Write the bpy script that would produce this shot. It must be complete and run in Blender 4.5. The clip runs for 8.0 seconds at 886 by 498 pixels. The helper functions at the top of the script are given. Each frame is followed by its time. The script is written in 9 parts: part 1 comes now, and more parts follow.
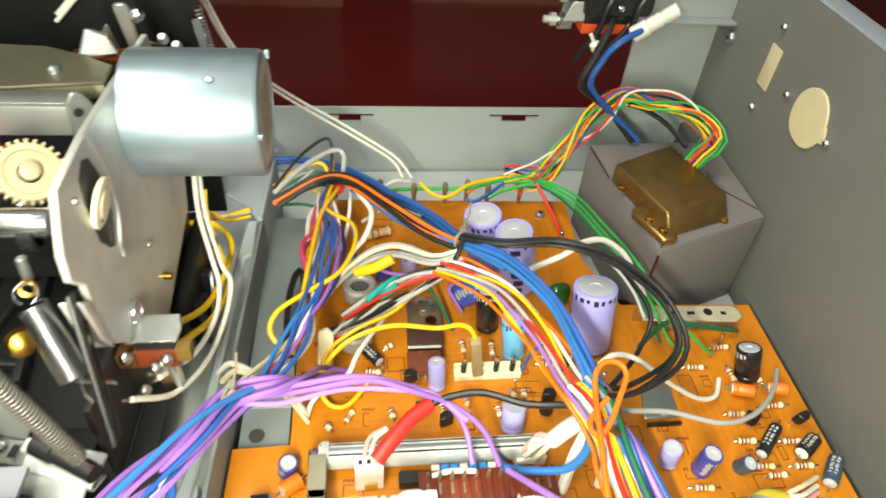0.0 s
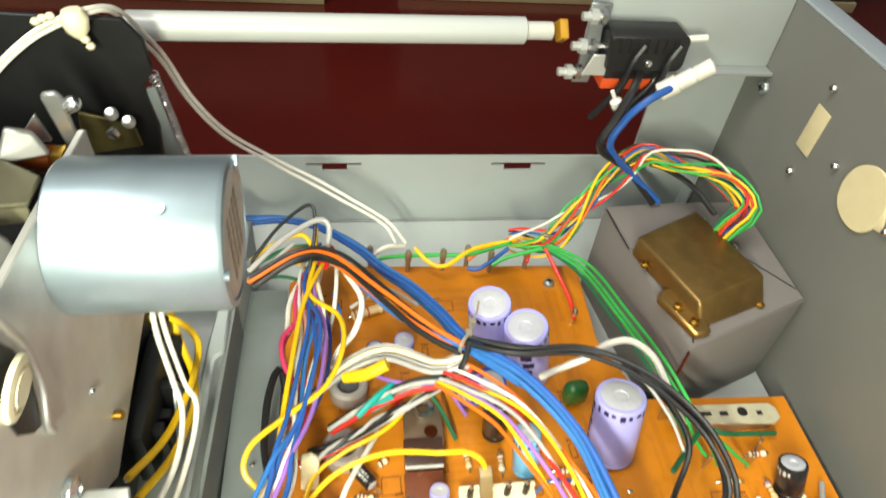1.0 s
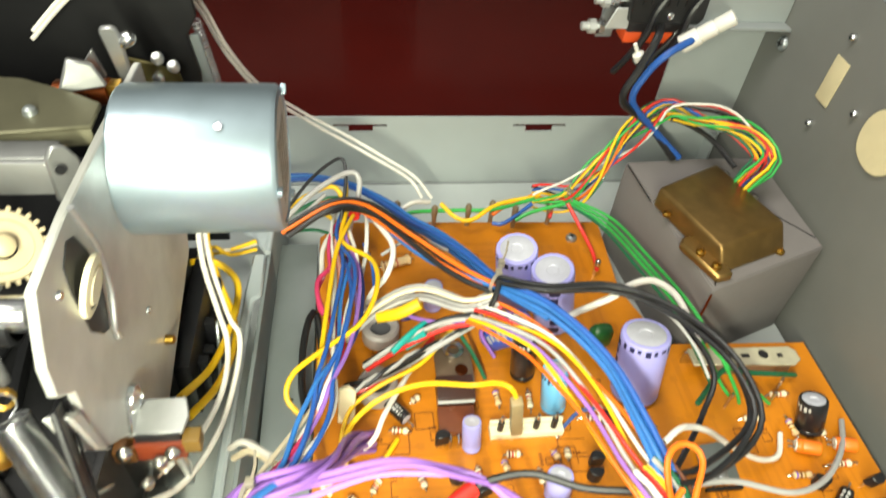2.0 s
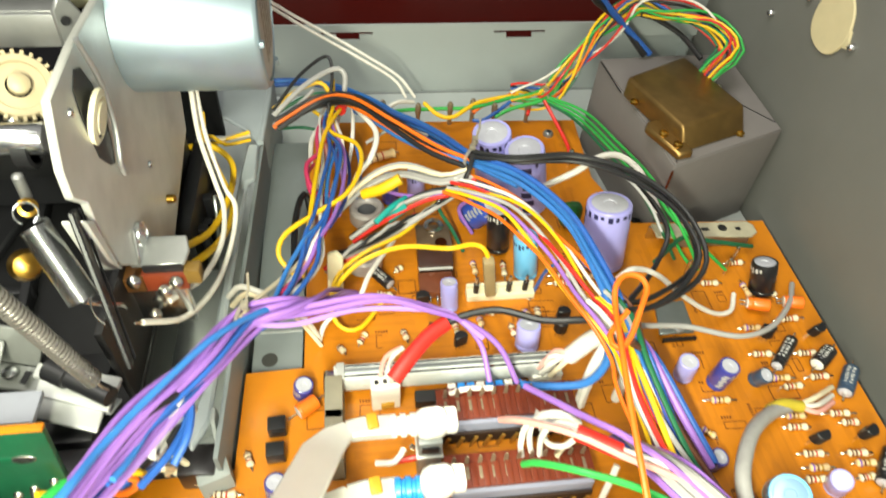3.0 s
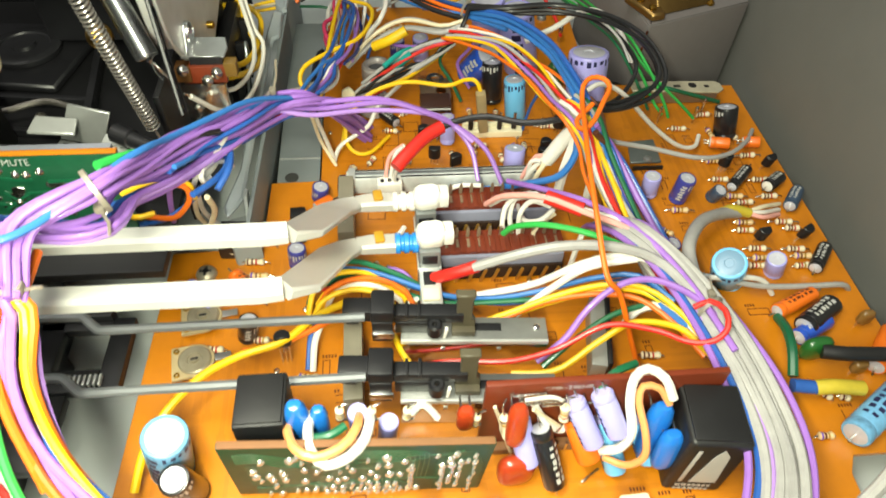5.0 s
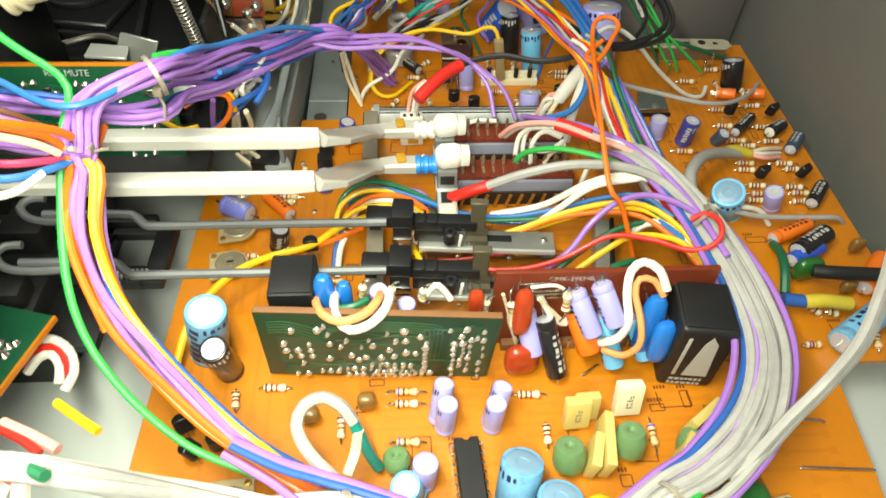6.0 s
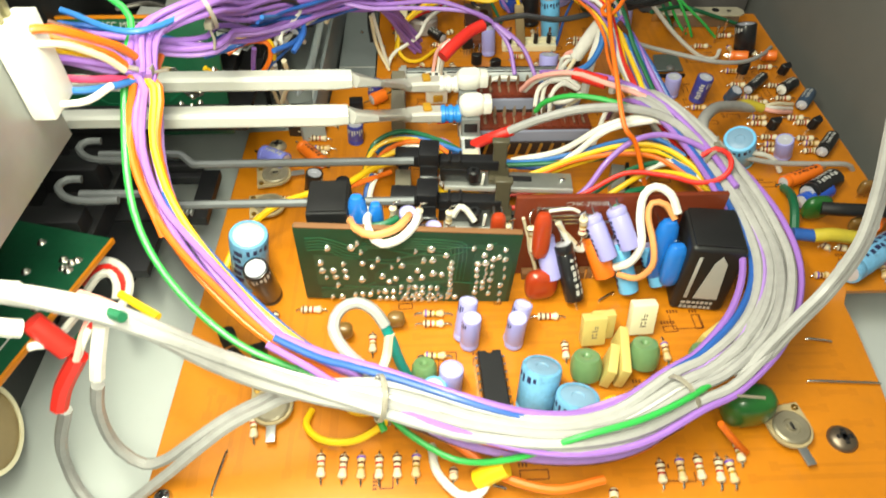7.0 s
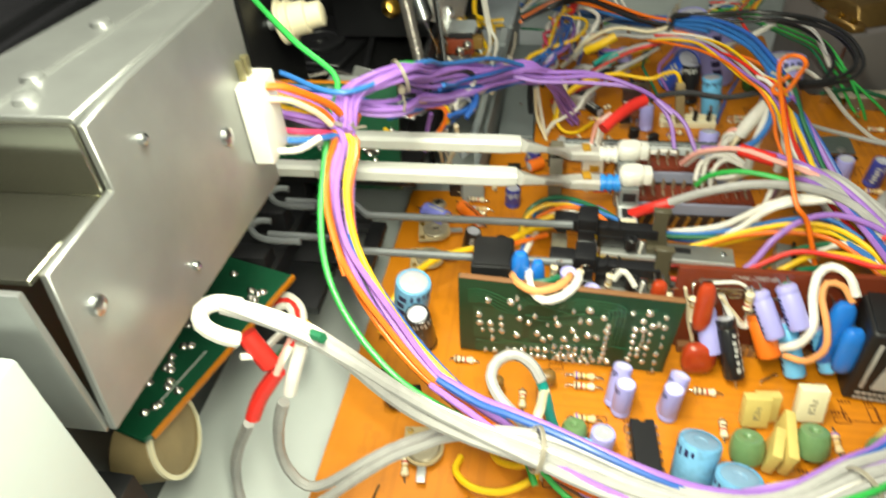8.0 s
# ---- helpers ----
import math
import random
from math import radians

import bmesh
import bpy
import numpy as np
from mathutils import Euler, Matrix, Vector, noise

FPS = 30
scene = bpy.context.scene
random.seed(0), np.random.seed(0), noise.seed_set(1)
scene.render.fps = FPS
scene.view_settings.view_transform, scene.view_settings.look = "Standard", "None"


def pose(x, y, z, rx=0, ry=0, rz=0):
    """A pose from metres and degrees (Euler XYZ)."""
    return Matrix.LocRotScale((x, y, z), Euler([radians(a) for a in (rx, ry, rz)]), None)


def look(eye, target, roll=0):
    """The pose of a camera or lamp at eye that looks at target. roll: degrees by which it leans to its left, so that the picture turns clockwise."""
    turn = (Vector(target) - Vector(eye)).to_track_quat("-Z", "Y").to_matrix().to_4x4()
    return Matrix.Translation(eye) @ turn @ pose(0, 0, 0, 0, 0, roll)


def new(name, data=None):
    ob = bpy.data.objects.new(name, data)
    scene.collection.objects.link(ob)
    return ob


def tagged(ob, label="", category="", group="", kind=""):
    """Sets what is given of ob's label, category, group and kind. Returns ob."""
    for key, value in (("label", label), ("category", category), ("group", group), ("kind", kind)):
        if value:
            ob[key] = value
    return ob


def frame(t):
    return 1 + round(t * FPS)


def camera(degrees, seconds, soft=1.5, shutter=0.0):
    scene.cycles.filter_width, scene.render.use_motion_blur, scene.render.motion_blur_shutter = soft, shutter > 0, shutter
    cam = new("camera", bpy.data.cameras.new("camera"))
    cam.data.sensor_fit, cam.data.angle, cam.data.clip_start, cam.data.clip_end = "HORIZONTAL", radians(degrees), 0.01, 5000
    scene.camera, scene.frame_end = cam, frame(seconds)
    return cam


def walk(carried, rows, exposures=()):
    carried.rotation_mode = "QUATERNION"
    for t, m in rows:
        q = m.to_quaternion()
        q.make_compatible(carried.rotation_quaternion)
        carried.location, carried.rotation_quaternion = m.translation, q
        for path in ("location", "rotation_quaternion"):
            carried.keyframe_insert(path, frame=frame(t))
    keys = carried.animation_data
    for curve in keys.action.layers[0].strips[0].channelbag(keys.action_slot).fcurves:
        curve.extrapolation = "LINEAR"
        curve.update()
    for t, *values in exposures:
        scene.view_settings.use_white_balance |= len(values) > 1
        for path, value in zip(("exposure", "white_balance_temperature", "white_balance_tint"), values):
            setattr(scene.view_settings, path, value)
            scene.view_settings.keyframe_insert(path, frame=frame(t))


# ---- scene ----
cam = camera(67.40, 8.0, 1.65, 0.4)
ROWS = [  # seconds, eye, yaw, pitch, roll
    (0.0, -0.0033, 0.0033, 0.1919, -8.75, -42.03, 4.89),
    (0.3, -0.0022, 0.0223, 0.1924, -11.25, -43.51, 5.67),
    (0.5, -0.0022, 0.0329, 0.1959, -11.04, -43.44, 5.86),
    (0.7, -0.0036, 0.0397, 0.1970, -10.30, -43.35, 5.79),
    (1.0, -0.0053, 0.0552, 0.1975, -11.15, -43.72, 6.55),
    (1.2, -0.0065, 0.0638, 0.2012, -11.67, -42.71, 6.77),
    (2.3, -0.0148, 0.0281, 0.1865, -8.81, -45.91, 4.39),
    (2.5, -0.0122, 0.0230, 0.1861, -8.46, -47.04, 3.16),
    (2.8, -0.0092, 0.0111, 0.1842, -8.78, -47.08, 3.51),
    (3.0, -0.0077, 0.0043, 0.1834, -9.86, -47.53, 4.40),
    (3.3, -0.0065, -0.0071, 0.1778, -10.32, -48.00, 5.20),
    (3.5, -0.0078, -0.0147, 0.1768, -10.04, -47.98, 5.11),
    (3.7, -0.0092, -0.0208, 0.1771, -10.13, -48.47, 5.09),
    (4.0, -0.0100, -0.0297, 0.1750, -9.82, -48.40, 4.76),
    (4.3, -0.0079, -0.0409, 0.1742, -9.00, -48.33, 3.79),
    (4.5, -0.0067, -0.0479, 0.1714, -8.81, -48.40, 3.67),
    (4.8, -0.0074, -0.0579, 0.1702, -8.34, -48.41, 3.65),
    (5.0, -0.0074, -0.0635, 0.1694, -7.84, -48.37, 3.43),
    (5.2, -0.0098, -0.0709, 0.1660, -7.86, -48.23, 4.02),
    (6.3, -0.0086, -0.1012, 0.1612, -4.97, -47.86, 2.55),
    (6.5, -0.0098, -0.1056, 0.1586, -5.32, -47.64, 2.45),
    (6.8, -0.0106, -0.1148, 0.1598, -3.70, -47.33, 1.62),
    (7.0, -0.0106, -0.1209, 0.1571, -2.50, -47.08, 0.63),
    (7.2, -0.0146, -0.1243, 0.1542, -1.32, -47.42, -0.03),
    (7.5, -0.0205, -0.1286, 0.1542, 3.13, -45.67, -2.64),
    (7.8, -0.0227, -0.1288, 0.1552, 7.45, -42.87, -3.17),
    (8.0, -0.0214, -0.1293, 0.1588, 11.52, -40.52, -4.33),
]
walk(cam, [(t, pose(x, y, z, 0, 0, yaw) @ pose(0, 0, 0, 90 + pitch) @ pose(0, 0, 0, 0, 0, roll)) for t, x, y, z, yaw, pitch, roll in ROWS],
     exposures=[(0.0, 0.85), (0.5, 0.97), (1.0, 1.10), (2.5, 0.94), (3.0, 0.81), (3.5, 0.68), (4.0, 0.54), (4.5, 0.41), (5.0, 0.22), (6.5, -0.07), (7.5, -0.10), (8.0, -0.28)])

# ---- light ----
world = bpy.data.worlds.new("room")
scene.world = world
world.use_nodes = True
world.node_tree.nodes["Background"].inputs[0].default_value = (0.66, 0.65, 0.60, 1)
world.node_tree.nodes["Background"].inputs[1].default_value = 0.27


def area_lamp(name, eye, target, size, watts, colour):
    data = bpy.data.lights.new(name, "AREA")
    data.shape, data.size, data.energy, data.color = "DISK", size, watts, colour
    ob = new(name, data)
    ob.matrix_world = look(eye, target)
    return ob


# Fixed strip along the camera path, standing in for the torch carried with it.
torch = area_lamp("work_lamp", (-0.034, -0.074, 0.192), (-0.056, -0.026, 0.067), 0.016, 1.3, (0.98, 1.0, 0.765))
torch.data.shape, torch.data.size_y = "RECTANGLE", 0.19
# Unseen soft lamp added overhead as fill for the room's light.
area_lamp("room_lamp", (-0.45, 0.0, 1.3), (0.05, 0.1, 0.0), 0.7, 7.5, (1.0, 0.97, 0.88))


# ---- materials ----
def lin(h):
    v = [int(h[i:i + 2], 16) / 255 for i in (0, 2, 4)]
    return tuple(c / 12.92 if c <= 0.04045 else ((c + 0.055) / 1.055) ** 2.4 for c in v)


MATS = {}


def mat(name, colour, rough=0.5, metal=0.0, vary=0.12, grain=300.0, bump=0.05, coat=0.0, dirt=0.0, trans=0.0, sheen_noise=0.0):
    """A surface with fine grain and broader stains. colour: hex as seen in even light; grain: per metre."""
    if name in MATS:
        return MATS[name]
    m = bpy.data.materials.new(name)
    m.use_nodes = True
    nt = m.node_tree
    b = nt.nodes["Principled BSDF"]
    base = lin(colour) if isinstance(colour, str) else colour
    co = nt.nodes.new("ShaderNodeTexCoord")
    fine, broad = nt.nodes.new("ShaderNodeTexNoise"), nt.nodes.new("ShaderNodeTexNoise")
    fine.inputs["Scale"].default_value, fine.inputs["Detail"].default_value = grain, 6
    broad.inputs["Scale"].default_value, broad.inputs["Detail"].default_value = grain / 9, 4
    for n in (fine, broad):
        nt.links.new(co.outputs["Object"], n.inputs["Vector"])
    info = nt.nodes.new("ShaderNodeObjectInfo")
    mixed = nt.nodes.new("ShaderNodeMath")
    mixed.operation = "MULTIPLY_ADD"
    nt.links.new(fine.outputs["Fac"], mixed.inputs[0])
    mixed.inputs[1].default_value = 0.5
    nt.links.new(broad.outputs["Fac"], mixed.inputs[2])
    per = nt.nodes.new("ShaderNodeMath")
    per.operation = "MULTIPLY_ADD"
    nt.links.new(info.outputs["Random"], per.inputs[0])
    per.inputs[1].default_value = 0.25
    nt.links.new(mixed.outputs[0], per.inputs[2])
    ramp = nt.nodes.new("ShaderNodeMapRange")
    ramp.inputs["From Min"].default_value, ramp.inputs["From Max"].default_value = 0.45, 1.25
    ramp.inputs["To Min"].default_value, ramp.inputs["To Max"].default_value = 1 - vary, 1 + vary * 0.6
    nt.links.new(per.outputs[0], ramp.inputs["Value"])
    scale = nt.nodes.new("ShaderNodeVectorMath")
    scale.operation = "SCALE"
    scale.inputs[0].default_value = base
    nt.links.new(ramp.outputs[0], scale.inputs["Scale"])
    last = scale.outputs[0]
    if dirt:
        spots = nt.nodes.new("ShaderNodeTexNoise")
        spots.inputs["Scale"].default_value, spots.inputs["Detail"].default_value = grain / 3, 8
        nt.links.new(co.outputs["Object"], spots.inputs["Vector"])
        cut = nt.nodes.new("ShaderNodeMapRange")
        cut.inputs["From Min"].default_value, cut.inputs["From Max"].default_value = 0.56, 0.74
        cut.inputs["To Max"].default_value = dirt
        nt.links.new(spots.outputs["Fac"], cut.inputs["Value"])
        mix = nt.nodes.new("ShaderNodeMix")
        mix.data_type = "RGBA"
        nt.links.new(cut.outputs[0], mix.inputs["Factor"])
        nt.links.new(last, mix.inputs["A"])
        mix.inputs["B"].default_value = (*[c * 0.45 + 0.02 for c in base], 1)
        last = mix.outputs["Result"]
    nt.links.new(last, b.inputs["Base Color"])
    rr = nt.nodes.new("ShaderNodeMapRange")
    rr.inputs["To Min"].default_value, rr.inputs["To Max"].default_value = max(rough - 0.1, 0.03), min(rough + 0.12, 1)
    nt.links.new(broad.outputs["Fac"], rr.inputs["Value"])
    nt.links.new(rr.outputs[0], b.inputs["Roughness"])
    b.inputs["Metallic"].default_value = metal
    b.inputs["Coat Weight"].default_value = coat
    b.inputs["Coat Roughness"].default_value = 0.12
    b.inputs["Transmission Weight"].default_value = trans
    if bump:
        bp = nt.nodes.new("ShaderNodeBump")
        bp.inputs["Strength"].default_value, bp.inputs["Distance"].default_value = bump, 0.0006
        nt.links.new(fine.outputs["Fac"], bp.inputs["Height"])
        nt.links.new(bp.outputs[0], b.inputs["Normal"])
    MATS[name] = m
    return m


board_mat = mat("phenolic board", "C0740A", 0.42, vary=0.13, grain=420, bump=0.04, coat=0.25, dirt=0.16)
board_edge = mat("phenolic edge", "7A5230", 0.7, vary=0.25)
brown_board = mat("brown phenolic", "6B2A12", 0.45, vary=0.2, grain=500, coat=0.2)
worn_grey = mat("scuffed grey steel", "A2A4A0", 0.45, 0.45, vary=0.4, grain=160, bump=0.1, dirt=0.35)
green_board = mat("green solder mask", "0F4A30", 0.35, vary=0.35, grain=500, coat=0.5, bump=0.08)
tin = mat("solder", "D9D6CC", 0.22, 1.0, vary=0.3, grain=900, bump=0.3)
tinned = mat("tinned plate", "C6C8C6", 0.34, 0.45, vary=0.14, grain=260, dirt=0.08)
steel = mat("zinc plated steel", "A4AAAC", 0.40, 0.78, vary=0.16, grain=160, bump=0.03, dirt=0.08)
bright_steel = mat("bright steel", "D5D7D8", 0.22, 1.0, vary=0.18, grain=300)
spring_steel = mat("dull spring steel", "A8A29C", 0.28, 0.8, vary=0.25, grain=300)
motor_steel = mat("nickel motor can", "A9BAC6", 0.36, 0.8, vary=0.22, grain=120, bump=0.04, dirt=0.22)
dull_alloy = mat("dull aluminium", "B0B1B1", 0.40, 0.85, vary=0.45, grain=140, bump=0.12, dirt=0.3)
channel_grey = mat("dark grey channel paint", "7E8587", 0.55, 0.2, vary=0.16, grain=110, bump=0.05, dirt=0.16)
chassis_mat = mat("grey painted chassis", "979C9C", 0.62, 0.15, vary=0.10, grain=90, bump=0.04, dirt=0.10)
wall_mat = mat("pale zinc chassis", "B7BEBE", 0.5, 0.35, vary=0.08, grain=90, bump=0.03, dirt=0.08)
hood_mat = mat("grey card shield", "716C6B", 0.72, vary=0.10, grain=250, bump=0.06, dirt=0.08)
brass_core = mat("yellow passivated steel", "8A6E40", 0.34, 0.8, vary=0.6, grain=160, bump=0.12, dirt=0.45)
brass_pin_pale = mat("yellowed solder", "C9B27A", 0.35, 0.5, vary=0.3, grain=700)
brass = mat("brass", "B08A3C", 0.3, 1.0, vary=0.3, grain=500)
copper = mat("copper", "8A4A28", 0.35, 1.0, vary=0.3, grain=500)
black_plastic = mat("black plastic", "17171A", 0.42, vary=0.3, grain=400, bump=0.06)
black_steel = mat("black painted steel", "121214", 0.45, 0.1, vary=0.35, grain=160, bump=0.05, dirt=0.2)
grey_plastic = mat("grey plastic", "6E7075", 0.5, vary=0.15)
olive_plastic = mat("olive grey plastic", "4C4636", 0.5, vary=0.2)
switch_grey = mat("grey switch body", "85879A", 0.45, 0.0, vary=0.12, bump=0.03)
white_plastic = mat("white plastic", "DEDCD4", 0.38, vary=0.06, coat=0.2)
cream_plastic = mat("cream plastic", "E5DCBC", 0.45, vary=0.12)
milk_plastic = mat("milky plastic", "D8D8D2", 0.38, vary=0.14, grain=120, coat=0.3, trans=0.22)
thin_milk = mat("thin translucent plastic", "DEDCD6", 0.36, vary=0.12, grain=160, coat=0.2, trans=0.55)
amber_plastic = mat("amber plastic", "B98A25", 0.35, vary=0.25, grain=600)
blue_plastic = mat("bright blue plastic", "2A86D8", 0.35, coat=0.3)
violet_sleeve = mat("lilac shrink sleeve", "A3A0E0", 0.34, vary=0.10, coat=0.35)
indigo_sleeve = mat("indigo sleeve", "3A3E8E", 0.3, vary=0.2, coat=0.4)
sky_sleeve = mat("sky blue sleeve", "6DB7E6", 0.32, vary=0.10, coat=0.35)
worn_sky = mat("worn sky blue sleeve", "6FA9D2", 0.4, vary=0.45, grain=700, coat=0.15, dirt=0.9)
blue_sleeve = mat("blue sleeve", "2450B8", 0.32, vary=0.15, coat=0.35)
navy_sleeve = mat("slate blue sleeve", "34475E", 0.34, vary=0.15, coat=0.3)
black_sleeve = mat("black sleeve", "19191C", 0.3, vary=0.2, coat=0.4)
orange_sleeve = mat("orange sleeve", "E5701A", 0.38, vary=0.12, coat=0.25)
can_top = mat("aluminium can top", "CACBD6", 0.38, 0.35, vary=0.16, grain=700, bump=0.15)
rubber = mat("dark rubber", "2A2622", 0.75)
mark_dark = mat("dark print", "232550", 0.5)
mark_faint = mat("faded brown print", "7A705C", 0.6)
mark_white = mat("white print", "B4B4B0", 0.5)
resist_tan = mat("resistor tan", "D8B98A", 0.5, vary=0.2, grain=900)
resist_white = mat("resistor cream", "D9CCAE", 0.45, vary=0.15, grain=900)
band_brown = mat("brown band", "5A2C12", 0.5)
band_red = mat("red band", "A82414", 0.5)
band_gold = mat("gold band", "B8902E", 0.35, 0.6)
band_violet = mat("violet band", "6F4BA8", 0.5)
green_mylar = mat("green dipped film", "66875A", 0.32, vary=0.2, coat=0.4, grain=500)
dark_green = mat("dark green dipped film", "215C27", 0.3, vary=0.25, coat=0.4)
brown_dip = mat("brown dipped film", "7A5A2C", 0.35, vary=0.2, coat=0.3)
red_dip = mat("brick red dipped film", "A83A1A", 0.28, vary=0.15, coat=0.5)
blue_dip = mat("blue dipped disc", "1E6FC8", 0.3, vary=0.15, coat=0.5)
yellow_film = mat("yellow film block", "C9B46A", 0.45, vary=0.15, grain=500)
ivory_film = mat("ivory film block", "E6DEB8", 0.4, vary=0.1, grain=500)
dark_cover = mat("black shiny cover", "201E20", 0.3, vary=0.25, grain=200, coat=0.3)
paper_label = mat("aged cream label", "CFC29C", 0.75, vary=0.14, grain=200, dirt=0.25)
glow_lamp = mat("white frosted tube", "B4B8B7", 0.4, vary=0.05, grain=60, coat=0.3)
red_table = mat("dark red lacquered table", "4C0F0A", 0.22, vary=0.25, grain=40, bump=0.02, coat=0.5, dirt=0.12)
far_dark = mat("dark box board", "3A332E", 0.7, vary=0.4, grain=30)
far_trim = mat("dull beige trim", "8E7E5E", 0.7, vary=0.3, grain=60)
tie_clear = mat("clear nylon tie", "B5AC9A", 0.3, vary=0.2, trans=0.6)


def wire_mat(colour):
    table = dict(white="DAD6CE", grey="A2A09E", yellow="E9BB12", orange="DE6A10", red="D0281E", blue="2858A6", sky="2F6CB2",
                 purple="9468BC", green="2FA447", dark_green="14603F", teal="0E8C84", black="1A1A1C", brown="5B3420", pink="E2A297", magenta="C93A64",
                 cream="DDCFB0", navy="24408E", violet="A680CC", peach="E0985C", olive="C2AE36")
    return mat(colour + " wire sleeve", table[colour], 0.45, vary=0.26, grain=420, bump=0.08, coat=0.1, dirt=0.22)


# ---- shapes ----
K = 0.001


def part(name, bm, material, parent=None, label="", smooth=True):
    """Links a bmesh, or a mesh made before, as one object under a thing."""
    if isinstance(bm, bmesh.types.BMesh):
        me = bpy.data.meshes.new(name)
        bm.to_mesh(me)
        bm.free()
        if smooth:
            me.shade_smooth()
            me.set_sharp_from_angle(angle=radians(38))
    else:
        me = bm
    if material and not me.materials:
        me.materials.append(material)
    ob = new(name, me)
    if parent:
        ob.parent = parent
    return tagged(ob, label=label)


def thing(name, label, category, group="", m=None):
    ob = tagged(new(name), label=label, category=category, group=group)
    if m is not None:
        ob.matrix_basis = m
    return ob


def at(x, y, z=0, rx=0, ry=0, rz=0):
    return pose(x * K, y * K, z * K, rx, ry, rz)


def aim(a, b, spin=0):
    """A pose at a whose z axis points to b (millimetres)."""
    a, b = Vector(a) * K, Vector(b) * K
    return Matrix.Translation(a) @ (b - a).to_track_quat("Z", "Y").to_matrix().to_4x4() @ pose(0, 0, 0, 0, 0, spin)


def box(sx, sy, sz, bevel=0.4, m=None, seg=2, bm=None):
    """A bevelled box centred in x and y, standing on z = 0 (millimetres)."""
    own = bm is None
    bm = bm or bmesh.new()
    made = bmesh.ops.create_cube(bm, size=1, matrix=(m or Matrix()) @ Matrix.Translation((0, 0, sz * K / 2)) @ Matrix.Diagonal((sx * K, sy * K, sz * K, 1)))
    if bevel:
        edges = list({e for v in made["verts"] for e in v.link_edges})
        bmesh.ops.bevel(bm, geom=edges, offset=bevel * K, segments=seg, affect="EDGES", profile=0.6)
    return bm


def lathe(profile, seg=20, bm=None, m=None):
    """A solid of revolution round z from (radius, height) pairs in millimetres."""
    bm = bm or bmesh.new()
    m = m or Matrix()
    rings = []
    for r, z in profile:
        if r < 1e-6:
            rings.append([bm.verts.new(m @ Vector((0, 0, z * K)))])
        else:
            rings.append([bm.verts.new(m @ Vector((r * K * math.cos(2 * math.pi * i / seg), r * K * math.sin(2 * math.pi * i / seg), z * K))) for i in range(seg)])
    for a, b in zip(rings, rings[1:]):
        for i in range(seg):
            j = (i + 1) % seg
            if len(a) == 1 and len(b) > 1:
                bm.faces.new((a[0], b[j], b[i]))
            elif len(b) == 1 and len(a) > 1:
                bm.faces.new((a[i], a[j], b[0]))
            elif len(a) > 1:
                bm.faces.new((a[i], a[j], b[j], b[i]))
    bmesh.ops.recalc_face_normals(bm, faces=bm.faces[:])
    return bm


def smooth_path(pts, step=1.6):
    """Catmull-Rom through the points, evenly spread (millimetres)."""
    p = [Vector(q) for q in pts]
    if len(p) == 2:
        p.insert(1, (p[0] + p[1]) / 2)
    p = [p[0] * 2 - p[1]] + p + [p[-1] * 2 - p[-2]]
    out = []
    for i in range(1, len(p) - 2):
        n = max(2, int((p[i + 1] - p[i]).length / step))
        for k in range(n):
            t = k / n
            a, b, c, d = p[i - 1:i + 3]
            out.append(0.5 * ((2 * b) + (c - a) * t + (2 * a - 5 * b + 4 * c - d) * t * t + (3 * b - a - 3 * c + d) * t ** 3))
    return out + [p[-2]]


def tube(pts, r, sides=8, bm=None, closed_ends=True, radii=None):
    """A round tube along points (millimetres)."""
    bm = bm or bmesh.new()
    pts = [Vector(q) for q in pts]
    rings, up = [], None
    for i, q in enumerate(pts):
        d = (pts[min(i + 1, len(pts) - 1)] - pts[max(i - 1, 0)])
        d = d.normalized() if d.length > 1e-9 else Vector((0, 0, 1))
        if up is None:
            up = d.orthogonal().normalized()
        up = (up - d * up.dot(d))
        up = up.normalized() if up.length > 1e-6 else d.orthogonal().normalized()
        side = d.cross(up)
        rr = radii[i] if radii else r
        rings.append([bm.verts.new((q + (up * math.cos(2 * math.pi * k / sides) + side * math.sin(2 * math.pi * k / sides)) * rr) * K) for k in range(sides)])
    for a, b in zip(rings, rings[1:]):
        for k in range(sides):
            j = (k + 1) % sides
            bm.faces.new((a[k], a[j], b[j], b[k]))
    if closed_ends:
        bm.faces.new(rings[0][::-1])
        bm.faces.new(rings[-1])
    return bm


def prism(outline, h, bevel=0.3, bm=None, m=None):
    """A flat plate of thickness h from an outline in x and y (millimetres)."""
    own = bmesh.new()
    vs = [own.verts.new((x * K, y * K, 0)) for x, y in outline]
    f = own.faces.new(vs)
    got = bmesh.ops.extrude_face_region(own, geom=[f])
    bmesh.ops.translate(own, verts=[v for v in got["geom"] if isinstance(v, bmesh.types.BMVert)], vec=(0, 0, h * K))
    bmesh.ops.recalc_face_normals(own, faces=own.faces[:])
    if bevel:
        bmesh.ops.bevel(own, geom=own.edges[:], offset=bevel * K, segments=1, affect="EDGES")
    if m is not None:
        bmesh.ops.transform(own, matrix=m, verts=own.verts[:])
    return own


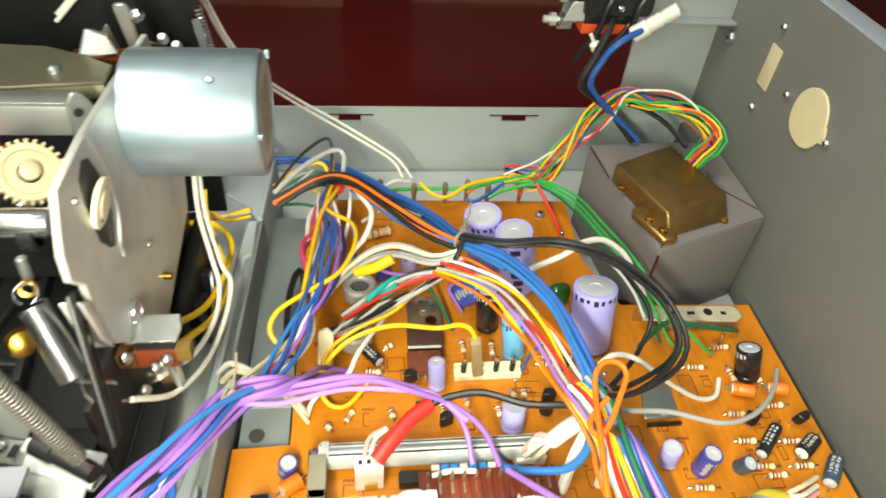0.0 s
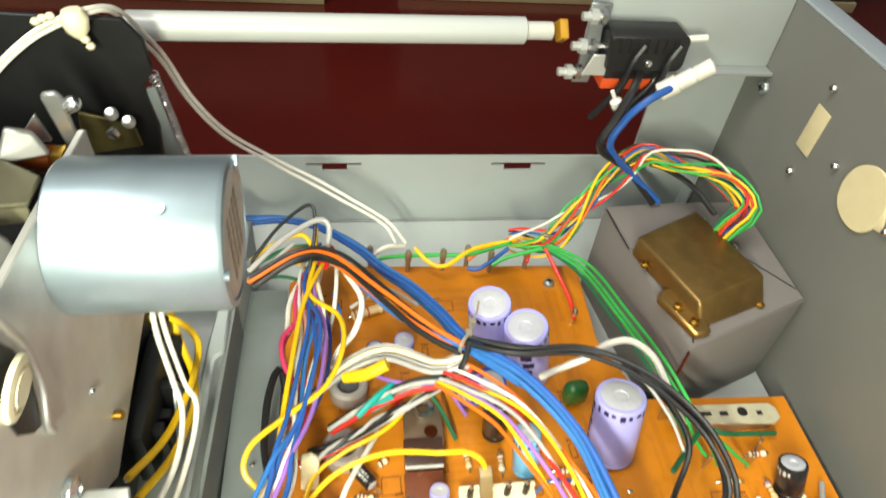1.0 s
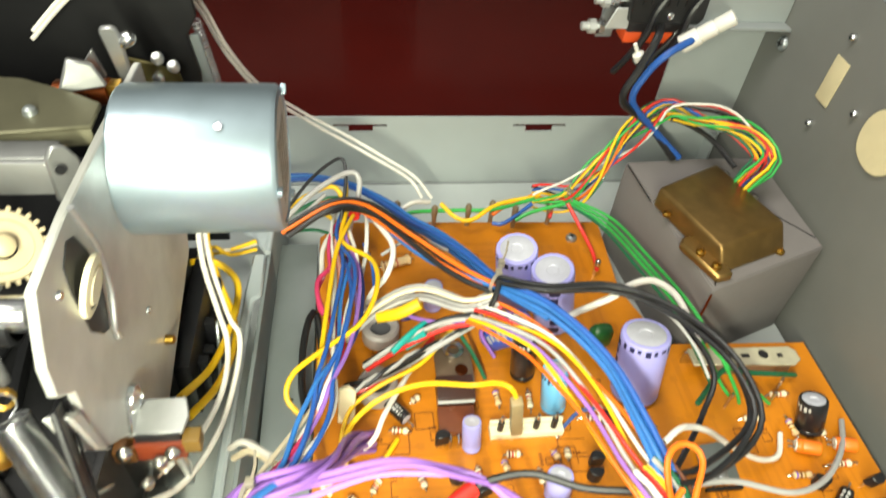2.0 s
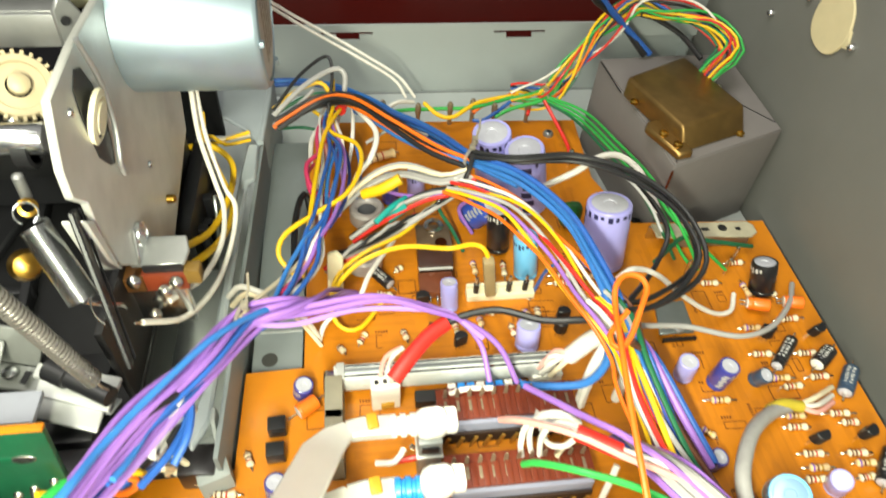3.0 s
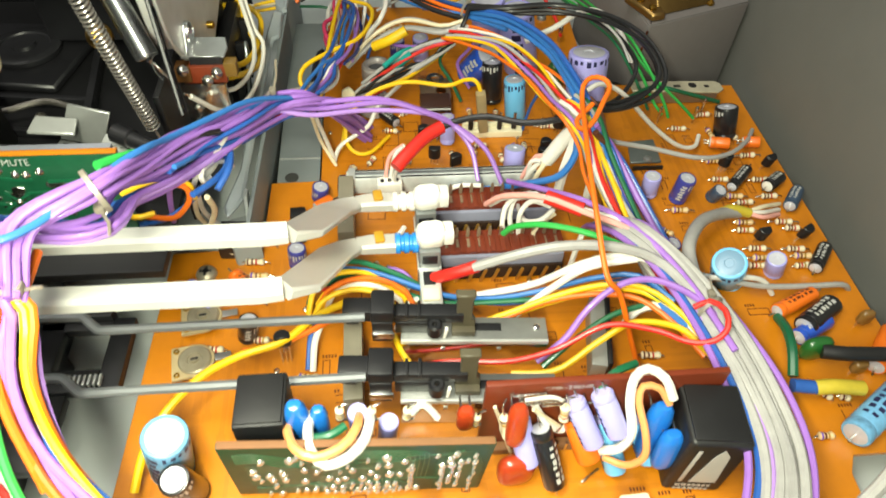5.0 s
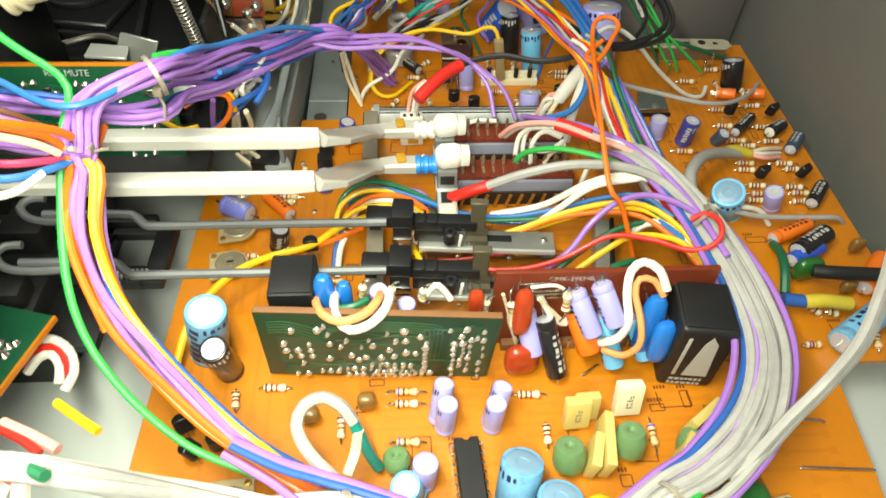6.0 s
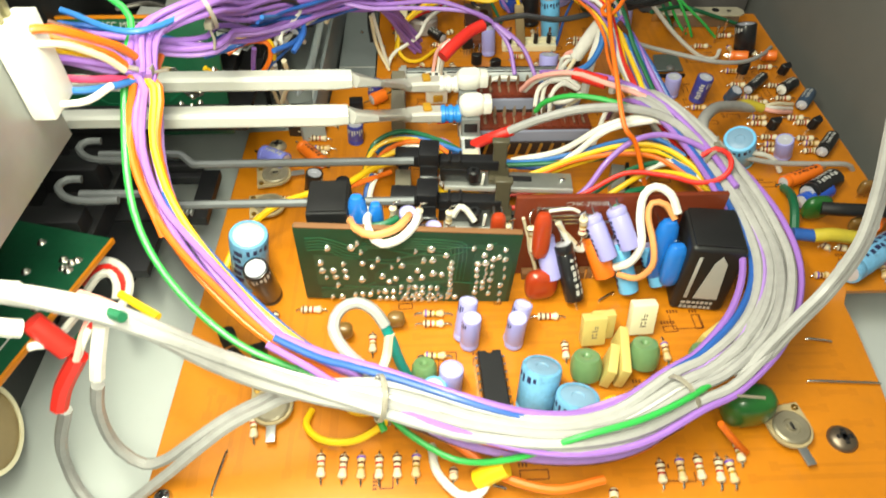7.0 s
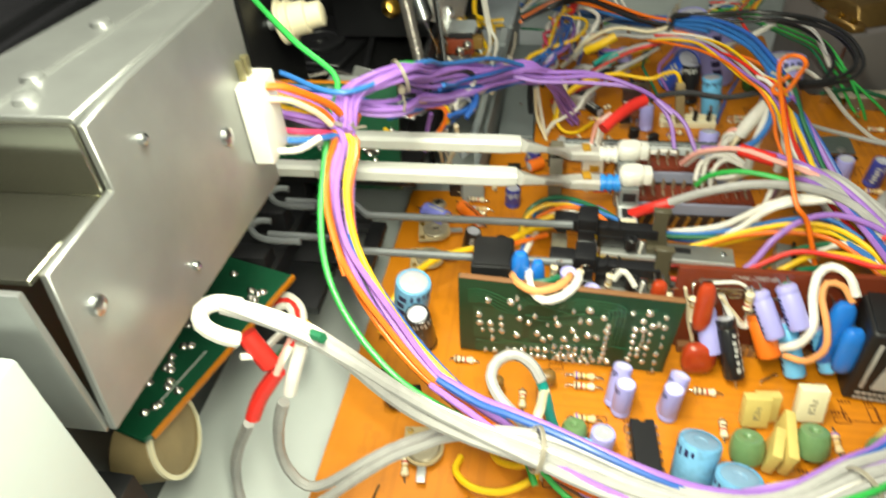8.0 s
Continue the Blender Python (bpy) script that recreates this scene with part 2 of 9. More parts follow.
def sweep(pts, sizes, m=None):
    """A bar with a rounded oblong section along points; sizes: width across and height at each point (millimetres)."""
    bm = bmesh.new()
    pts = [Vector(p) for p in pts]
    rings = []
    for i, p in enumerate(pts):
        d = (pts[min(i + 1, len(pts) - 1)] - pts[max(i - 1, 0)]).normalized()
        up = (Vector((0, 0, 1)) - d * d.z).normalized()
        side = d.cross(up)
        w, h = sizes[i][0] / 2, sizes[i][1] / 2
        b = min(w, h) * 0.4
        ring = ((w - b, h), (w, h - b), (w, b - h), (w - b, -h), (b - w, -h), (-w, b - h), (-w, h - b), (b - w, h))
        rings.append([bm.verts.new((p + side * u + up * v) * K) for u, v in ring])
    for a, c in zip(rings, rings[1:]):
        for k in range(8):
            bm.faces.new((a[k], a[(k + 1) % 8], c[(k + 1) % 8], c[k]))
    bm.faces.new(rings[0][::-1])
    bm.faces.new(rings[-1])
    bmesh.ops.recalc_face_normals(bm, faces=bm.faces[:])
    return bm


def slab(corners, h):
    """A thin plate over a ring of corners, h thick below them (millimetres)."""
    bm = bmesh.new()
    p = [Vector(c) for c in corners]
    n = (p[1] - p[0]).cross(p[2] - p[0]).normalized()
    n = n if n.z > 0 else -n
    upper = [bm.verts.new(q * K) for q in p]
    lower = [bm.verts.new((q - n * h) * K) for q in p]
    bm.faces.new(upper)
    bm.faces.new(lower[::-1])
    for k in range(len(p)):
        j = (k + 1) % len(p)
        bm.faces.new((upper[k], lower[k], lower[j], upper[j]))
    bmesh.ops.recalc_face_normals(bm, faces=bm.faces[:])
    bmesh.ops.bevel(bm, geom=bm.edges[:], offset=0.25 * K, segments=1, affect="EDGES")
    return bm


CACHE = {}


def shared(key, build):
    """Mesh data built once for alike pieces."""
    if key not in CACHE:
        bm = build()
        me = bpy.data.meshes.new(str(key[0]))
        bm.to_mesh(me)
        bm.free()
        me.shade_smooth()
        me.set_sharp_from_angle(angle=radians(38))
        CACHE[key] = me
    return CACHE[key]


# ---- wires ----
def wire(parent, colour, pts, r=0.75, label="", name="wire", bare=0.0):
    line = smooth_path(pts)
    ob = part(name, tube(line, r, 14 if r > 1.7 else 8), wire_mat(colour), parent, label or colour + " insulated wire")
    if bare:
        d = (line[-1] - line[-2]).normalized()
        part("bare_end", tube([line[-1] - d * 0.3, line[-1] + d * bare], r * 0.5, 6), tin, ob)
    return ob


def bundle(parent, pts, colours, r=0.75, spread=1.0, seed=1, wander=0.5, rows=0, twist=0.0, shift=0.0, keep=1.0, start=1.0):
    """Wires laid side by side along one path, each wandering a little. colours: names or (name, radius).
    rows: laid flat in so many rows, else round; twist: turns of the bundle along its run; shift: sideways; keep and start: share of the spread at the end and at the start."""
    rnd = random.Random(seed)
    line = smooth_path(pts, 3.0)
    n = len(colours)
    wires = [(c, r) if isinstance(c, str) else c for c in colours]
    slots = []
    if rows:
        u = [0.0] * rows
        for k, (c, q) in enumerate(wires):
            row = k % rows
            slots.append((u[row] + q, row * 1.75 * r))
            u[row] += 2.02 * q
    ring = 0
    while len(slots) < n:
        count = 1 if ring == 0 else 6 * ring
        for k in range(count):
            a = 2 * math.pi * k / count + 0.4 * ring
            slots.append((ring * 2.05 * r * math.cos(a), ring * 2.05 * r * math.sin(a)))
        ring += 1
    slots = slots[:n]
    mx, my = sum(s[0] for s in slots) / n, sum(s[1] for s in slots) / n
    last = len(line) - 1
    for i, (colour, rw) in enumerate(wires):
        ox0, oy0 = (slots[i][0] - mx) * spread, (slots[i][1] - my) * spread
        p1, p2, q = rnd.uniform(0, 6.28), rnd.uniform(0, 6.28), rnd.uniform(0.05, 0.13)
        up, path = None, []
        for k, c in enumerate(line):
            d = (line[min(k + 1, last)] - line[max(k - 1, 0)]).normalized()
            flat = Vector((0, 0, 1)) - d * d.z
            up = (flat if up is None else flat + (up - d * up.dot(d)) * 0.4)
            up = up.normalized() if up.length > 1e-3 else d.orthogonal().normalized()
            side = d.cross(up)
            w = wander * r
            a = twist * 6.283 * k / last
            f = (1 - (1 - keep) * max(0.0, 2.0 * k / last - 1)) * (start + (1 - start) * min(1.0, 3.0 * k / last))
            ox, oy = (ox0 * math.cos(a) - oy0 * math.sin(a)) * f + shift * f, (ox0 * math.sin(a) + oy0 * math.cos(a)) * f
            path.append(c + up * (oy + w * math.sin(q * k * 3 + p1)) + side * (ox + w * math.sin(q * k * 3 + p2)))
        part("wire", tube(path, rw * rnd.uniform(0.94, 1.04), 8), wire_mat(colour), parent, colour + " insulated wire")


def tie(parent, p, d, radius, tail=(0, 0, 1), length=9):
    """A nylon tie round a bundle at p, whose run is d."""
    m = aim(p, (p[0] + d[0], p[1] + d[1], p[2] + d[2]))
    band = lathe([(radius, -0.6), (radius + 0.3, -0.5), (radius + 0.35, 0.5), (radius, 0.6)], 18, m=m)
    ob = part("cable_tie", band, tie_clear, parent, "clear nylon cable tie")
    t = Vector(tail).normalized()
    q = Vector(p) + t * radius
    part("tail", tube([q, q + t * length * 0.5 + Vector((0.5, 0.3, 0)), q + t * length], 0.36, 5), tie_clear, ob)
    part("tie_head", box(2.0, 2.2, 1.8, 0.3, Matrix.Translation((q - t * 0.4) * K)), tie_clear, ob)
    return ob


# ---- components ----
def ecap(a, b, dia, sleeve, label, stripe=None, spin=0, top=None, base=None, group="electrolytic capacitors on the main board"):
    """A radial electrolytic capacitor standing from a to b (millimetres)."""
    h = round((Vector(b) - Vector(a)).length * 2) / 2
    r = dia / 2
    ob = thing("electrolytic_capacitor", label, "capacitor", group, aim(a, b, spin))
    part("sleeve", shared(("sleeve", dia, h, sleeve.name), lambda: lathe([(r * 0.80, 0.3), (r * 0.97, 0.5), (r, 1.1), (r, 1.7), (r * 0.93, 2.1), (r, 2.6), (r, h - 0.7), (r * 0.96, h - 0.15), (r * 0.86, h), (r * 0.80, h - 0.05)], 22)), sleeve, ob)
    part("top", shared(("top", dia, h), lambda: lathe([(r * 0.84, h - 0.3), (r * 0.78, h - 0.12), (r * 0.30, h - 0.18), (r * 0.27, h - 0.42), (0, h - 0.42)], 22)), top or can_top, ob, "scored aluminium top")
    part("base", shared(("base", dia), lambda: lathe([(0, 0), (r * 0.8, 0), (r * 0.8, 0.6)], 18)), base or rubber, ob, "sealed base")
    for sx in (-1, 1):
        part("lead", shared(("lead", dia, sx), lambda: lathe([(0.32, -2.2), (0.32, 0.2)], 6, m=Matrix.Translation((sx * r * 0.4 * K, 0, 0)))), tin, ob)
    if stripe:
        def build():
            bm = bmesh.new()
            for k in range(6):
                z0 = 2.9 + k * (h - 4.2) / 6
                vs = []
                for z in (z0, z0 + (h - 4.2) / 9):
                    vs.append([bm.verts.new(((r + 0.03) * K * math.cos(t), (r + 0.03) * K * math.sin(t), z * K)) for t in [(-0.34 + 0.17 * q + (0.1 if k % 2 else 0)) for q in range(4)]])
                for q in range(3):
                    bm.faces.new((vs[0][q], vs[0][q + 1], vs[1][q + 1], vs[1][q]))
            for k in range(9):
                t0 = 0.5 + 0.33 * k
                vs = []
                for z in (h - 3.6 + 0.5 * (k % 3), h - 1.2):
                    vs.append([bm.verts.new(((r + 0.03) * K * math.cos(t), (r + 0.03) * K * math.sin(t), z * K)) for t in (t0, t0 + 0.09, t0 + 0.15 + 0.06 * (k % 2))])
                for q in range(2):
                    bm.faces.new((vs[0][q], vs[0][q + 1], vs[1][q + 1], vs[1][q]))
            return bm
        tagged(part("printed_mark", shared(("mark", dia, h, stripe.name), build), stripe, ob, "printed bars on the sleeve"), kind="stuff")
    return ob


def resistor(a, b, body=None, bands=("brown", "red", "gold"), size=1.0, label="small cream axial resistor with colour bands", length=None, group="axial resistors on the main board"):
    """An axial resistor lying between its two lead holes a and b (millimetres)."""
    a, b = Vector(a), Vector(b)
    span = (b - a).length
    L = length or min(6.0 * size, span * 0.72)
    L = round(L * 2) / 2
    r = 1.05 * size
    body = body or resist_white
    z = max(a.z, b.z) + r + 0.25
    mid = (a + b) / 2
    d = b - a
    ang = math.degrees(math.atan2(d.y, d.x))
    flat = at(mid.x, mid.y, z, 0, 0, ang)
    upright = aim(a, b) @ at(0, 0, d.length / 2) @ pose(0, 0, 0, 0, -90, 0)
    ob = thing("resistor", label, "resistor", group, upright if abs(d.z) > 3 else flat)
    turn = pose(0, 0, 0, 0, 90, 0)
    part("body", shared(("body", L, r, body.name), lambda: lathe([(0, -L / 2), (r * 0.7, -L / 2), (r * 1.08, -L / 2 + 0.45), (r * 1.08, -L / 2 + 1.1), (r * 0.86, -L / 2 + 1.5), (r * 0.86, L / 2 - 1.5), (r * 1.08, L / 2 - 1.1), (r * 1.08, L / 2 - 0.45), (r * 0.7, L / 2), (0, L / 2)], 12, m=turn)), body, ob)
    mats = dict(brown=band_brown, red=band_red, gold=band_gold, violet=band_violet, black=black_plastic)
    for i, c in enumerate(bands):
        q = -L / 2 + (0.5 if i == 0 else 0.6 + L * 0.22 * i)
        rr = r * (1.11 if i == 0 else 0.90)
        part("band", shared(("band", L, r, i, c), lambda: lathe([(rr * 0.95, q - 0.02), (rr, q), (rr, q + 0.55), (rr * 0.95, q + 0.57)], 12, m=turn)), mats[c], ob, c + " band")
    s2 = round(span * 2) / 2 / 2
    for sx in (-1, 1):
        part("lead", shared(("rlead", s2, L, sx, r), lambda: tube([(sx * L / 2 * 0.96, 0, 0), (sx * (s2 - 0.6), 0, 0), (sx * s2, 0, -0.5), (sx * s2, 0, -r - 1.0)], 0.28, 6)), tin, ob)
    return ob


def transistor(x, y, turn, lean=0, label="small black plastic transistor on three legs", z=3.0, group="small transistors on the main board"):
    ob = thing("transistor", label, "transistor", group, at(x, y, 0, 0, 0, turn) @ pose(0, 0, 0, lean, 0, 0))
    arc = [(2.3 * math.cos(radians(t)), 2.3 * math.sin(radians(t))) for t in range(-20, 201, 20)]
    part("case", shared(("to92", z), lambda: prism(arc, 4.8, 0.25, m=Matrix.Translation((0, 0, z * K)))), black_plastic, ob)
    for k in (-1, 0, 1):
        part("leg", shared(("leg", k, z), lambda: tube([(k * 1.27, 0.4, z + 0.2), (k * 1.27, 0.4, -1)], 0.25, 6)), tin, ob)
    return ob


def jumper(a, b, h=1.0, label="bare tinned wire link", group="wire links on the main board"):
    a, b = Vector(a), Vector(b)
    d = (b - a).normalized()
    ob = part("wire_link", tube([a + Vector((0, 0, -0.5)), a + Vector((0, 0, h * 0.7)), a + d * 0.8 + Vector((0, 0, h)), b - d * 0.8 + Vector((0, 0, h)), b + Vector((0, 0, h * 0.7)), b + Vector((0, 0, -0.5))], 0.35, 6), tin)
    return tagged(ob, label, "wire link", group)


def screw(x, y, z, r=3.2, label="cross-head screw holding the board", m=None, metal=None):
    ob = thing("screw", label, "screw", "screws", m if m is not None else at(x, y, z))
    part("head", shared(("screwhead", r), lambda: lathe([(r, 0), (r, 0.5), (r * 0.8, 1.5), (r * 0.35, 2.0), (r * 0.3, 1.2), (0, 1.1)], 18)), metal or bright_steel, ob)
    part("slot", shared(("slot", r), lambda: box(r * 0.3, r * 1.1, 0.12, 0, Matrix.Translation((0, 0, 1.85 * K)), bm=box(r * 1.1, r * 0.3, 0.12, 0, Matrix.Translation((0, 0, 1.85 * K))))), black_plastic, ob, "dark cross recess")
    return ob


def film_block(x, y, turn, sx, sy, sz, material, label, lean=0, print_mat=None):
    ob = thing("film_capacitor", label, "capacitor", "film capacitors on the main board", at(x, y, 0, 0, 0, turn) @ pose(0, 0, 0, lean, 0, 0))
    part("body", box(sx, sy, sz, 0.5, Matrix.Translation((0, 0, 1.2 * K))), material, ob)
    for k in (-1, 1):
        part("lead", tube([(k * sx * 0.33, 0, 1.6), (k * sx * 0.33, 0, -0.8)], 0.3, 6), tin, ob)
    if print_mat:
        bm = bmesh.new()
        for i, (u, v, w, h) in enumerate(((0, 0.28, 0.24, 0.05), (-0.08, 0.36, 0.06, 0.10), (0.08, 0.38, 0.06, 0.08), (0, 0.52, 0.24, 0.05), (0, 0.61, 0.05, 0.12), (0.1, 0.62, 0.05, 0.10))):
            box(sx * w, 0.05, sz * h, 0, Matrix.Translation((u * sx * K, -sy / 2 * K, (1.2 + sz * v) * K)), bm=bm)
        tagged(part("printed_mark", bm, print_mat, ob, "dark printed bars"), kind="stuff")
    return ob


def dipped(x, y, turn, w, d, h, material, label, lift=1.5, lean=0, category="capacitor", leads=True):
    """A dipped film or disc capacitor: a rounded lump on two leads."""
    ob = thing("dipped_capacitor", label, category, "dipped capacitors on the main board", at(x, y, 0, 0, 0, turn) @ pose(0, 0, 0, lean, 0, 0))
    bm = bmesh.new()
    bmesh.ops.create_uvsphere(bm, u_segments=16, v_segments=12, radius=1)
    for v in bm.verts:
        s = max(abs(v.co.x), abs(v.co.z), 1e-6)
        k = 1 / (abs(v.co.x) ** 3.2 + abs(v.co.y) ** 2.6 + abs(v.co.z) ** 3.2) ** (1 / 3)
        v.co = Vector((v.co.x * k * w / 2 * K, v.co.y * k * d / 2 * K, (v.co.z * k * h / 2 + lift + h / 2) * K))
    part("body", bm, material, ob)
    if leads:
        for k in (-1, 1):
            part("lead", tube([(k * w * 0.28, 0, lift + 1), (k * w * 0.28, 0, -0.8)], 0.3, 6), tin, ob)
    return ob


def drum(x, y, dia, h, material, label, lean=-20):
    """A dipped drum-shaped film capacitor with a dimple in its rounded top."""
    r = dia / 2
    ob = thing("drum_capacitor", label, "capacitor", "drum capacitors on the main board", at(x, y, 1.2, 0, 0, 4) @ pose(0, 0, 0, lean, 0, 0))
    part("body", shared(("drum", dia, h), lambda: lathe([(0, 0), (r * 0.7, 0.1), (r * 0.94, 0.9), (r, h * 0.35), (r * 0.97, h * 0.75), (r * 0.8, h * 0.96), (r * 0.5, h), (r * 0.3, h - 0.25), (r * 0.18, h - 1.0), (0, h - 1.2)], 22)), material, ob)
    for k in (-1, 1):
        part("lead", shared(("dlead", dia, k), lambda: tube([(k * r * 0.4, 0, 0.6), (k * r * 0.4, 0, -2.6)], 0.3, 6)), tin, ob)
    return ob


def axial_cap(a, b, dia, sleeve, label, z=None, mark=None, caps=None):
    """An axial electrolytic lying between a and b (millimetres, ends of the body)."""
    h = round((Vector(b) - Vector(a)).length * 2) / 2
    r = dia / 2
    ob = thing("axial_capacitor", label, "capacitor", "axial capacitors on the main board", aim(a, b))
    part("sleeve", shared(("axsl", dia, h, sleeve.name), lambda: lathe([(r * 0.7, 0), (r * 0.95, 0.15), (r, 0.7), (r, h * 0.12), (r * 0.92, h * 0.15), (r, h * 0.18), (r, h - 0.7), (r * 0.95, h - 0.15), (r * 0.7, h)], 20)), sleeve, ob)
    part("end_cap", shared(("axend", dia, h), lambda: lathe([(0, -0.3), (r * 0.5, -0.25), (r * 0.8, 0.0), (r * 0.8, h), (r * 0.5, h + 0.25), (0, h + 0.3)], 16)), caps or can_top, ob, "metal end")
    for z0, z1 in ((-3.5, 0.1), (h - 0.1, h + 3.5)):
        part("lead", shared(("axlead", dia, h, z0), lambda: lathe([(0.32, z0), (0.32, z1)], 6)), tin, ob)
    if mark:
        def build():
            bm = bmesh.new()
            for k in range(6):
                for j in range(2):
                    t0 = 0.75 + 0.62 * j + (k % 2) * 0.08
                    vs = []
                    for zz in (h * (0.24 + 0.11 * k), h * (0.24 + 0.11 * k) + h * (0.05 + 0.02 * (k % 3))):
                        vs.append([bm.verts.new(((r + 0.03) * K * math.cos(t), (r + 0.03) * K * math.sin(t), zz * K)) for t in (t0, t0 + 0.12, t0 + 0.25, t0 + 0.38)])
                    for q in range(3):
                        bm.faces.new((vs[0][q], vs[0][q + 1], vs[1][q + 1], vs[1][q]))
            return bm
        tagged(part("printed_mark", shared(("axmark", dia, h, mark.name), build), mark, ob, "printed bars on the sleeve"), kind="stuff")
    return ob


def trimmer(x, y, turn, label="round wiper trimmer on a brown wafer"):
    ob = thing("trimmer", label, "trimmer", "trimmers on the main board", at(x, y, 0, 0, 0, turn))
    wafer = [(-5.5, -6.5), (5.5, -6.5), (5.5, 0)] + [(5.5 * math.cos(radians(t)), 5.5 * math.sin(radians(t))) for t in range(15, 180, 15)] + [(-5.5, 0)]
    part("wafer", shared(("wafer",), lambda: prism(wafer, 1.0, 0.15, m=Matrix.Translation((0, 0, 2.0 * K)))), mat("grey paper wafer", "A2906C", 0.6, vary=0.3), ob)
    part("wiper", shared(("wiper",), lambda: lathe([(4.7, 3.0), (4.7, 3.4), (4.2, 3.8), (2.2, 3.8), (1.9, 3.3), (1.2, 3.3), (1.1, 3.9), (0, 3.9)], 24)), mat("tarnished wiper", "A39A84", 0.42, 0.55, vary=0.4, grain=300, dirt=0.3), ob, "dull metal wiper disc")
    part("slot", shared(("tslot",), lambda: box(0.7, 2.0, 0.2, 0, Matrix.Translation((0, 0, 3.8 * K)))), black_plastic, ob)
    for px_, py_ in ((-4, -5), (4, -5)):
        part("rivet", shared(("rivet", px_), lambda: lathe([(0.9, 2.9), (0.9, 3.3), (0.4, 3.4), (0.4, 3.0)], 10, m=Matrix.Translation((px_ * K, py_ * K, 0)))), brass, ob, "brass rivet")
    part("tab", shared(("ttab",), lambda: box(2.4, 5.5, 0.4, 0.1, Matrix.Translation((0, 7.2 * K, 2.2 * K)))), dull_alloy, ob, "bent metal tab")
    return ob


def coil(a, b, r, turns, wr, material, name, label, category="spring", hook=0.0):
    """A coil spring from a to b (millimetres), with a round hook of that radius at a."""
    m = aim(a, b)
    h = (Vector(b) - Vector(a)).length
    n = int(turns * 12)
    ob = thing(name, label, category, "", m)
    pts = [Vector((r * math.cos(2 * math.pi * i / 12), r * math.sin(2 * math.pi * i / 12), h * i / n)) for i in range(n + 1)]
    part("coil", tube(pts, wr, 6), material, ob)
    if hook:
        ring = [Vector((r, 0, 0)), Vector((r * 0.6, 0, -0.8))] + [Vector((hook * math.sin(t), 0, -hook - 0.8 + hook * math.cos(t))) for t in (0.1, 0.9, 1.7, 2.5, 3.3, 4.1, 4.9, 5.5)]
        part("hook", tube(smooth_path(ring, 0.6), wr, 6), material, ob)
    tail = [Vector((r, 0, h)), Vector((r * 0.3, 0, h + wr * 3)), Vector((0, 0, h + 4)), Vector((0.6, 0.4, h + 7))]
    part("tail", tube(smooth_path(tail, 0.8), wr, 6), material, ob)
    return ob


def bars(x, y, z, turn, w, h, rows, cols, material, parent, m=None):
    """Rows of small printed bars that stand for unreadable print, on the face z."""
    bm = bmesh.new()
    rnd = random.Random(int(x * 7 + y))
    base = m or at(x, y, z, 0, 0, turn)
    for i in range(rows):
        u = -w / 2
        while u < w / 2:
            L = min(rnd.uniform(0.06, 0.16) * w, w / 2 - u)
            box(L, h / rows * 0.55, 0.05, 0, base @ Matrix.Translation(((u + L / 2) * K, (h / 2 - (i + 0.5) * h / rows) * K, 0)), bm=bm)
            u += L + 0.04 * w
    return tagged(part("printed_mark", bm, material, parent, "printed bars"), kind="stuff")


# ---- the table and what lies behind ----
tagged(part("table", box(2400, 2600, 28, 1.0, at(100, 700, -58.5)), red_table), "dark red lacquered table top with dust specks", "table", kind="structure")
tagged(part("backdrop", box(4000, 40, 1800, 0, at(100, 2100, -60)), mat("dim wall", "2B2622", 0.9, vary=0.3, grain=4)), "dim brown wall far behind the table", "wall", kind="structure")


def far_case(x, y, sx, sy, sz, label):
    ob = thing("storage_case", label, "case", "cases behind the chassis", at(x, y, -30.4))
    part("body", box(sx, sy, sz, 2, Matrix.Translation((0, 0, 9 * K))), far_dark, ob)
    part("base_trim", box(sx + 4, sy + 4, 9, 1), far_trim, ob, "dull beige bottom trim")
    part("lid", box(sx + 2, sy + 2, 6, 1, Matrix.Translation((0, 0, (sz + 9) * K))), far_dark, ob)
    return ob


far_case(-205, 640, 365, 150, 90, "dark brown case with a beige bottom trim")
far_case(240, 655, 400, 150, 95, "long dark case with a beige bottom trim")

# ---- chassis ----
chassis = tagged(part("floor", box(420, 470, 1.2, 0.2, at(-50, 62.5, -19.2)), mat("pale zinc floor", "BFC5C4", 0.5, 0.15, vary=0.08, grain=90, bump=0.03, dirt=0.10)), "pale zinc-plated chassis floor", "chassis", kind="structure")
# Grey taken darker than the wall's own, for light falling off towards it.
tagged(part("wall_east", box(1.2, 470, 125, 0.2, at(161.1, 62.5, -19.2)), mat("dimmed grey side wall", "757571", 0.62, 0.1, vary=0.10, grain=90, bump=0.04, dirt=0.10)), "grey painted steel side wall of the chassis", "chassis wall", kind="structure")
tagged(part("trim", box(9, 470, 1.2, 0.3, at(165.4, 62.5, 105.9)), mat("pale flange", "B9C4CC", 0.4, 0.4, vary=0.1, grain=90)), "pale folded top flange of the side wall", "flange", kind="structure")


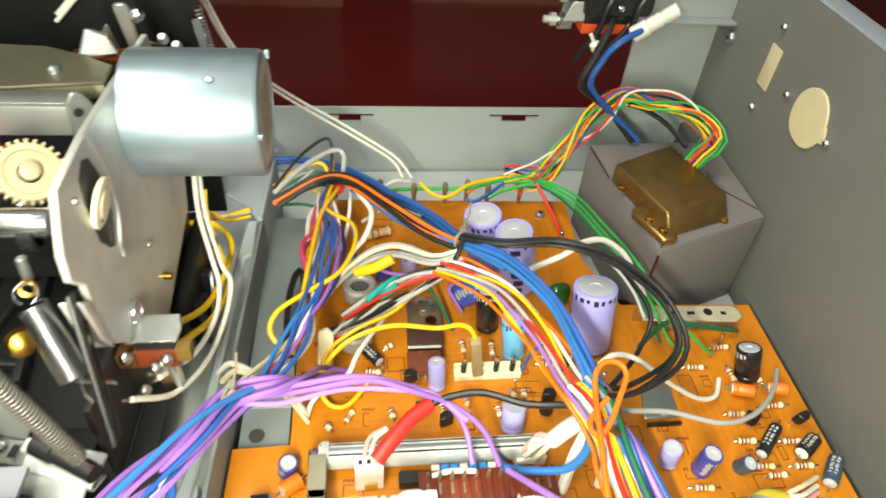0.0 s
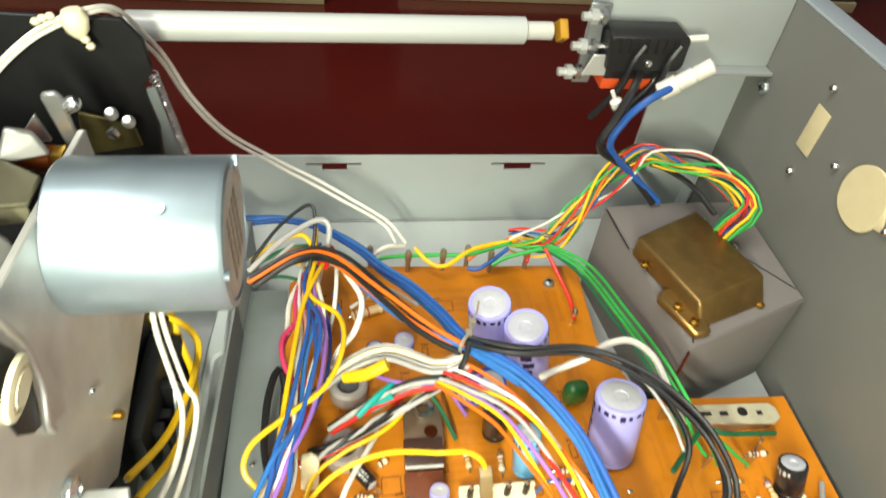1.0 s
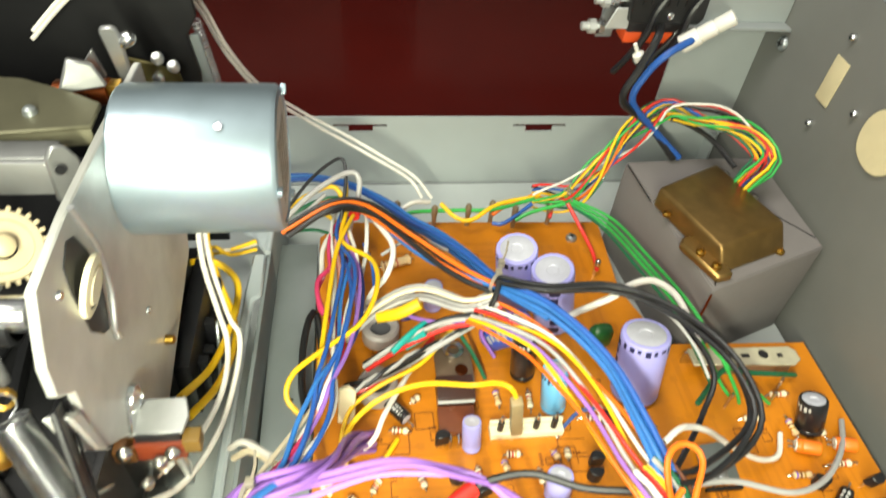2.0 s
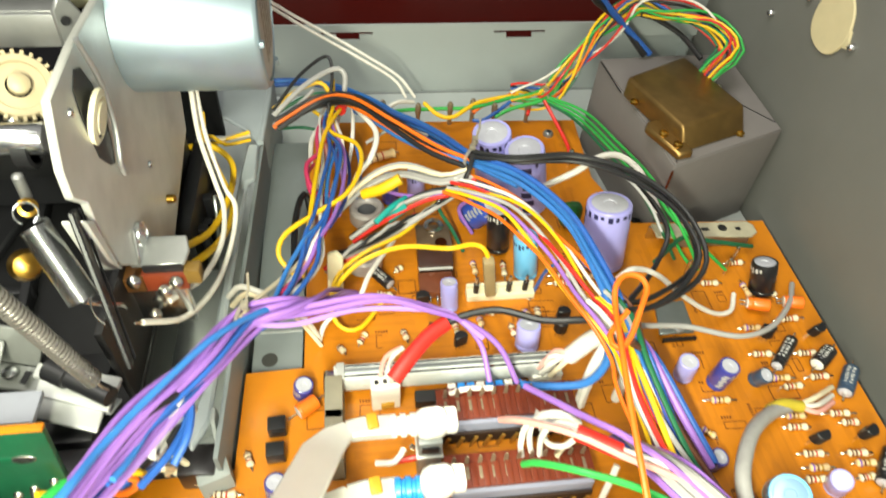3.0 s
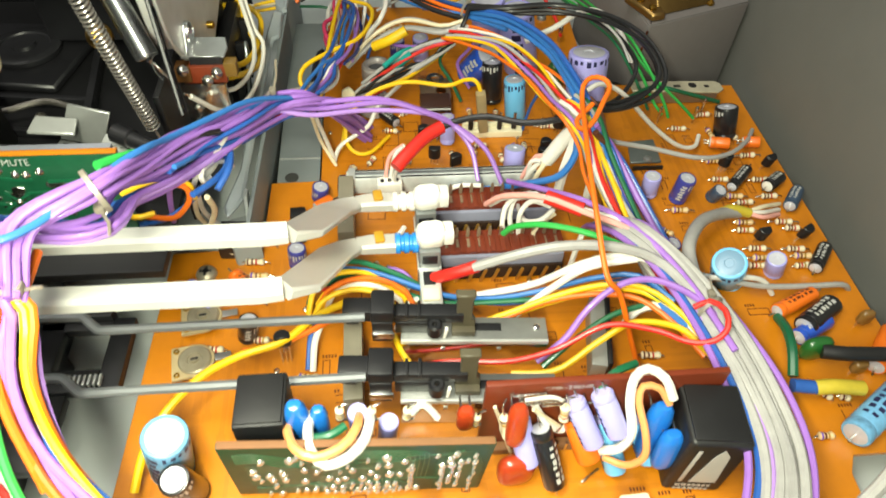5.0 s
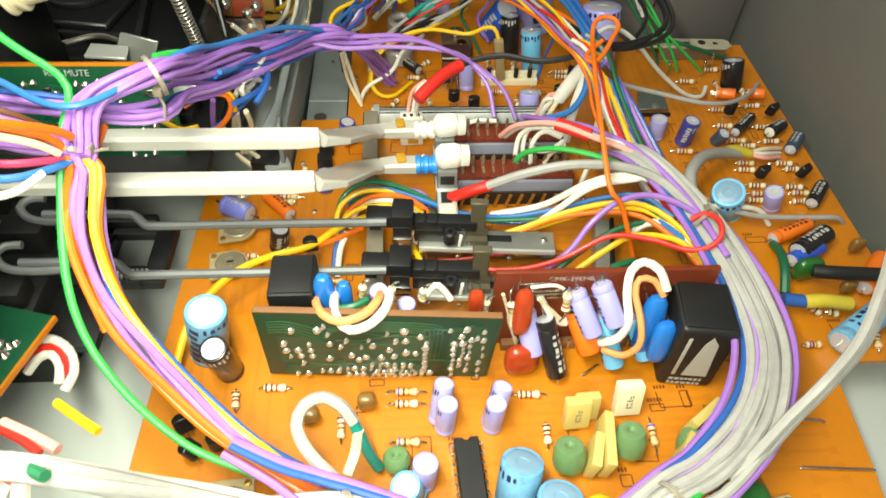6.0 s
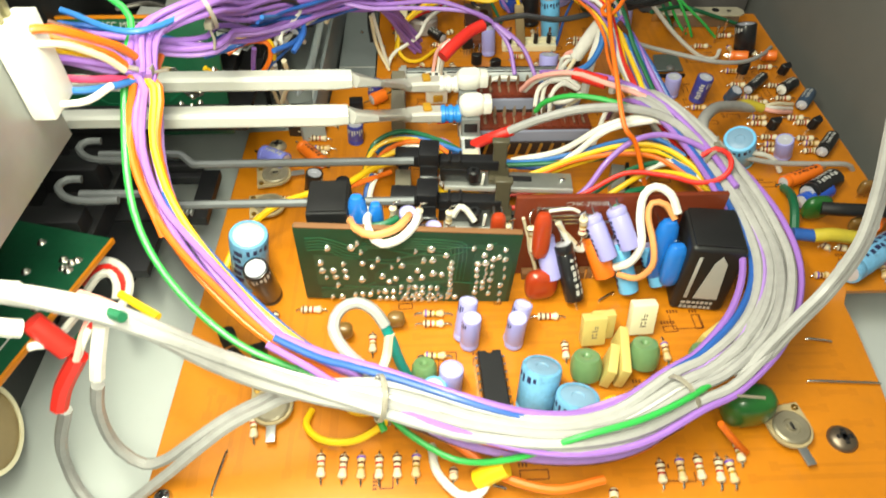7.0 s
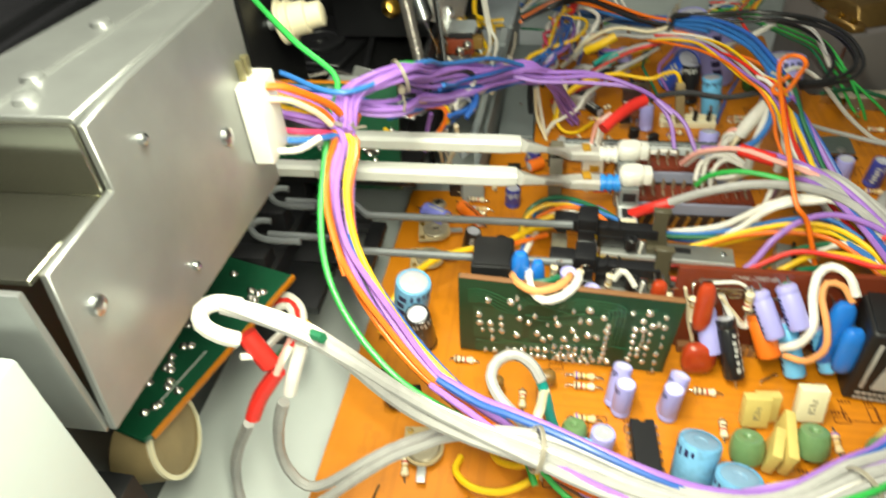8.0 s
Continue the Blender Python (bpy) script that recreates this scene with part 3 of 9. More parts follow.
def rear_wall():
    """The low rear wall with its two slots, and the tall piece at its end."""
    bm = bmesh.new()
    y, z0, z1 = 297.6, -19.2, 20.3
    spans = [(-210, -23.5), (-23.5, -16.5), (-16.5, -5.5), (-5.5, 1.0), (1.0, 60.2), (60.2, 66.5), (66.5, 79.5), (79.5, 86.0), (86.0, 160.4)]
    for i, (a, b) in enumerate(spans):
        tops = {1: 15.2, 2: 12.4, 3: 15.2, 5: 15.2, 6: 12.4, 7: 15.2}
        top = tops.get(i, z1)
        box(b - a, 1.2, top - z0, 0, at((a + b) / 2, y, z0), bm=bm)
        if i in tops:
            box(b - a, 1.2, z1 - 16.6, 0, at((a + b) / 2, y, 16.6), bm=bm)
    box(38.6, 1.2, 92, 0, at(141.1, y - 9.2, 18.0), bm=bm)
    box(1.2, 8.0, 38, 0, at(159.2, y - 4.6, -19.2), bm=bm)
    return tagged(part("wall_north", bm, wall_mat, smooth=False), "pale grey rear chassis wall with two stepped slots", "chassis wall", kind="structure")


rear_wall()
tagged(part("fold_line", box(370, 1.0, 0.8, 0.2, at(-24, 296.4, -18)), chassis_mat), "fold along the foot of the rear wall", "chassis", kind="structure")
tagged(part("wall_west", box(1.2, 470, 60, 0.2, at(-259.4, 62.5, -19.2)), chassis_mat), "grey side wall of the chassis", "chassis wall", kind="structure")

# bracket across the rear corner
corner = thing("corner_bracket", "pale grey folded bracket across the rear corner", "bracket")
part("web", box(77.5, 1.2, 28.5, 0.2, at(121.5, 278.6, 77.8)), wall_mat, corner)
part("lower_flange", box(77.5, 6.5, 1.2, 0.2, at(121.5, 275.4, 76.6)), chassis_mat, corner)
part("upper_flange", box(77.5, 8.4, 1.2, 0.2, at(121.5, 283.6, 105.0)), wall_mat, corner)

# paper label and round plug on the side wall
plug = thing("blanking_disc", "aged cream oval blanking disc on the side wall", "disc")
part("disc", prism([(11.4 * math.cos(radians(a)) * (1 + 0.03 * math.sin(3 * radians(a) + 1)), 10.6 * math.sin(radians(a)) * (1 + 0.025 * math.sin(2 * radians(a)))) for a in range(0, 360, 10)], 1.0, 0.3, m=at(160.4, 203.6, 71.6, 0, -90, 0) @ pose(0, 0, 0, 0, 0, -18)), paper_label, plug)
part("lug", box(6, 4, 0.9, 0.3, at(160.4, 193.6, 70.5, 0, -90, 0) @ pose(0, 0, 0, 0, 0, 20)), paper_label, plug)
tagged(part("paper_label", box(17.6, 8.0, 0.5, 0.1, at(160.4, 238.3, 74.3, 0, -90, 0) @ pose(0, 0, 0, 0, 0, -2)), paper_label), "aged cream paper label on the side wall", "label")
for yy, zz in ((238.8, 91.2), (238.2, 56.4), (220.4, 72.0), (189.2, 70.0)):
    screw(0, 0, 0, 1.5, "small bright rivet in the side wall", at(160.4, yy, zz, 0, -90, 0))
screw(0, 0, 0, 3.0, "dark screw near the rear corner of the side wall", at(160.4, 273.6, 71, 0, -90, 0), steel)


def main_board():
    """The large orange circuit board, in outline as it is cut."""
    outline = [(-78.5, -57), (-76, -60.5), (100, -66), (108, -63), (113.5, -28), (115.6, -8), (116, -1), (119, 4), (146, 4), (150, 40), (152, 176.5), (98, 178.5), (88.6, 206), (90.8, 246), (-20, 249), (-29, 240), (-29, 122), (-47, 121.4), (-47.6, 90), (-76.5, 88.5)]
    ob = thing("circuit_board", "large orange phenolic circuit board filling the chassis", "circuit board")
    part("laminate", prism(outline, 1.6, 0.15, m=at(0, 0, -1.6)), board_mat, ob)
    for x, y in ((-64, 79), (76, 236), (94, -45), (-73.8, -54.4), (140, 20), (100, 180)):
        part("standoff", lathe([(3, -17.8), (3, -1.7)], 12, m=at(x, y, 0)), bright_steel, ob)
    # copper tracks on the underside, faintly showing through the laminate
    rnd = random.Random(31)
    bm = bmesh.new()
    for x0, x1, y0, y1, along_y in ((-70, -30, -52, 84, True), (-26, 44, 118, 236, False), (46, 84, 120, 232, True), (-26, 106, -56, 68, False), (90, 144, 62, 172, True), (-26, 86, 70, 116, False)):
        lane = (x0 if along_y else y0) + 2
        while lane < (x1 if along_y else y1) - 2:
            run, end = (y0, y1) if along_y else (x0, x1)
            run += rnd.uniform(0, 14)
            while run < end - 6:
                n = min(rnd.uniform(8, 46), end - run)
                wide = rnd.choice((0.9, 1.1, 1.4, 2.2))
                for c, length, w in ((run + 1.2, 2.4, 2.5), (run + n / 2, n - 4.8, wide), (run + n - 1.2, 2.4, 2.5)):
                    box(*((w, length) if along_y else (length, w)), 0.008, 0, at(*((lane, c) if along_y else (c, lane)), 0.0), bm=bm)
                run += n + rnd.uniform(3, 22)
            lane += rnd.choice((3.0, 3.4, 4.6))
    tagged(part("copper_track", bm, mat("shadowed laminate", "BB7009", 0.42, vary=0.16, grain=420, bump=0.04, coat=0.25, dirt=0.2), ob, "faint darker tracks showing through", smooth=False), kind="stuff")
    # brown component outlines printed on the board
    rnd = random.Random(12)
    bm = bmesh.new()
    for k in range(150):
        x, y = rnd.uniform(-40, 140), rnd.uniform(-55, 235)
        if y > 168 and x > 80 or y < 12 and x > 90 or y > 105 and x < -15:
            continue
        w, h = rnd.choice(((4, 2), (7, 2.4), (3, 3), (9, 5), (6, 6), (2, 5)))
        turn = rnd.choice((0, 0, 90, 2, -3))
        for dx, dy, sx, sy in ((0, h / 2, w, 0.34), (0, -h / 2, w, 0.34), (w / 2, 0, 0.34, h), (-w / 2, 0, 0.34, h)):
            if rnd.random() < 0.85:
                box(sx, sy, 0.02, 0, at(x, y, 0.0, 0, 0, turn) @ at(dx, dy), bm=bm)
        for q in range(rnd.randint(2, 5)):
            box(0.55, 1.1, 0.02, 0, at(x, y, 0.0, 0, 0, turn) @ at(-w / 2 + q * 0.9, h / 2 + 1.4), bm=bm)
    tagged(part("printed_mark", bm, mat("brown board print", "643006", 0.5), ob, "brown printed outlines", smooth=False), kind="stuff")
    for x, y in [(rnd.uniform(-40, 96), rnd.uniform(-50, 165)) for k in range(36)]:
        part("solder_eyelet", shared(("eyelet",), lambda: lathe([(0.9, 0), (0.6, 0.15), (0.35, 0.7), (0, 0.8)], 8)), tin, ob).matrix_basis = at(x, y, 0)
    return ob


main_board()
screw(-64.4, 79, 0, 3.4, "dull cross-head screw in the board", metal=mat("dull screw steel", "A89F8C", 0.4, 0.6, vary=0.3, grain=300, dirt=0.3))
screw(76.3, 235.7, 0, 2.4, "small screw in the board's rear corner", metal=steel)
screw(95.5, -44.5, 0, 3.8, "dull brownish screw in the board", metal=mat("tarnished brass", "7E7060", 0.4, 0.8, vary=0.3))
screw(-73.8, -54.4, 0, 2.3, "small bright screw in the board's front corner")

# ---- mains transformer under a card shield ----
core = thing("transformer", "yellow passivated mains transformer under a grey card shield", "transformer")
hood = thing("card_shield", "folded dark grey card shield round the transformer", "shield")


def transformer():
    lid = [(99, 252), (107.5, 180.5), (158.5, 199.5), (158.5, 254), (131, 254)]
    # four upright faces and a lid with the core standing through it
    for (a, b) in zip(lid, lid[1:] + lid[:1]):
        d = Vector((b[0] - a[0], b[1] - a[1], 0))
        mid = ((a[0] + b[0]) / 2, (a[1] + b[1]) / 2)
        part("panel", box(d.length, 0.8, 45, 0.1, at(mid[0], mid[1], -17.9, 0, 0, math.degrees(math.atan2(d.y, d.x)))), hood_mat, hood)
    part("lid", prism(lid, 0.8, 0.1, m=at(0, 0, 27)), hood_mat, hood, "slit card lid")
    # slits cut in the lid from the core's corners
    for a, b in (((98.6, 250), (100.5, 227)), ((140, 228), (158, 204)), ((108.2, 181.6), (109.0, 183.6))):
        d = Vector((b[0] - a[0], b[1] - a[1], 0))
        part("slit", box(d.length, 0.5, 0.25, 0, at((a[0] + b[0]) / 2, (a[1] + b[1]) / 2, 27.7, 0, 0, math.degrees(math.atan2(d.y, d.x)))), black_plastic, hood, "dark slit")
    # cover with sloping sides and rounded edges
    bm = bmesh.new()
    upper = [(100.2, 224.4), (129.6, 238.8), (141.2, 203.6), (111.2, 191.0)]
    lower = [(99.8, 224.2), (130.6, 241.0), (142.2, 197.0), (112.4, 186.4)]
    rings = [[bm.verts.new((x * K, y * K, z * K)) for x, y in ring] for ring, z in ((lower, 27.85), (upper, 37.2))]
    bm.faces.new(rings[0][::-1])
    bm.faces.new(rings[1])
    for k in range(4):
        bm.faces.new((rings[0][k], rings[0][(k + 1) % 4], rings[1][(k + 1) % 4], rings[1][k]))
    bmesh.ops.recalc_face_normals(bm, faces=bm.faces[:])
    bmesh.ops.bevel(bm, geom=bm.edges[:], offset=1.6 * K, segments=3, affect="EDGES", profile=0.5)
    part("core", bm, brass_core, core, "stained yellow metal core cover")
    part("foot", prism([(103.4, 203), (101.2, 199.4), (108.5, 182.4), (114.8, 183.6), (114.4, 190), (108, 204)], 3.6, 0.8, m=at(0, 0, 27.85)), brass_core, core)
    for x, y, z in ((101.6, 215.0, 31), (106.4, 194.0, 31.5), (109.6, 187.2, 31.5), (139.4, 196.6, 28.2)):
        part("rivet", lathe([(1.7, 0), (1.7, 1), (0.9, 1.4), (0.7, 0.6), (0, 0.6)], 14, m=at(x, y, z)), brass, core)
    for q in ((137.8, 221), (136.2, 226), (134.4, 231), (132.6, 236)):
        part("terminal", box(1.6, 2.2, 4.0, 0.2, at(q[0] + 1.4, q[1] + 0.4, 30, 0, 0, 20)), tin, core, "tinned terminal")


transformer()
tagged(part("copper_lead", tube([(106.8, 179.6, 25.5), (106.4, 179.0, 19), (105.6, 178.4, 12)], 0.45, 6), copper), "thin copper lead down the card shield", "lead")

# ---- dial lamp tube and its switch at the rear ----
lamp = thing("dial_lamp_tube", "long white frosted plastic light tube across the rear opening", "light tube")
part("tube", lathe([(3.6, 0), (4.6, 0.6), (4.6, 128), (3.6, 128.6)], 24, m=aim((-72, 259.5, 97.5), (70, 267.5, 95.5))), glow_lamp, lamp)
part("neck", lathe([(3.1, 128.4), (3.1, 138), (2.4, 138.4), (0, 138.4)], 18, m=aim((-72, 259.5, 97.5), (70, 267.5, 95.5))), milk_plastic, lamp, "narrow clear neck")
part("tip", prism([(-4.5, 0), (0, -5.5), (4.5, 0), (0, 6.5)], 3, 0.4, m=at(68, 267.3, 95.6, 0, 90, 0)), amber_plastic, lamp, "amber diamond end clip")

relay_film = mat("dusty black plastic", "161617", 0.5, vary=0.5, grain=120, bump=0.3, dirt=0.3)
sw = thing("lever_switch", "black switch with bright bolts on a steel bracket", "switch")
part("body", prism([(-13.5, 0), (13, 0), (14.5, 2), (14.5, 11.5), (13.6, 13), (-13.6, 13), (-14.5, 11.5)], 13, 0.5, m=at(99, 271, 85.5, 90, 0, 0)), relay_film, sw)
for k in range(7):
    part("fin", box(1.0, 0.6, 5.4, 0.15, at(89 + k * 3.2, 257.8, 92.6)), black_plastic, sw)
part("terminal", lathe([(1.5, 0), (1.3, 0.8), (0.5, 1.2), (0, 1.2)], 12, m=at(100, 258, 89, 90, 0, 0)), bright_steel, sw, "bright terminal screw")
for dx in (94, 107):
    part("lead", tube(smooth_path([(dx + 3, 257.6, 96), (dx, 257.0, 90), (dx - 1, 257.4, 82), (dx - 5, 259, 72), (dx - 8, 262, 64)]), 1.3, 8), black_plastic, sw, "black lead")
part("end_plate", prism([(-5, 0), (5.4, 0), (3.6, 8), (-2, 8)], 1.0, 0.3, m=at(83, 262, 82, 90, 0, 0)), tinned, sw, "bright flared plate")
part("lower_body", box(23, 9, 5, 0.8, at(98, 265, 81)), dark_cover, sw)
part("base", box(24, 9, 5, 0.5, at(98.5, 266, 76.5)), mat("orange fibre", "D8501C", 0.5), sw, "orange insulating base")
part("bracket_plate", prism([(-3.2, 0), (3.2, 0), (4.2, 14), (2.6, 30), (-2.6, 30), (-1.2, 15)], 1.2, 0.3, m=at(80.5, 268, 76, 90, 0, 0)), steel, sw, "steel end bracket")
part("bracket_plate", prism([(-2.0, 0), (2.0, 0), (2.0, 26), (-2.0, 26)], 1.2, 0.3, m=at(84.5, 270, 79, 90, 0, 6)), steel, sw, "steel end bracket")
for dx, dz in ((79.5, 101.5), (78, 90.5), (75, 80.5)):
    bolt = part("bolt", lathe([(0, -4.4), (1.6, -4), (1.6, -1.4), (2.8, -1.2), (2.8, 1.2), (1.4, 1.4), (1.4, 5), (0, 5.4)], 8, m=at(dx, 266.5, dz, 0, 90, 0)), tinned, sw, "bright bolt")
    part("nut", lathe([(1.4, 2.2), (3.0, 2.4), (3.0, 4.4), (1.4, 4.6)], 6, m=at(dx, 266.5, dz, 0, 90, 0)), bright_steel, bolt, "bright nut")
part("spring_leaf", tube(smooth_path([(77, 266, 90), (82, 265.6, 91), (88, 265.4, 91.5)]), 1.5, 8), bright_steel, sw)
part("terminal", tube([(113, 267, 93), (118, 267, 94), (124, 267, 94.5)], 1.3, 8), white_plastic, sw, "pale terminal post")
for xx in (93, 104):
    part("solder_tag", box(3, 1, 6, 0.3, at(xx, 263, 84, 20, 0, 0)), tin, sw, "soldered tag")

# ---- cassette mechanism ----
plate_alloy = mat("pale scuffed alloy", "C2C2BE", 0.42, 0.45, vary=0.4, grain=120, bump=0.14, dirt=0.3)
mech = thing("motor_plate", "dull aluminium plate that carries the motor", "plate")
part("plate", prism([(192, 105), (160, 107), (134, 108), (115.5, 107), (111, 99.6), (108.7, 95.4), (107.7, 89), (112.2, 83.6), (110.8, 67), (114.7, 61), (128, 46), (144.3, 32), (190, 43), (196, 56)], 1.8, 0.3, m=at(-66.5, 0, 0) @ Matrix(((0, 0, 1, 0), (1, 0, 0, 0), (0, 1, 0, 0), (0, 0, 0, 1)))), plate_alloy, mech)
part("fold", prism([(110.8, 80), (107.2, 83.4), (109.6, 68), (114, 60.4), (112.6, 64)], 5.0, 0.4, m=at(-69.4, 0, 0) @ Matrix(((0, 0, 1, 0), (1, 0, 0, 0), (0, 1, 0, 0), (0, 0, 0, 1)))), plate_alloy, mech)
part("opening", prism([(130.3 + a, 92.3 + b) for a, b in ((-5, 10), (-1, 12.5), (2, 11), (4.5, 5), (4.8, -4), (3, -9), (0.5, -13.5), (-2, -12), (-5.5, -7), (-6, 4))], 0.25, 0, m=at(-64.7, 0, 0) @ Matrix(((0, 0, 1, 0), (1, 0, 0, 0), (0, 1, 0, 0), (0, 0, 0, 1)))), black_plastic, mech, "dark curved opening")
part("wheel", lathe([(0, 0), (6.2, 0), (6.4, 0.5), (6.2, 1.1), (4.6, 1.4), (4.4, 0.9), (3.8, 0.9), (3.6, 1.6), (0, 1.6)], 28, m=at(-64.6, 130.3, 92.3, 0, 90, 0) @ pose(0, 0, 0, 0, 12, 0)), cream_plastic, mech, "cream wheel edge in the opening")
part("pawl", tube(smooth_path([(-63.6, 133.3, 109.3), (-63.2, 134.3, 104.3), (-63, 135.8, 96.3), (-63.2, 134.8, 86.3), (-63.6, 131.3, 78.3), (-63.8, 132.3, 74.3)]), 0.7, 8), dull_alloy, mech, "bright curved pawl")
part("screw_head", lathe([(3.4, 0), (3.2, 1.4), (1.4, 2.2), (1.2, 1.6), (0, 1.6)], 14, m=at(-64.6, 127.4, 58.3, 0, 90, 0)), bright_steel, mech, "bright screw head")
part("washer_tab", prism([(121, 54), (125, 62), (128, 60), (126, 50)], 0.9, 0.2, m=at(-64.6, 0, 0) @ Matrix(((0, 0, 1, 0), (1, 0, 0, 0), (0, 1, 0, 0), (0, 0, 0, 1)))), bright_steel, mech, "bright tab under the screw")
for yy, zz in ((120.5, 100.5), (150, 62)):
    part("rivet", lathe([(1.0, 0), (0.8, 0.6), (0, 0.7)], 10, m=at(-64.6, yy, zz, 0, 90, 0)), bright_steel, mech)
part("pin", lathe([(1.3, 0), (1.3, 2), (0.6, 2.5), (0, 2.5)], 12, m=at(-64.6, 154, 45.4, 0, 90, 0)), brass, mech, "small brass pin")

motor = thing("electric_motor", "round nickel-plated cassette motor on an aluminium plate", "motor")
mm_ = at(-65, 169, 93, 0, 90, 0)
part("can", lathe([(0, 0), (16.9, 0), (17.3, 0.5), (17.3, 33.2), (16.6, 34.3), (15.2, 34.6), (14.9, 33.6)], 56, m=mm_), motor_steel, motor)
part("end_cap", lathe([(15.2, 33.4), (14.6, 34.2), (0, 34.4)], 40, m=mm_), mat("pale end plate", "CDC4B8", 0.5, 0.05, vary=0.3, grain=300, dirt=0.3), motor, "grey end plate with worn print")
for a in (20, 140, 260):
    part("crimp", box(2.4, 1.4, 1.3, 0.3, mm_ @ pose(16.2 * K * math.cos(radians(a)), 16.2 * K * math.sin(radians(a)), 34.2 * K, 0, 0, a)), motor_steel, motor)
bars(0, 0, 0, 0, 17, 15, 4, 1, mat("worn brown print", "A0917F", 0.6), motor, mm_ @ Matrix.Translation((0, 0, 34.45 * K)))
part("dimple", lathe([(1.1, 0), (0.9, 0.5), (0, 0.6)], 12, m=at(-42, 160, 108.0, 28, 0, 0)), bright_steel, motor)

pin_dull = mat("dull dark steel", "6E6A64", 0.4, 0.7, vary=0.35, grain=300, dirt=0.3)
frame_ = thing("mechanism_frame", "black painted steel cassette mechanism frame", "mechanism")
part("deck", box(186, 150, 3, 0.5, at(-161, 135, 22)), black_steel, frame_)
deck_grey = mat("worn dark grey paint", "1E1E21", 0.38, 0.2, vary=0.5, grain=140, bump=0.15, dirt=0.3)
part("raised_plate", prism([(-152, 148), (-119, 144), (-113, 176), (-120, 186), (-152, 188)], 3.2, 0.8, m=at(0, 0, 25)), deck_grey, frame_, "raised dark plate")
part("deck_rib", box(46, 2.4, 4.0, 0.6, at(-126, 138, 25, 0, 0, -6)), deck_grey, frame_)
part("deck_rib", box(2.6, 48, 5.0, 0.6, at(-107, 152, 25, 0, 0, 8)), deck_grey, frame_)
part("deck_rib", box(30, 2.0, 3.0, 0.5, at(-118, 120.5, 25, 0, 0, -8)), deck_grey, frame_)
part("flywheel", lathe([(0, 0), (12, 0), (12.4, 0.6), (12.4, 2.2), (11.6, 2.8), (9, 2.8), (8.6, 2.2), (4.2, 2.2), (3.8, 3.4), (0, 3.6)], 40, m=at(-135, 167, 28.2)), deck_grey, frame_, "dark stepped flywheel")
for xx, yy, zz in ((-121, 131, 25), (-101, 184, 25), (-117, 181, 28.2)):
    part("deck_screw", lathe([(1.9, 0), (1.7, 0.9), (0.7, 1.3), (0.6, 0.8), (0, 0.8)], 14, m=at(xx, yy, zz)), pin_dull, frame_, "dull screw head")
part("deck_arm", tube(smooth_path([(-150, 132, 27), (-132, 129, 29), (-118, 133, 30), (-106, 128, 29), (-98, 120, 27)]), 1.1, 8), pin_dull, frame_, "dull bent lever")
part("side", box(2, 100, 50, 0.4, at(-69.6, 150, 4)), black_steel, frame_)
part("bracket_pad", box(5, 44, 24, 1.0, at(-64.4, 178, 6)), black_plastic, frame_)
for yy, zz in ((164, 20), (171, 16), (178, 21), (186, 15), (194, 22)):
    part("rib", box(3.4, 3.2, zz, 0.5, at(-60.6, yy, 3)), black_plastic, frame_)
part("bail", tube(smooth_path([(-58.6, 168, 6), (-57.4, 171, 18), (-57.6, 176, 25), (-58.2, 181, 18), (-59, 183, 6)]), 0.6, 7), steel, frame_, "bent steel bail")
part("rear_wing", prism([(-250, 8), (-62.5, 8), (-61.6, 70), (-60.6, 79.6), (-62.4, 92), (-58.8, 98.2), (-59.4, 107), (-63.6, 113), (-250, 119)], 2, 0.4, m=at(0, 233, 0, 90, 0, 0)), black_steel, frame_)
part("olive_plate", prism([(-82, 73.5), (-64.6, 77.0), (-65.4, 82.9), (-71.8, 86.2), (-79.6, 88.2)], 1.2, 0.3, m=at(0, 226, 0, 90, 0, 0)), mat("olive passivated steel", "5E5632", 0.4, 0.6, vary=0.3), frame_, "olive passivated plate")
part("plate_screw", lathe([(2.0, 0), (1.8, 1.0), (0.8, 1.5), (0, 1.5)], 12, m=at(-71.4, 224.6, 82, 90, 0, 0)), bright_steel, frame_, "bright screw head")
for xx, zz in ((-70.4, 87.6), (-66.4, 85.0)):
    part("stud", lathe([(0, 0), (1.7, 0.2), (1.9, 1.6), (1.2, 3.2), (0, 3.4)], 12, m=at(xx, 224.8, zz, 40, 0, 0)), tinned, frame_, "bright stud on the plate edge")
part("spring_tab", prism([(-62.2, 91.5), (-59.6, 92.0), (-57.4, 74), (-55.6, 66), (-61.4, 66)], 1.2, 0.2, m=at(0, 233.6, 0, 90, 0, 0)), channel_grey, frame_, "dark grey tab behind the spring")
part("cross_bar", box(88, 9, 9, 1, at(-112, 150, 62)), black_steel, frame_)
part("inner_box", box(46, 40, 34, 1.5, at(-104, 190, 30)), black_plastic, frame_)
part("ledge", box(60, 26, 8.6, 1.2, at(-106, 100, 20)), black_plastic, frame_)

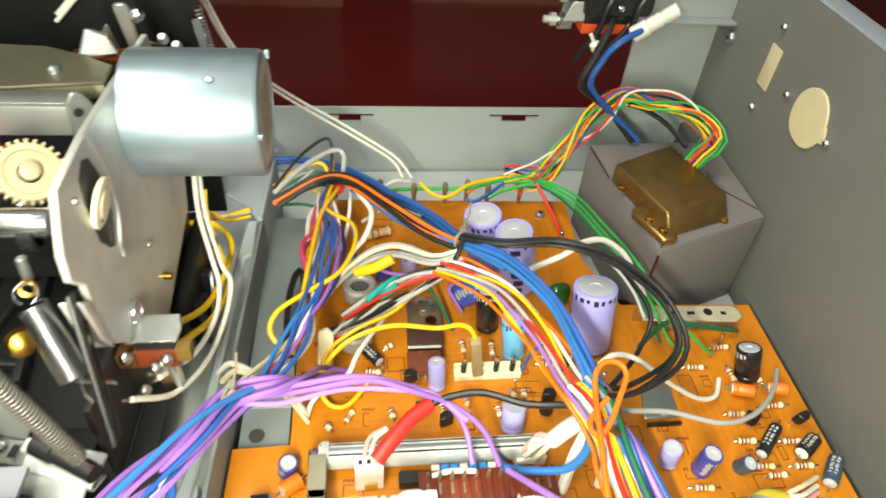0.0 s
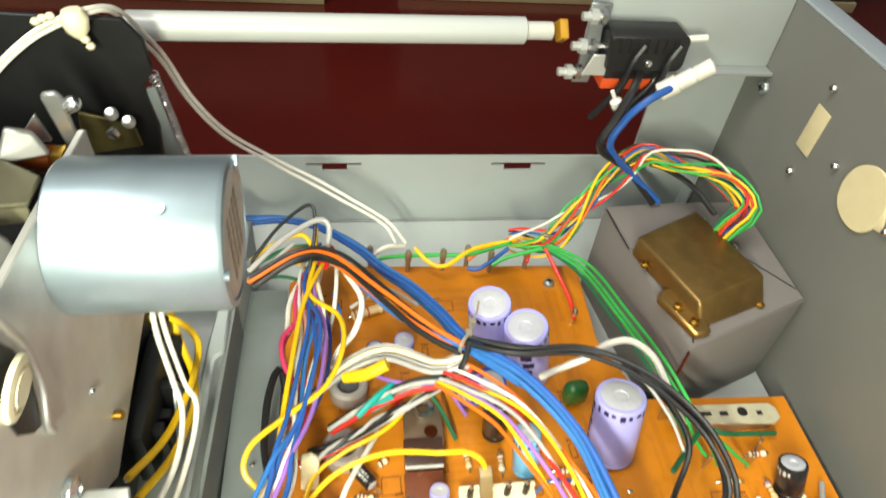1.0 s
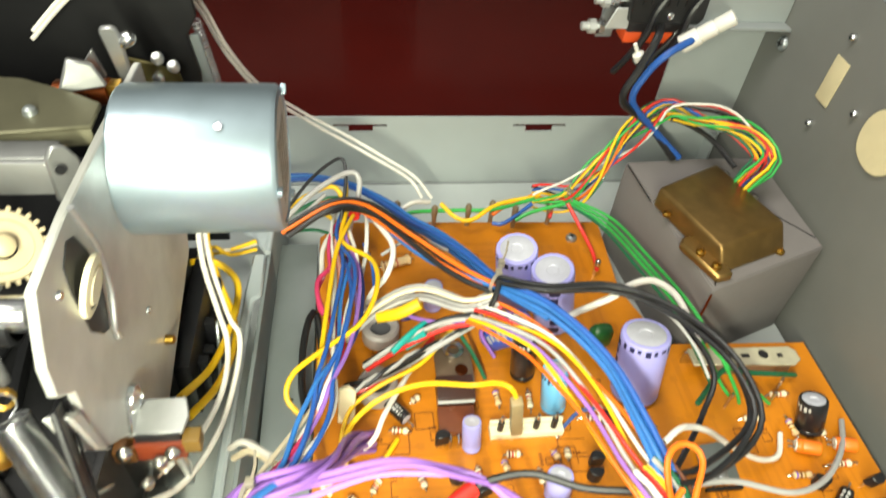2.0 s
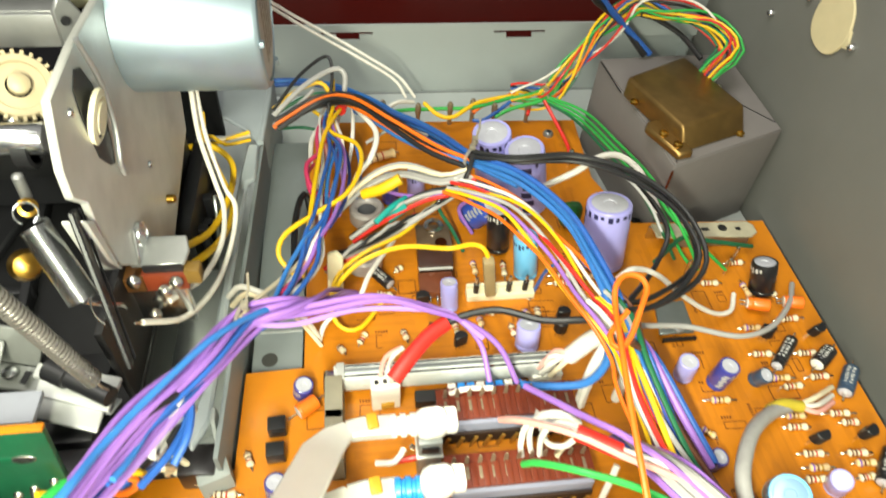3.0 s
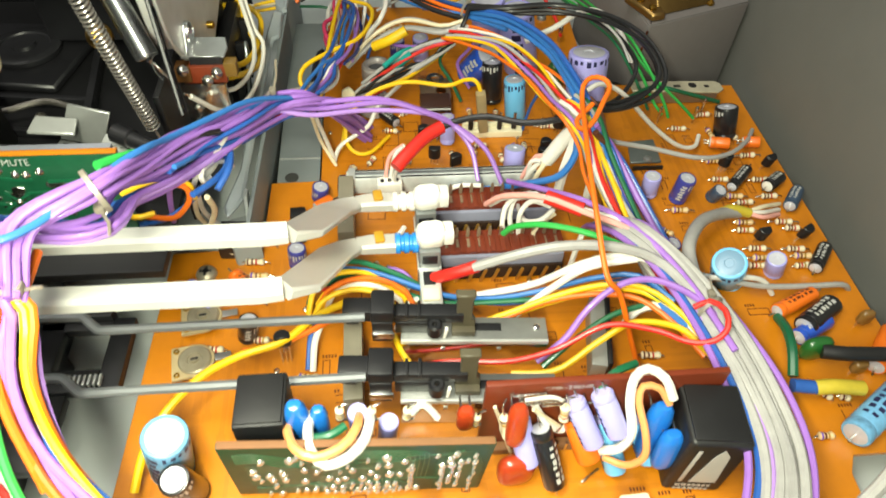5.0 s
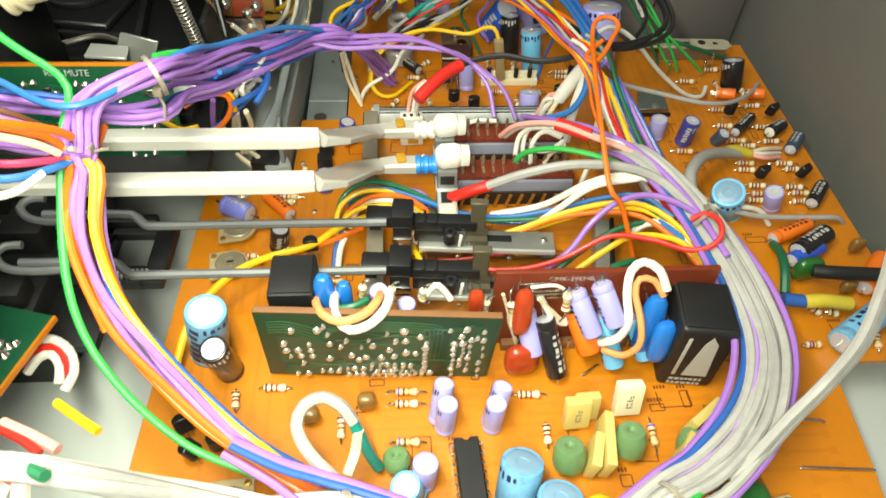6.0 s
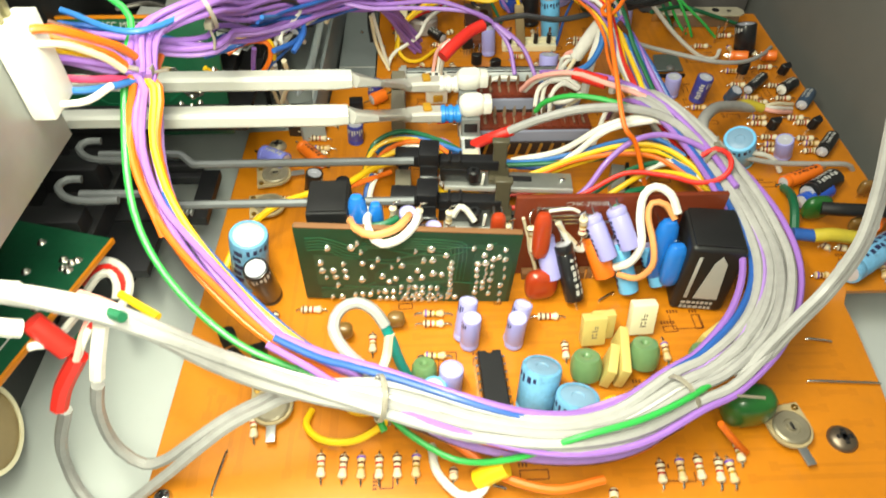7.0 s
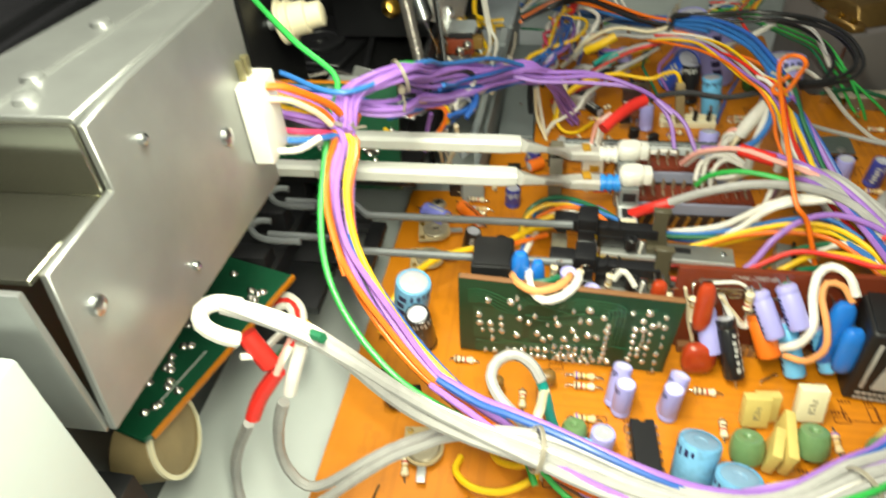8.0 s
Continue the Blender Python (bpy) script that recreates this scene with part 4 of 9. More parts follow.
shaft = thing("capstan_shaft", "thick bright steel shaft entering the motor plate", "shaft")
part("rod", lathe([(0, 0), (3.0, 0), (3.4, 0.5), (3.4, 14), (3.0, 14.6), (0, 14.6)], 24, m=aim((-88, 125, 91), (-73.4, 125, 91))), bright_steel, shaft)
part("journal", lathe([(0, 0), (2.6, 0), (2.6, 46.2), (0, 46.2)], 16, m=aim((-134, 125, 91), (-73.4, 125, 91))), black_steel, shaft, "dark inner end")
part("collar", lathe([(0, 0), (4.4, 0), (4.4, 3.0), (3.4, 3.2)], 20, m=aim((-80, 125, 88.4), (-70, 125, 88.4))), black_plastic, shaft, "dark collar")
aged_cream = mat("aged cream plastic", "A89A7C", 0.5, vary=0.3, grain=200, dirt=0.4)
gear = thing("toothed_wheel", "aged cream plastic toothed wheel behind the motor plate", "gear")
gear_at = aim((-83, 140.5, 93), (-50, 100, 140))
part("rim", lathe([(2.6, 0), (6.9, 0), (7.1, 0.5), (7.1, 3.2), (6.8, 3.6), (5.4, 3.6), (5.2, 2.9), (2.6, 2.9)], 36, m=gear_at), aged_cream, gear)
for k in range(26):
    part("tooth", shared(("gtooth",), lambda: box(1.3, 0.8, 3.2, 0.15)), aged_cream, gear).matrix_basis = gear_at @ pose(7.3 * K * math.cos(k * 0.24166), 7.3 * K * math.sin(k * 0.24166), 0.2 * K, 0, 0, math.degrees(k * 0.24166))
part("boss", lathe([(2.2, 2.8), (2.2, 5.2), (1.2, 5.8), (0, 5.8)], 16, m=gear_at), aged_cream, gear)
hub = thing("pinch_hub", "black plastic hub with a bright screw beside the toothed wheel", "hub")
part("body", lathe([(0, 0), (4.6, 0), (4.9, 0.6), (4.9, 6.4), (4.2, 7.2), (0, 7.2)], 22, m=aim((-92, 139, 88), (-80, 133, 91.5))), black_plastic, hub)
part("screw_head", lathe([(1.5, 0), (1.3, 0.8), (0.5, 1.2), (0, 1.2)], 12, m=aim((-83.6, 134.2, 89.0), (-80, 129, 93))), bright_steel, hub, "bright screw head")
winding = thing("coil_winding", "orange enamelled winding behind the toothed wheel", "coil")
part("winding", lathe([(0, 0), (3.4, 0.2), (3.7, 1), (3.4, 1.8), (3.7, 2.6), (3.4, 3.4), (3.7, 4.2), (3.4, 5), (0, 5.2)], 18, m=aim((-100, 152, 92), (-92, 150, 92))), mat("orange enamel wire", "C8501A", 0.35, 0.3, vary=0.3, grain=900), winding)
part("former", lathe([(0, -1), (4.4, -1), (4.4, 0), (0, 0)], 18, m=aim((-100, 152, 92), (-92, 150, 92))), black_plastic, winding)
bar1 = thing("lever_plate", "dull grey lever plate of the mechanism", "lever")
part("bar", box(74, 2.0, 8.2, 0.4, at(-112, 155, 95.2)), dull_alloy, bar1)
part("flange", box(74, 6, 1.2, 0.3, at(-112, 158.6, 102.4)), dull_alloy, bar1)
part("ear", prism([(-3.4, 0), (3.6, 0), (3.4, 8), (1.8, 11.5), (-0.6, 12.4), (-2.6, 10)], 1.6, 0.4, m=at(-73.4, 155.4, 94.4, 84, 0, 40)), dull_alloy, bar1)
part("ear_hole", lathe([(0, 0), (1.1, 0), (1.1, 0.2), (0, 0.2)], 14, m=at(-73.0, 153.4, 102.2, 84, 0, 40)), black_plastic, bar1, "dark hole")
part("arm", prism([(-71.8, 94.6), (-68.6, 94.6), (-69.0, 98), (-69.6, 110.6), (-70.6, 111.8), (-73.6, 111.6), (-74.2, 110.4)], 1.8, 0.5, m=at(0, 198, 0, 90, 0, 0)), dull_alloy, bar1, "upright arm with a round end")
part("knob", lathe([(0, -2), (2.6, -2), (2.8, 1), (2.0, 2.5), (0, 3)], 16, m=at(-68.6, 198.0, 107.8, 0, 60, 0) @ Matrix.Scale(0.72, 4)), bright_steel, bar1)
part("gusset", prism([(-77.6, 105.0), (-83.8, 97.4), (-75.8, 97.4)], 1.4, 0.3, m=at(0, 199, 0, 90, 0, 0)), dull_alloy, bar1, "pale triangular gusset")
olive = thing("cover_plate", "olive passivated cover plate of the mechanism", "plate")
olive_steel = mat("olive grey passivated steel", "77745F", 0.42, 0.6, vary=0.3, grain=160, dirt=0.25)
part("cover", prism([(-150, 160), (-92.5, 166), (-71.1, 169.2), (-71.3, 178.6), (-80, 184), (-91.6, 189.4), (-150, 194)], 1.4, 0.4, m=at(0, 0, 100.8)), olive_steel, olive)
part("front_lip", slab([(-150, 159.8, 101.6), (-92.5, 165.8, 101.6), (-71.1, 169, 101.6), (-71.1, 168.2, 98.4), (-92.5, 165, 98.4), (-150, 159, 98.4)], 0.8), olive_steel, olive)
part("stud", lathe([(0, 0), (1.6, 0), (1.4, 1.2), (0.7, 1.8), (0, 1.8)], 14, m=at(-85, 174, 102.2)), steel, olive)
bar2 = thing("relay_block", "copper-coloured coil block beside the motor plate", "coil")
part("body", lathe([(0, 0), (3.6, 0), (3.6, 2), (2.6, 2.4), (2.6, 9), (3.4, 9.4), (3.4, 13), (0, 13)], 16, m=aim((-86, 192, 96), (-73, 191, 97.5))), copper, bar2)
part("tag", box(3, 4, 3, 0.4, at(-72, 191, 97)), brass, bar2)
part("cap", prism([(-7, 0), (4, 0), (2, 6), (-3, 8)], 2.4, 0.5, m=at(-77, 189, 100, 80, 0, 20)), dull_alloy, bar2)

coil((-74, 83, 100), (-68.7, 89.4, 51.7), 1.8, 40, 0.34, spring_steel, "tension_spring", "long dull coil spring of the mechanism", hook=2.4)
coil((-75.2, 108.6, 81.0), (-68.3, 100.2, 66.8), 3.1, 36, 0.24, bright_steel, "tension_spring", "thick bright coil spring with a brassy hook", hook=2.3)
post = thing("anchor_post", "pale post with a brassy spring lug", "post")
part("post", lathe([(0, 0), (1.2, 0), (1.2, 9), (0.8, 9.6), (0, 9.6)], 12, m=aim((-78.2, 116, 82.6), (-78.2, 117, 92)) @ Matrix.Diagonal((1, 1, 0.6, 1))), dull_alloy, post)
part("lug", lathe([(1.2, 0), (2.0, 0.3), (2.0, 1.4), (1.2, 1.7)], 16, m=aim((-76.8, 112.0, 83.0), (-75, 110, 86))), brass, post, "brass lug")
coil((-60.4, 236, 94.5), (-56.3, 236.5, 64), 1.35, 24, 0.26, bright_steel, "tension_spring", "fine coil spring hanging beside the black wing")
tagged(part("spring_hook", tube(smooth_path([(-68.5, 100.5, 65.5), (-67.5, 104, 60), (-67, 110, 52), (-68, 113, 47)]), 0.6, 6), bright_steel), "bent wire hook at the spring's end", "hook")
knob = thing("brass_knob", "round brass knob behind the spring", "knob")
part("knob", lathe([(0, 0), (3.4, 0.4), (3.7, 2), (2.8, 4.2), (1.2, 5), (0, 5)], 20, m=aim((-84.0, 112, 66), (-79, 106, 71))), brass, knob)
leaf = thing("leaf_switch", "brown phenolic leaf switch with soldered yellow leads", "switch")
part("wafer", box(13, 4, 6, 0.5, at(-60, 121.5, 45)), brown_board, leaf)
part("terminal_block", box(5, 5, 5, 0.5, at(-66.5, 121, 46)), mat("dark amber resin", "5A3A1A", 0.4), leaf, "dark amber end")
part("bracket", box(14, 3, 14, 0.5, at(-62, 122, 30)), bright_steel, leaf, "bright mounting bracket")
part("cap", prism([(-7, -4), (6, -4), (7, 0), (6, 4.5), (-5, 4.5)], 1.0, 0.3, m=at(-59.5, 125, 53.5, 14, 0, 0)), dull_alloy, leaf, "thin bent cover plate")
part("switch_body", box(10, 5, 5, 0.6, at(-59, 123, 48.5)), black_plastic, leaf)
part("end_lug", box(4, 4, 5, 0.6, at(-52, 121.5, 47)), mat("yellowed flux", "6E5424", 0.4, vary=0.4, grain=600), leaf, "fluxed wire lug")
for q in ((-66, 119, 50), (-59, 118, 47), (-56, 119, 49), (-64, 118.4, 37)):
    part("solder_blob", lathe([(0, 0), (1.6, 0.3), (1.8, 1.2), (0.9, 2.2), (0, 2.4)], 10, m=aim(q, (q[0] + 0.3, q[1] - 3, q[2] + 2))), tin, leaf)
worn_alloy = mat("worn alloy sheet", "9FA19F", 0.42, 0.6, vary=0.35, grain=180, bump=0.08, dirt=0.25)
guide = thing("bent_bracket", "bent bright steel bracket on the black deck", "bracket")
part("face", slab([(-101.3, 113.2, 42.8), (-88.9, 110.8, 40.8), (-93.6, 108.8, 29.6), (-107.0, 111.4, 31.0)], 1.2), worn_alloy, guide)
part("ledge", slab([(-107.0, 111.4, 31.0), (-93.6, 108.8, 29.6), (-91.0, 101.0, 29.4), (-108.6, 104.6, 30.6)], 1.2), worn_alloy, guide)
part("foot", slab([(-88.4, 100.4, 37.2), (-70, 93.6, 37.2), (-70.6, 90.0, 36.6), (-88.8, 96.2, 36.6)], 1.2), tinned, guide)
part("screw_head", lathe([(2.0, 0), (1.8, 0.9), (0.7, 1.4), (0, 1.4)], 12, m=at(-99.4, 106.4, 31.0)), bright_steel, guide, "bright screw head")
for xx, yy in ((-104.6, 106.6), (-95.0, 104.6)):
    part("slot", box(1.5, 3.6, 0.3, 0, at(xx, yy, 31.4, 0, 0, -12)), black_plastic, guide, "dark slot")
part("roller", lathe([(0, 0), (3.0, 0.3), (3.0, 6), (2.4, 6.4), (2.4, 18), (0, 18.4)], 14, m=aim((-84.5, 100, 42), (-70, 92, 41))), black_plastic, guide, "dark grey roller")
strip = thing("steel_strip", "bright steel strips along the mechanism's front", "strip")
part("strip", prism([(-89.5, 104.5), (-68.5, 98.5), (-69, 94.6), (-89.8, 100.4)], 1.2, 0.3, m=at(0, 0, 37.0)), tinned, strip)
part("lower_strip", prism([(-88.5, 96.8), (-72, 91.6), (-72.5, 85.6), (-88, 90.6)], 1.0, 0.3, m=at(0, 0, 34.4)), tinned, strip)
part("web", prism([(-89, 101), (-69, 95), (-71, 91), (-88, 96)], 0.8, 0.2, m=at(0, 0, 33.0)), grey_plastic, strip, "dull grey web")
part("side_tab", prism([(-112, 113), (-99, 111), (-98, 103.5), (-112, 105)], 1.2, 0.3, m=at(0, 0, 38.0)), tinned, strip)
part("arm", tube([(-66.8, 112, 82.6), (-64, 104, 70), (-60, 93, 54)], 0.3, 6), black_plastic, strip, "thin dark edge")
part("arm_plate", prism([(0, 0), (36, 0), (36, 5), (0, 8)], 1.2, 0.3, m=aim((-67.5, 112.6, 82), (-61, 94, 54)) @ pose(0, 0, 0, 0, -90, 0)), black_plastic, strip, "black arm")
rec = thing("control_board", "upright green control board lettered rec mute", "circuit board")
rm = at(-121.5, 69.5, 14, -12, 0, 0)
part("laminate", box(92, 1.6, 39.8, 0.3, rm), green_board, rec)
part("top_edge", box(92, 1.8, 0.8, 0.1, rm @ Matrix.Translation((0, 0, 39.8 * K))), board_mat, rec, "orange cut edge")
part("rear_strip", box(86, 8, 1.6, 0.3, at(-126, 88.6, 42.6)), mat("bluish grey plastic", "8A8C98", 0.5, vary=0.1), rec, "bluish grey plastic strip")
text = bpy.data.curves.new("lettering", "FONT")
text.body, text.size, text.align_x = "REC MUTE", 0.0027, "CENTER"
lett = new("lettering", text)
lett.parent, lett.matrix_basis = rec, rm @ at(17.5, -0.9, 37.0, 90, 0, 0)
text.materials.append(mark_white)
rnd_ = random.Random(9)
for k in range(16):
    x0, z0 = rnd_.uniform(4, 42), rnd_.uniform(4, 36)
    part("copper_track", tube([(x0, 0, z0), (x0 - rnd_.uniform(3, 9), 0, z0), (x0 - rnd_.uniform(9, 14), 0, z0 + rnd_.uniform(-6, 6))], 0.6, 4), mat("masked track", "0F5538", 0.35, coat=0.5), rec).matrix_basis = rm @ at(0, -0.75, 0)
for k in range(46):
    j = part("solder_joint", shared(("joint2",), lambda: lathe([(1.2, 0), (0.9, 0.4), (0.4, 1.0), (0, 1.2)], 9)), tin, rec)
    j.matrix_basis = rm @ at(rnd_.uniform(-4, 44), -0.8, rnd_.uniform(3, 36), 90, 0, 0)
for k in range(15):
    w_, h_ = rnd_.uniform(1.4, 3.6), rnd_.uniform(1.0, 2.2)
    pad = prism([(w_ * math.cos(a * 0.7854 + 0.2), h_ * math.sin(a * 0.7854 + 0.2) * rnd_.uniform(0.7, 1.1)) for a in range(8)], 0.35, 0.1)
    part("solder_patch", pad, (tin, brass_pin_pale)[k % 4 == 0], rec, "flowed solder patch").matrix_basis = rm @ at(rnd_.uniform(10, 44), -0.8, rnd_.uniform(5, 34), 90, 0, 0)
levers = thing("key_levers", "black plastic key lever block with bent steel arms", "lever block")
part("block", box(54, 64, 32, 1.5, at(-136, 48, -18)), black_plastic, levers)
part("rib", box(50, 8, 10, 1.2, at(-136, 66, 13)), black_plastic, levers)
part("rib", box(50, 8, 10, 1.2, at(-136, 44, 13)), black_plastic, levers)
part("rib", box(50, 8, 9, 1.2, at(-136, 24, 11)), black_plastic, levers)
bm = box(14, 40, 3.2, 0.4, at(-116, 76, 4.0))
box(6, 24, 3.2, 0.4, at(-83, 46, 4.0), bm=bm)
box(20, 4, 3.2, 0.4, at(-96, 56, 4.0), bm=bm)
box(14, 7, 3.2, 0.4, at(-93, 37.4, 4.0), bm=bm)
box(12, 24, 3.2, 0.4, at(-105, 46, 4.0), bm=bm)
box(17, 21, 3.2, 0.4, at(-101.5, 22.6, 4.0), bm=bm)
box(4, 24, 22, 0.4, at(-108, 46, -18), bm=bm)
part("guide_frame", bm, black_plastic, levers, "black guide frame with a square window")
for k in range(7):
    part("tooth", shared(("fine_tooth",), lambda: box(0.7, 3.2, 1.4, 0.15)), tinned, levers).matrix_basis = at(-93.0 + k * 1.35, 36.8, 7.2)
part("rail", box(36, 3.4, 6, 0.6, at(-104, 58.4, 4.0)), black_plastic, levers)
# Black box added so the pale floor stays dark beyond the bracket.
part("side_cover", box(86, 130, 70, 1.0, at(-200, 0, -17.8)), black_steel, levers)

# channel beside the board
chan = thing("steel_channel", "grey folded steel channel beside the circuit board", "channel")
part("web", box(1.4, 132, 33, 0.3, at(-47.6, 152, -17.5, 0, 0, -1.6)), channel_grey, chan)
part("lip", prism([(-46.4, 214), (-46.6, 194), (-49.2, 192), (-51.6, 96), (-55.5, 88), (-57.5, 92), (-54.2, 110), (-52.4, 196), (-51.0, 214)], 2.4, 0.8, m=at(0, 0, 15.0)), mat("pale cast alloy", "A9B2B6", 0.4, 0.3, vary=0.12, grain=120, dirt=0.1), chan, "pale rolled rim")
part("shelf", prism([(-70, 262), (-48, 262), (-44.8, 252), (-46.4, 213), (-51, 222), (-62, 232), (-70, 236)], 1.8, 0.6, m=at(0, 0, 15.2)), mat("pale cast alloy", "A9B2B6", 0.4, 0.3, vary=0.12, grain=120, dirt=0.1), chan, "broad pale shelf")
part("shelf_rim", tube(smooth_path([(-66, 264, 18), (-52, 262.4, 18.4), (-46.4, 257, 18.6), (-44.6, 248, 18.4), (-46, 214, 17.6)]), 1.2, 8), mat("pale cast alloy", "A9B2B6", 0.4, 0.3, vary=0.12, grain=120, dirt=0.1), chan, "pale raised rim")
part("shelf_side", box(1.4, 50, 32, 0.3, at(-45.5, 237, -17.5, 0, 0, -2)), chassis_mat, chan)
part("foot", box(9, 14, 26, 1.2, at(-53, 90, -17.8, 0, 0, 20)), chassis_mat, chan)
part("base", box(16, 120, 1.4, 0.3, at(-38, 180, -5)), channel_grey, chan)
part("joint_line", box(16, 0.7, 0.3, 0.05, at(-38, 139, -3.6)), tinned, chan, "bright sheared edge")
part("hole", lathe([(0, 0), (2.6, 0), (2.6, 0.2), (0, 0.2)], 18, m=at(-40.5, 128, -3.5)), mat("dark hole", "3A3A38", 0.8), chan, "dark round hole")
part("gusset", prism([(84, -8), (96, 26), (100, 26), (100, -16), (84, -16)], 1.2, 0.2, m=at(-51.5, 0, -8) @ Matrix(((0, 0, 1, 0), (1, 0, 0, 0), (0, 1, 0, 0), (0, 0, 0, 1)))), chassis_mat, chan)
tagged(part("strap_loop", tube(smooth_path([(-32, 160, -3.4), (-33, 166, 4), (-32.4, 178, 10), (-30.4, 188, 12), (-28.6, 190, 10.6), (-27.4, 185, 3), (-27, 178, -3.4)]), 1.2, 8), black_plastic), "black plastic strap loop on the channel", "strap")

# ---- steel bracket with the white plug ----
brushed_zinc = mat("brushed zinc plate", "A0A2A1", 0.36, 0.7, vary=0.45, grain=70, bump=0.12, dirt=0.3)
mirror_zinc = mat("bright zinc plate", "A3A293", 0.14, 0.95, vary=0.3, grain=90, bump=0.04)
bracket = thing("front_bracket", "zinc-plated steel box bracket with bright screws", "bracket")
part("face", prism([(6, 62), (6, 112), (-38, 112), (-51, 111), (-51, 99), (-70, 98), (-74, 66)], 1.4, 0.2, m=at(-92.4, 0, 0) @ Matrix(((0, 0, 1, 0), (1, 0, 0, 0), (0, 1, 0, 0), (0, 0, 0, 1)))), brushed_zinc, bracket)
part("top", prism([(-92.4, 6), (-114, 6), (-123, -51), (-92.4, -51)], 1.4, 0.2, m=at(0, 0, 111)), brushed_zinc, bracket)
part("step", prism([(-92.4, -52), (-150, -52), (-150, -72), (-92.4, -72)], 1.2, 0.2, m=at(0, 0, 97.4)), mirror_zinc, bracket, "yellow passivated step")
part("riser", box(57, 1.2, 13, 0.2, at(-121, -51.5, 98.5)), mirror_zinc, bracket)
part("front", box(57, 1.2, 32, 0.2, at(-121, -74, 66)), brushed_zinc, bracket)
for yy, zz, rr in ((-39.8, 101.9, 1.2), (-65.1, 87.0, 1.9), (-39.2, 72.1, 1.0), (-13.5, 86.4, 2.2)):
    part("screw_head", lathe([(rr, 0), (rr * 0.9, 0.9), (rr * 0.4, 1.4), (0, 1.4)], 14, m=at(-91, yy, zz, 0, 90, 0)), bright_steel, bracket, "bright screw head")
for xx, yy in ((-107.6, -16.6), (-106.9, -39), (-103, -46.5)):
    part("screw_head", lathe([(3.0, 0), (2.6, 1.4), (1.0, 2.0), (0, 2.0)], 14, m=at(xx, yy, 112.4) @ Matrix.Diagonal((0.7, 0.7, 0.7, 1))), brushed_zinc, bracket, "bright screw head")
part("crease", tube([(-102, 5, 112.5), (-107, -50, 112.5)], 0.5, 6), brushed_zinc, bracket, "raised crease")
side = thing("front_block", "pale steel box section of the front panel", "box section")
part("box_section", box(70, 130, 107, 0.8, at(-130, -143, -18)), wall_mat, side)
part("screw_head", lathe([(2.6, 0), (2.2, 1.2), (0.9, 1.8), (0, 1.8)], 14, m=at(-94.9, -92, 66, 0, 90, 0)), bright_steel, side, "bright screw head")
# Black box added where the gap behind the block is only dark.
part("filler", box(60, 6, 60, 0.4, at(-130, -72, -18)), black_steel, side, "black fill for the dark gap")

panel = thing("radio_fascia", "black ribbed plastic back of the front fascia", "fascia")
part("shell", box(70, 130, 112, 1.0, at(-164, -4, -18)), black_plastic, panel)
for k in range(4):
    part("rib", box(3, 120, 3.4, 0.6, at(-133 - k * 11, -4, 93.6)), black_plastic, panel)

pin_metal_dull = mat("tarnished latch", "8E8664", 0.35, 0.7, vary=0.3)
plugw = thing("wire_plug", "white flat plug full of coloured wires on the bracket", "plug")
part("housing", box(5, 11, 19.5, 0.6, at(-88.4, 0.8, 73.6)), white_plastic, plugw)
part("latch", box(1.6, 2, 5, 0.4, at(-90.2, 2.4, 92.9)), pin_metal_dull, plugw, "tarnished latch")
part("latch", box(1.6, 1.4, 5, 0.4, at(-90.2, -0.6, 92.9)), pin_metal_dull, plugw, "tarnished latch")

part("side_box", box(44, 46, 74, 1.0, at(-146, 96, 24.6)), black_steel, frame_)
spool = thing("drive_wheel", "cream plastic flanged drive wheel of the mechanism", "wheel")
spool_at = aim((-124, 92, 68), (-106, 95, 71))
part("wheel", lathe([(2.4, 4), (7.6, 4.2), (8.0, 4.8), (7.6, 5.6), (6.4, 5.8), (6.4, 7.6), (7.4, 7.8), (7.4, 8.8), (6.0, 9.0), (5.8, 14.5), (4.6, 15), (4.4, 20), (3.4, 20.6), (0, 20.8)], 26, m=spool_at), cream_plastic, spool)
part("spindle", lathe([(2.0, 0), (2.0, 8)], 12, m=spool_at), steel, spool)
block = thing("terminal_block", "black plastic block at the board's edge", "block")
part("body", box(10, 9, 12, 0.8, at(-55.6, 89.7, -3, 0, 0, -4)), dark_cover, block)

# ---- boards standing on the main board ----
dark_mask = mat("dark solder mask", "0D3A25", 0.5, vary=0.35, grain=380, coat=0.04, bump=0.08, dirt=0.15)

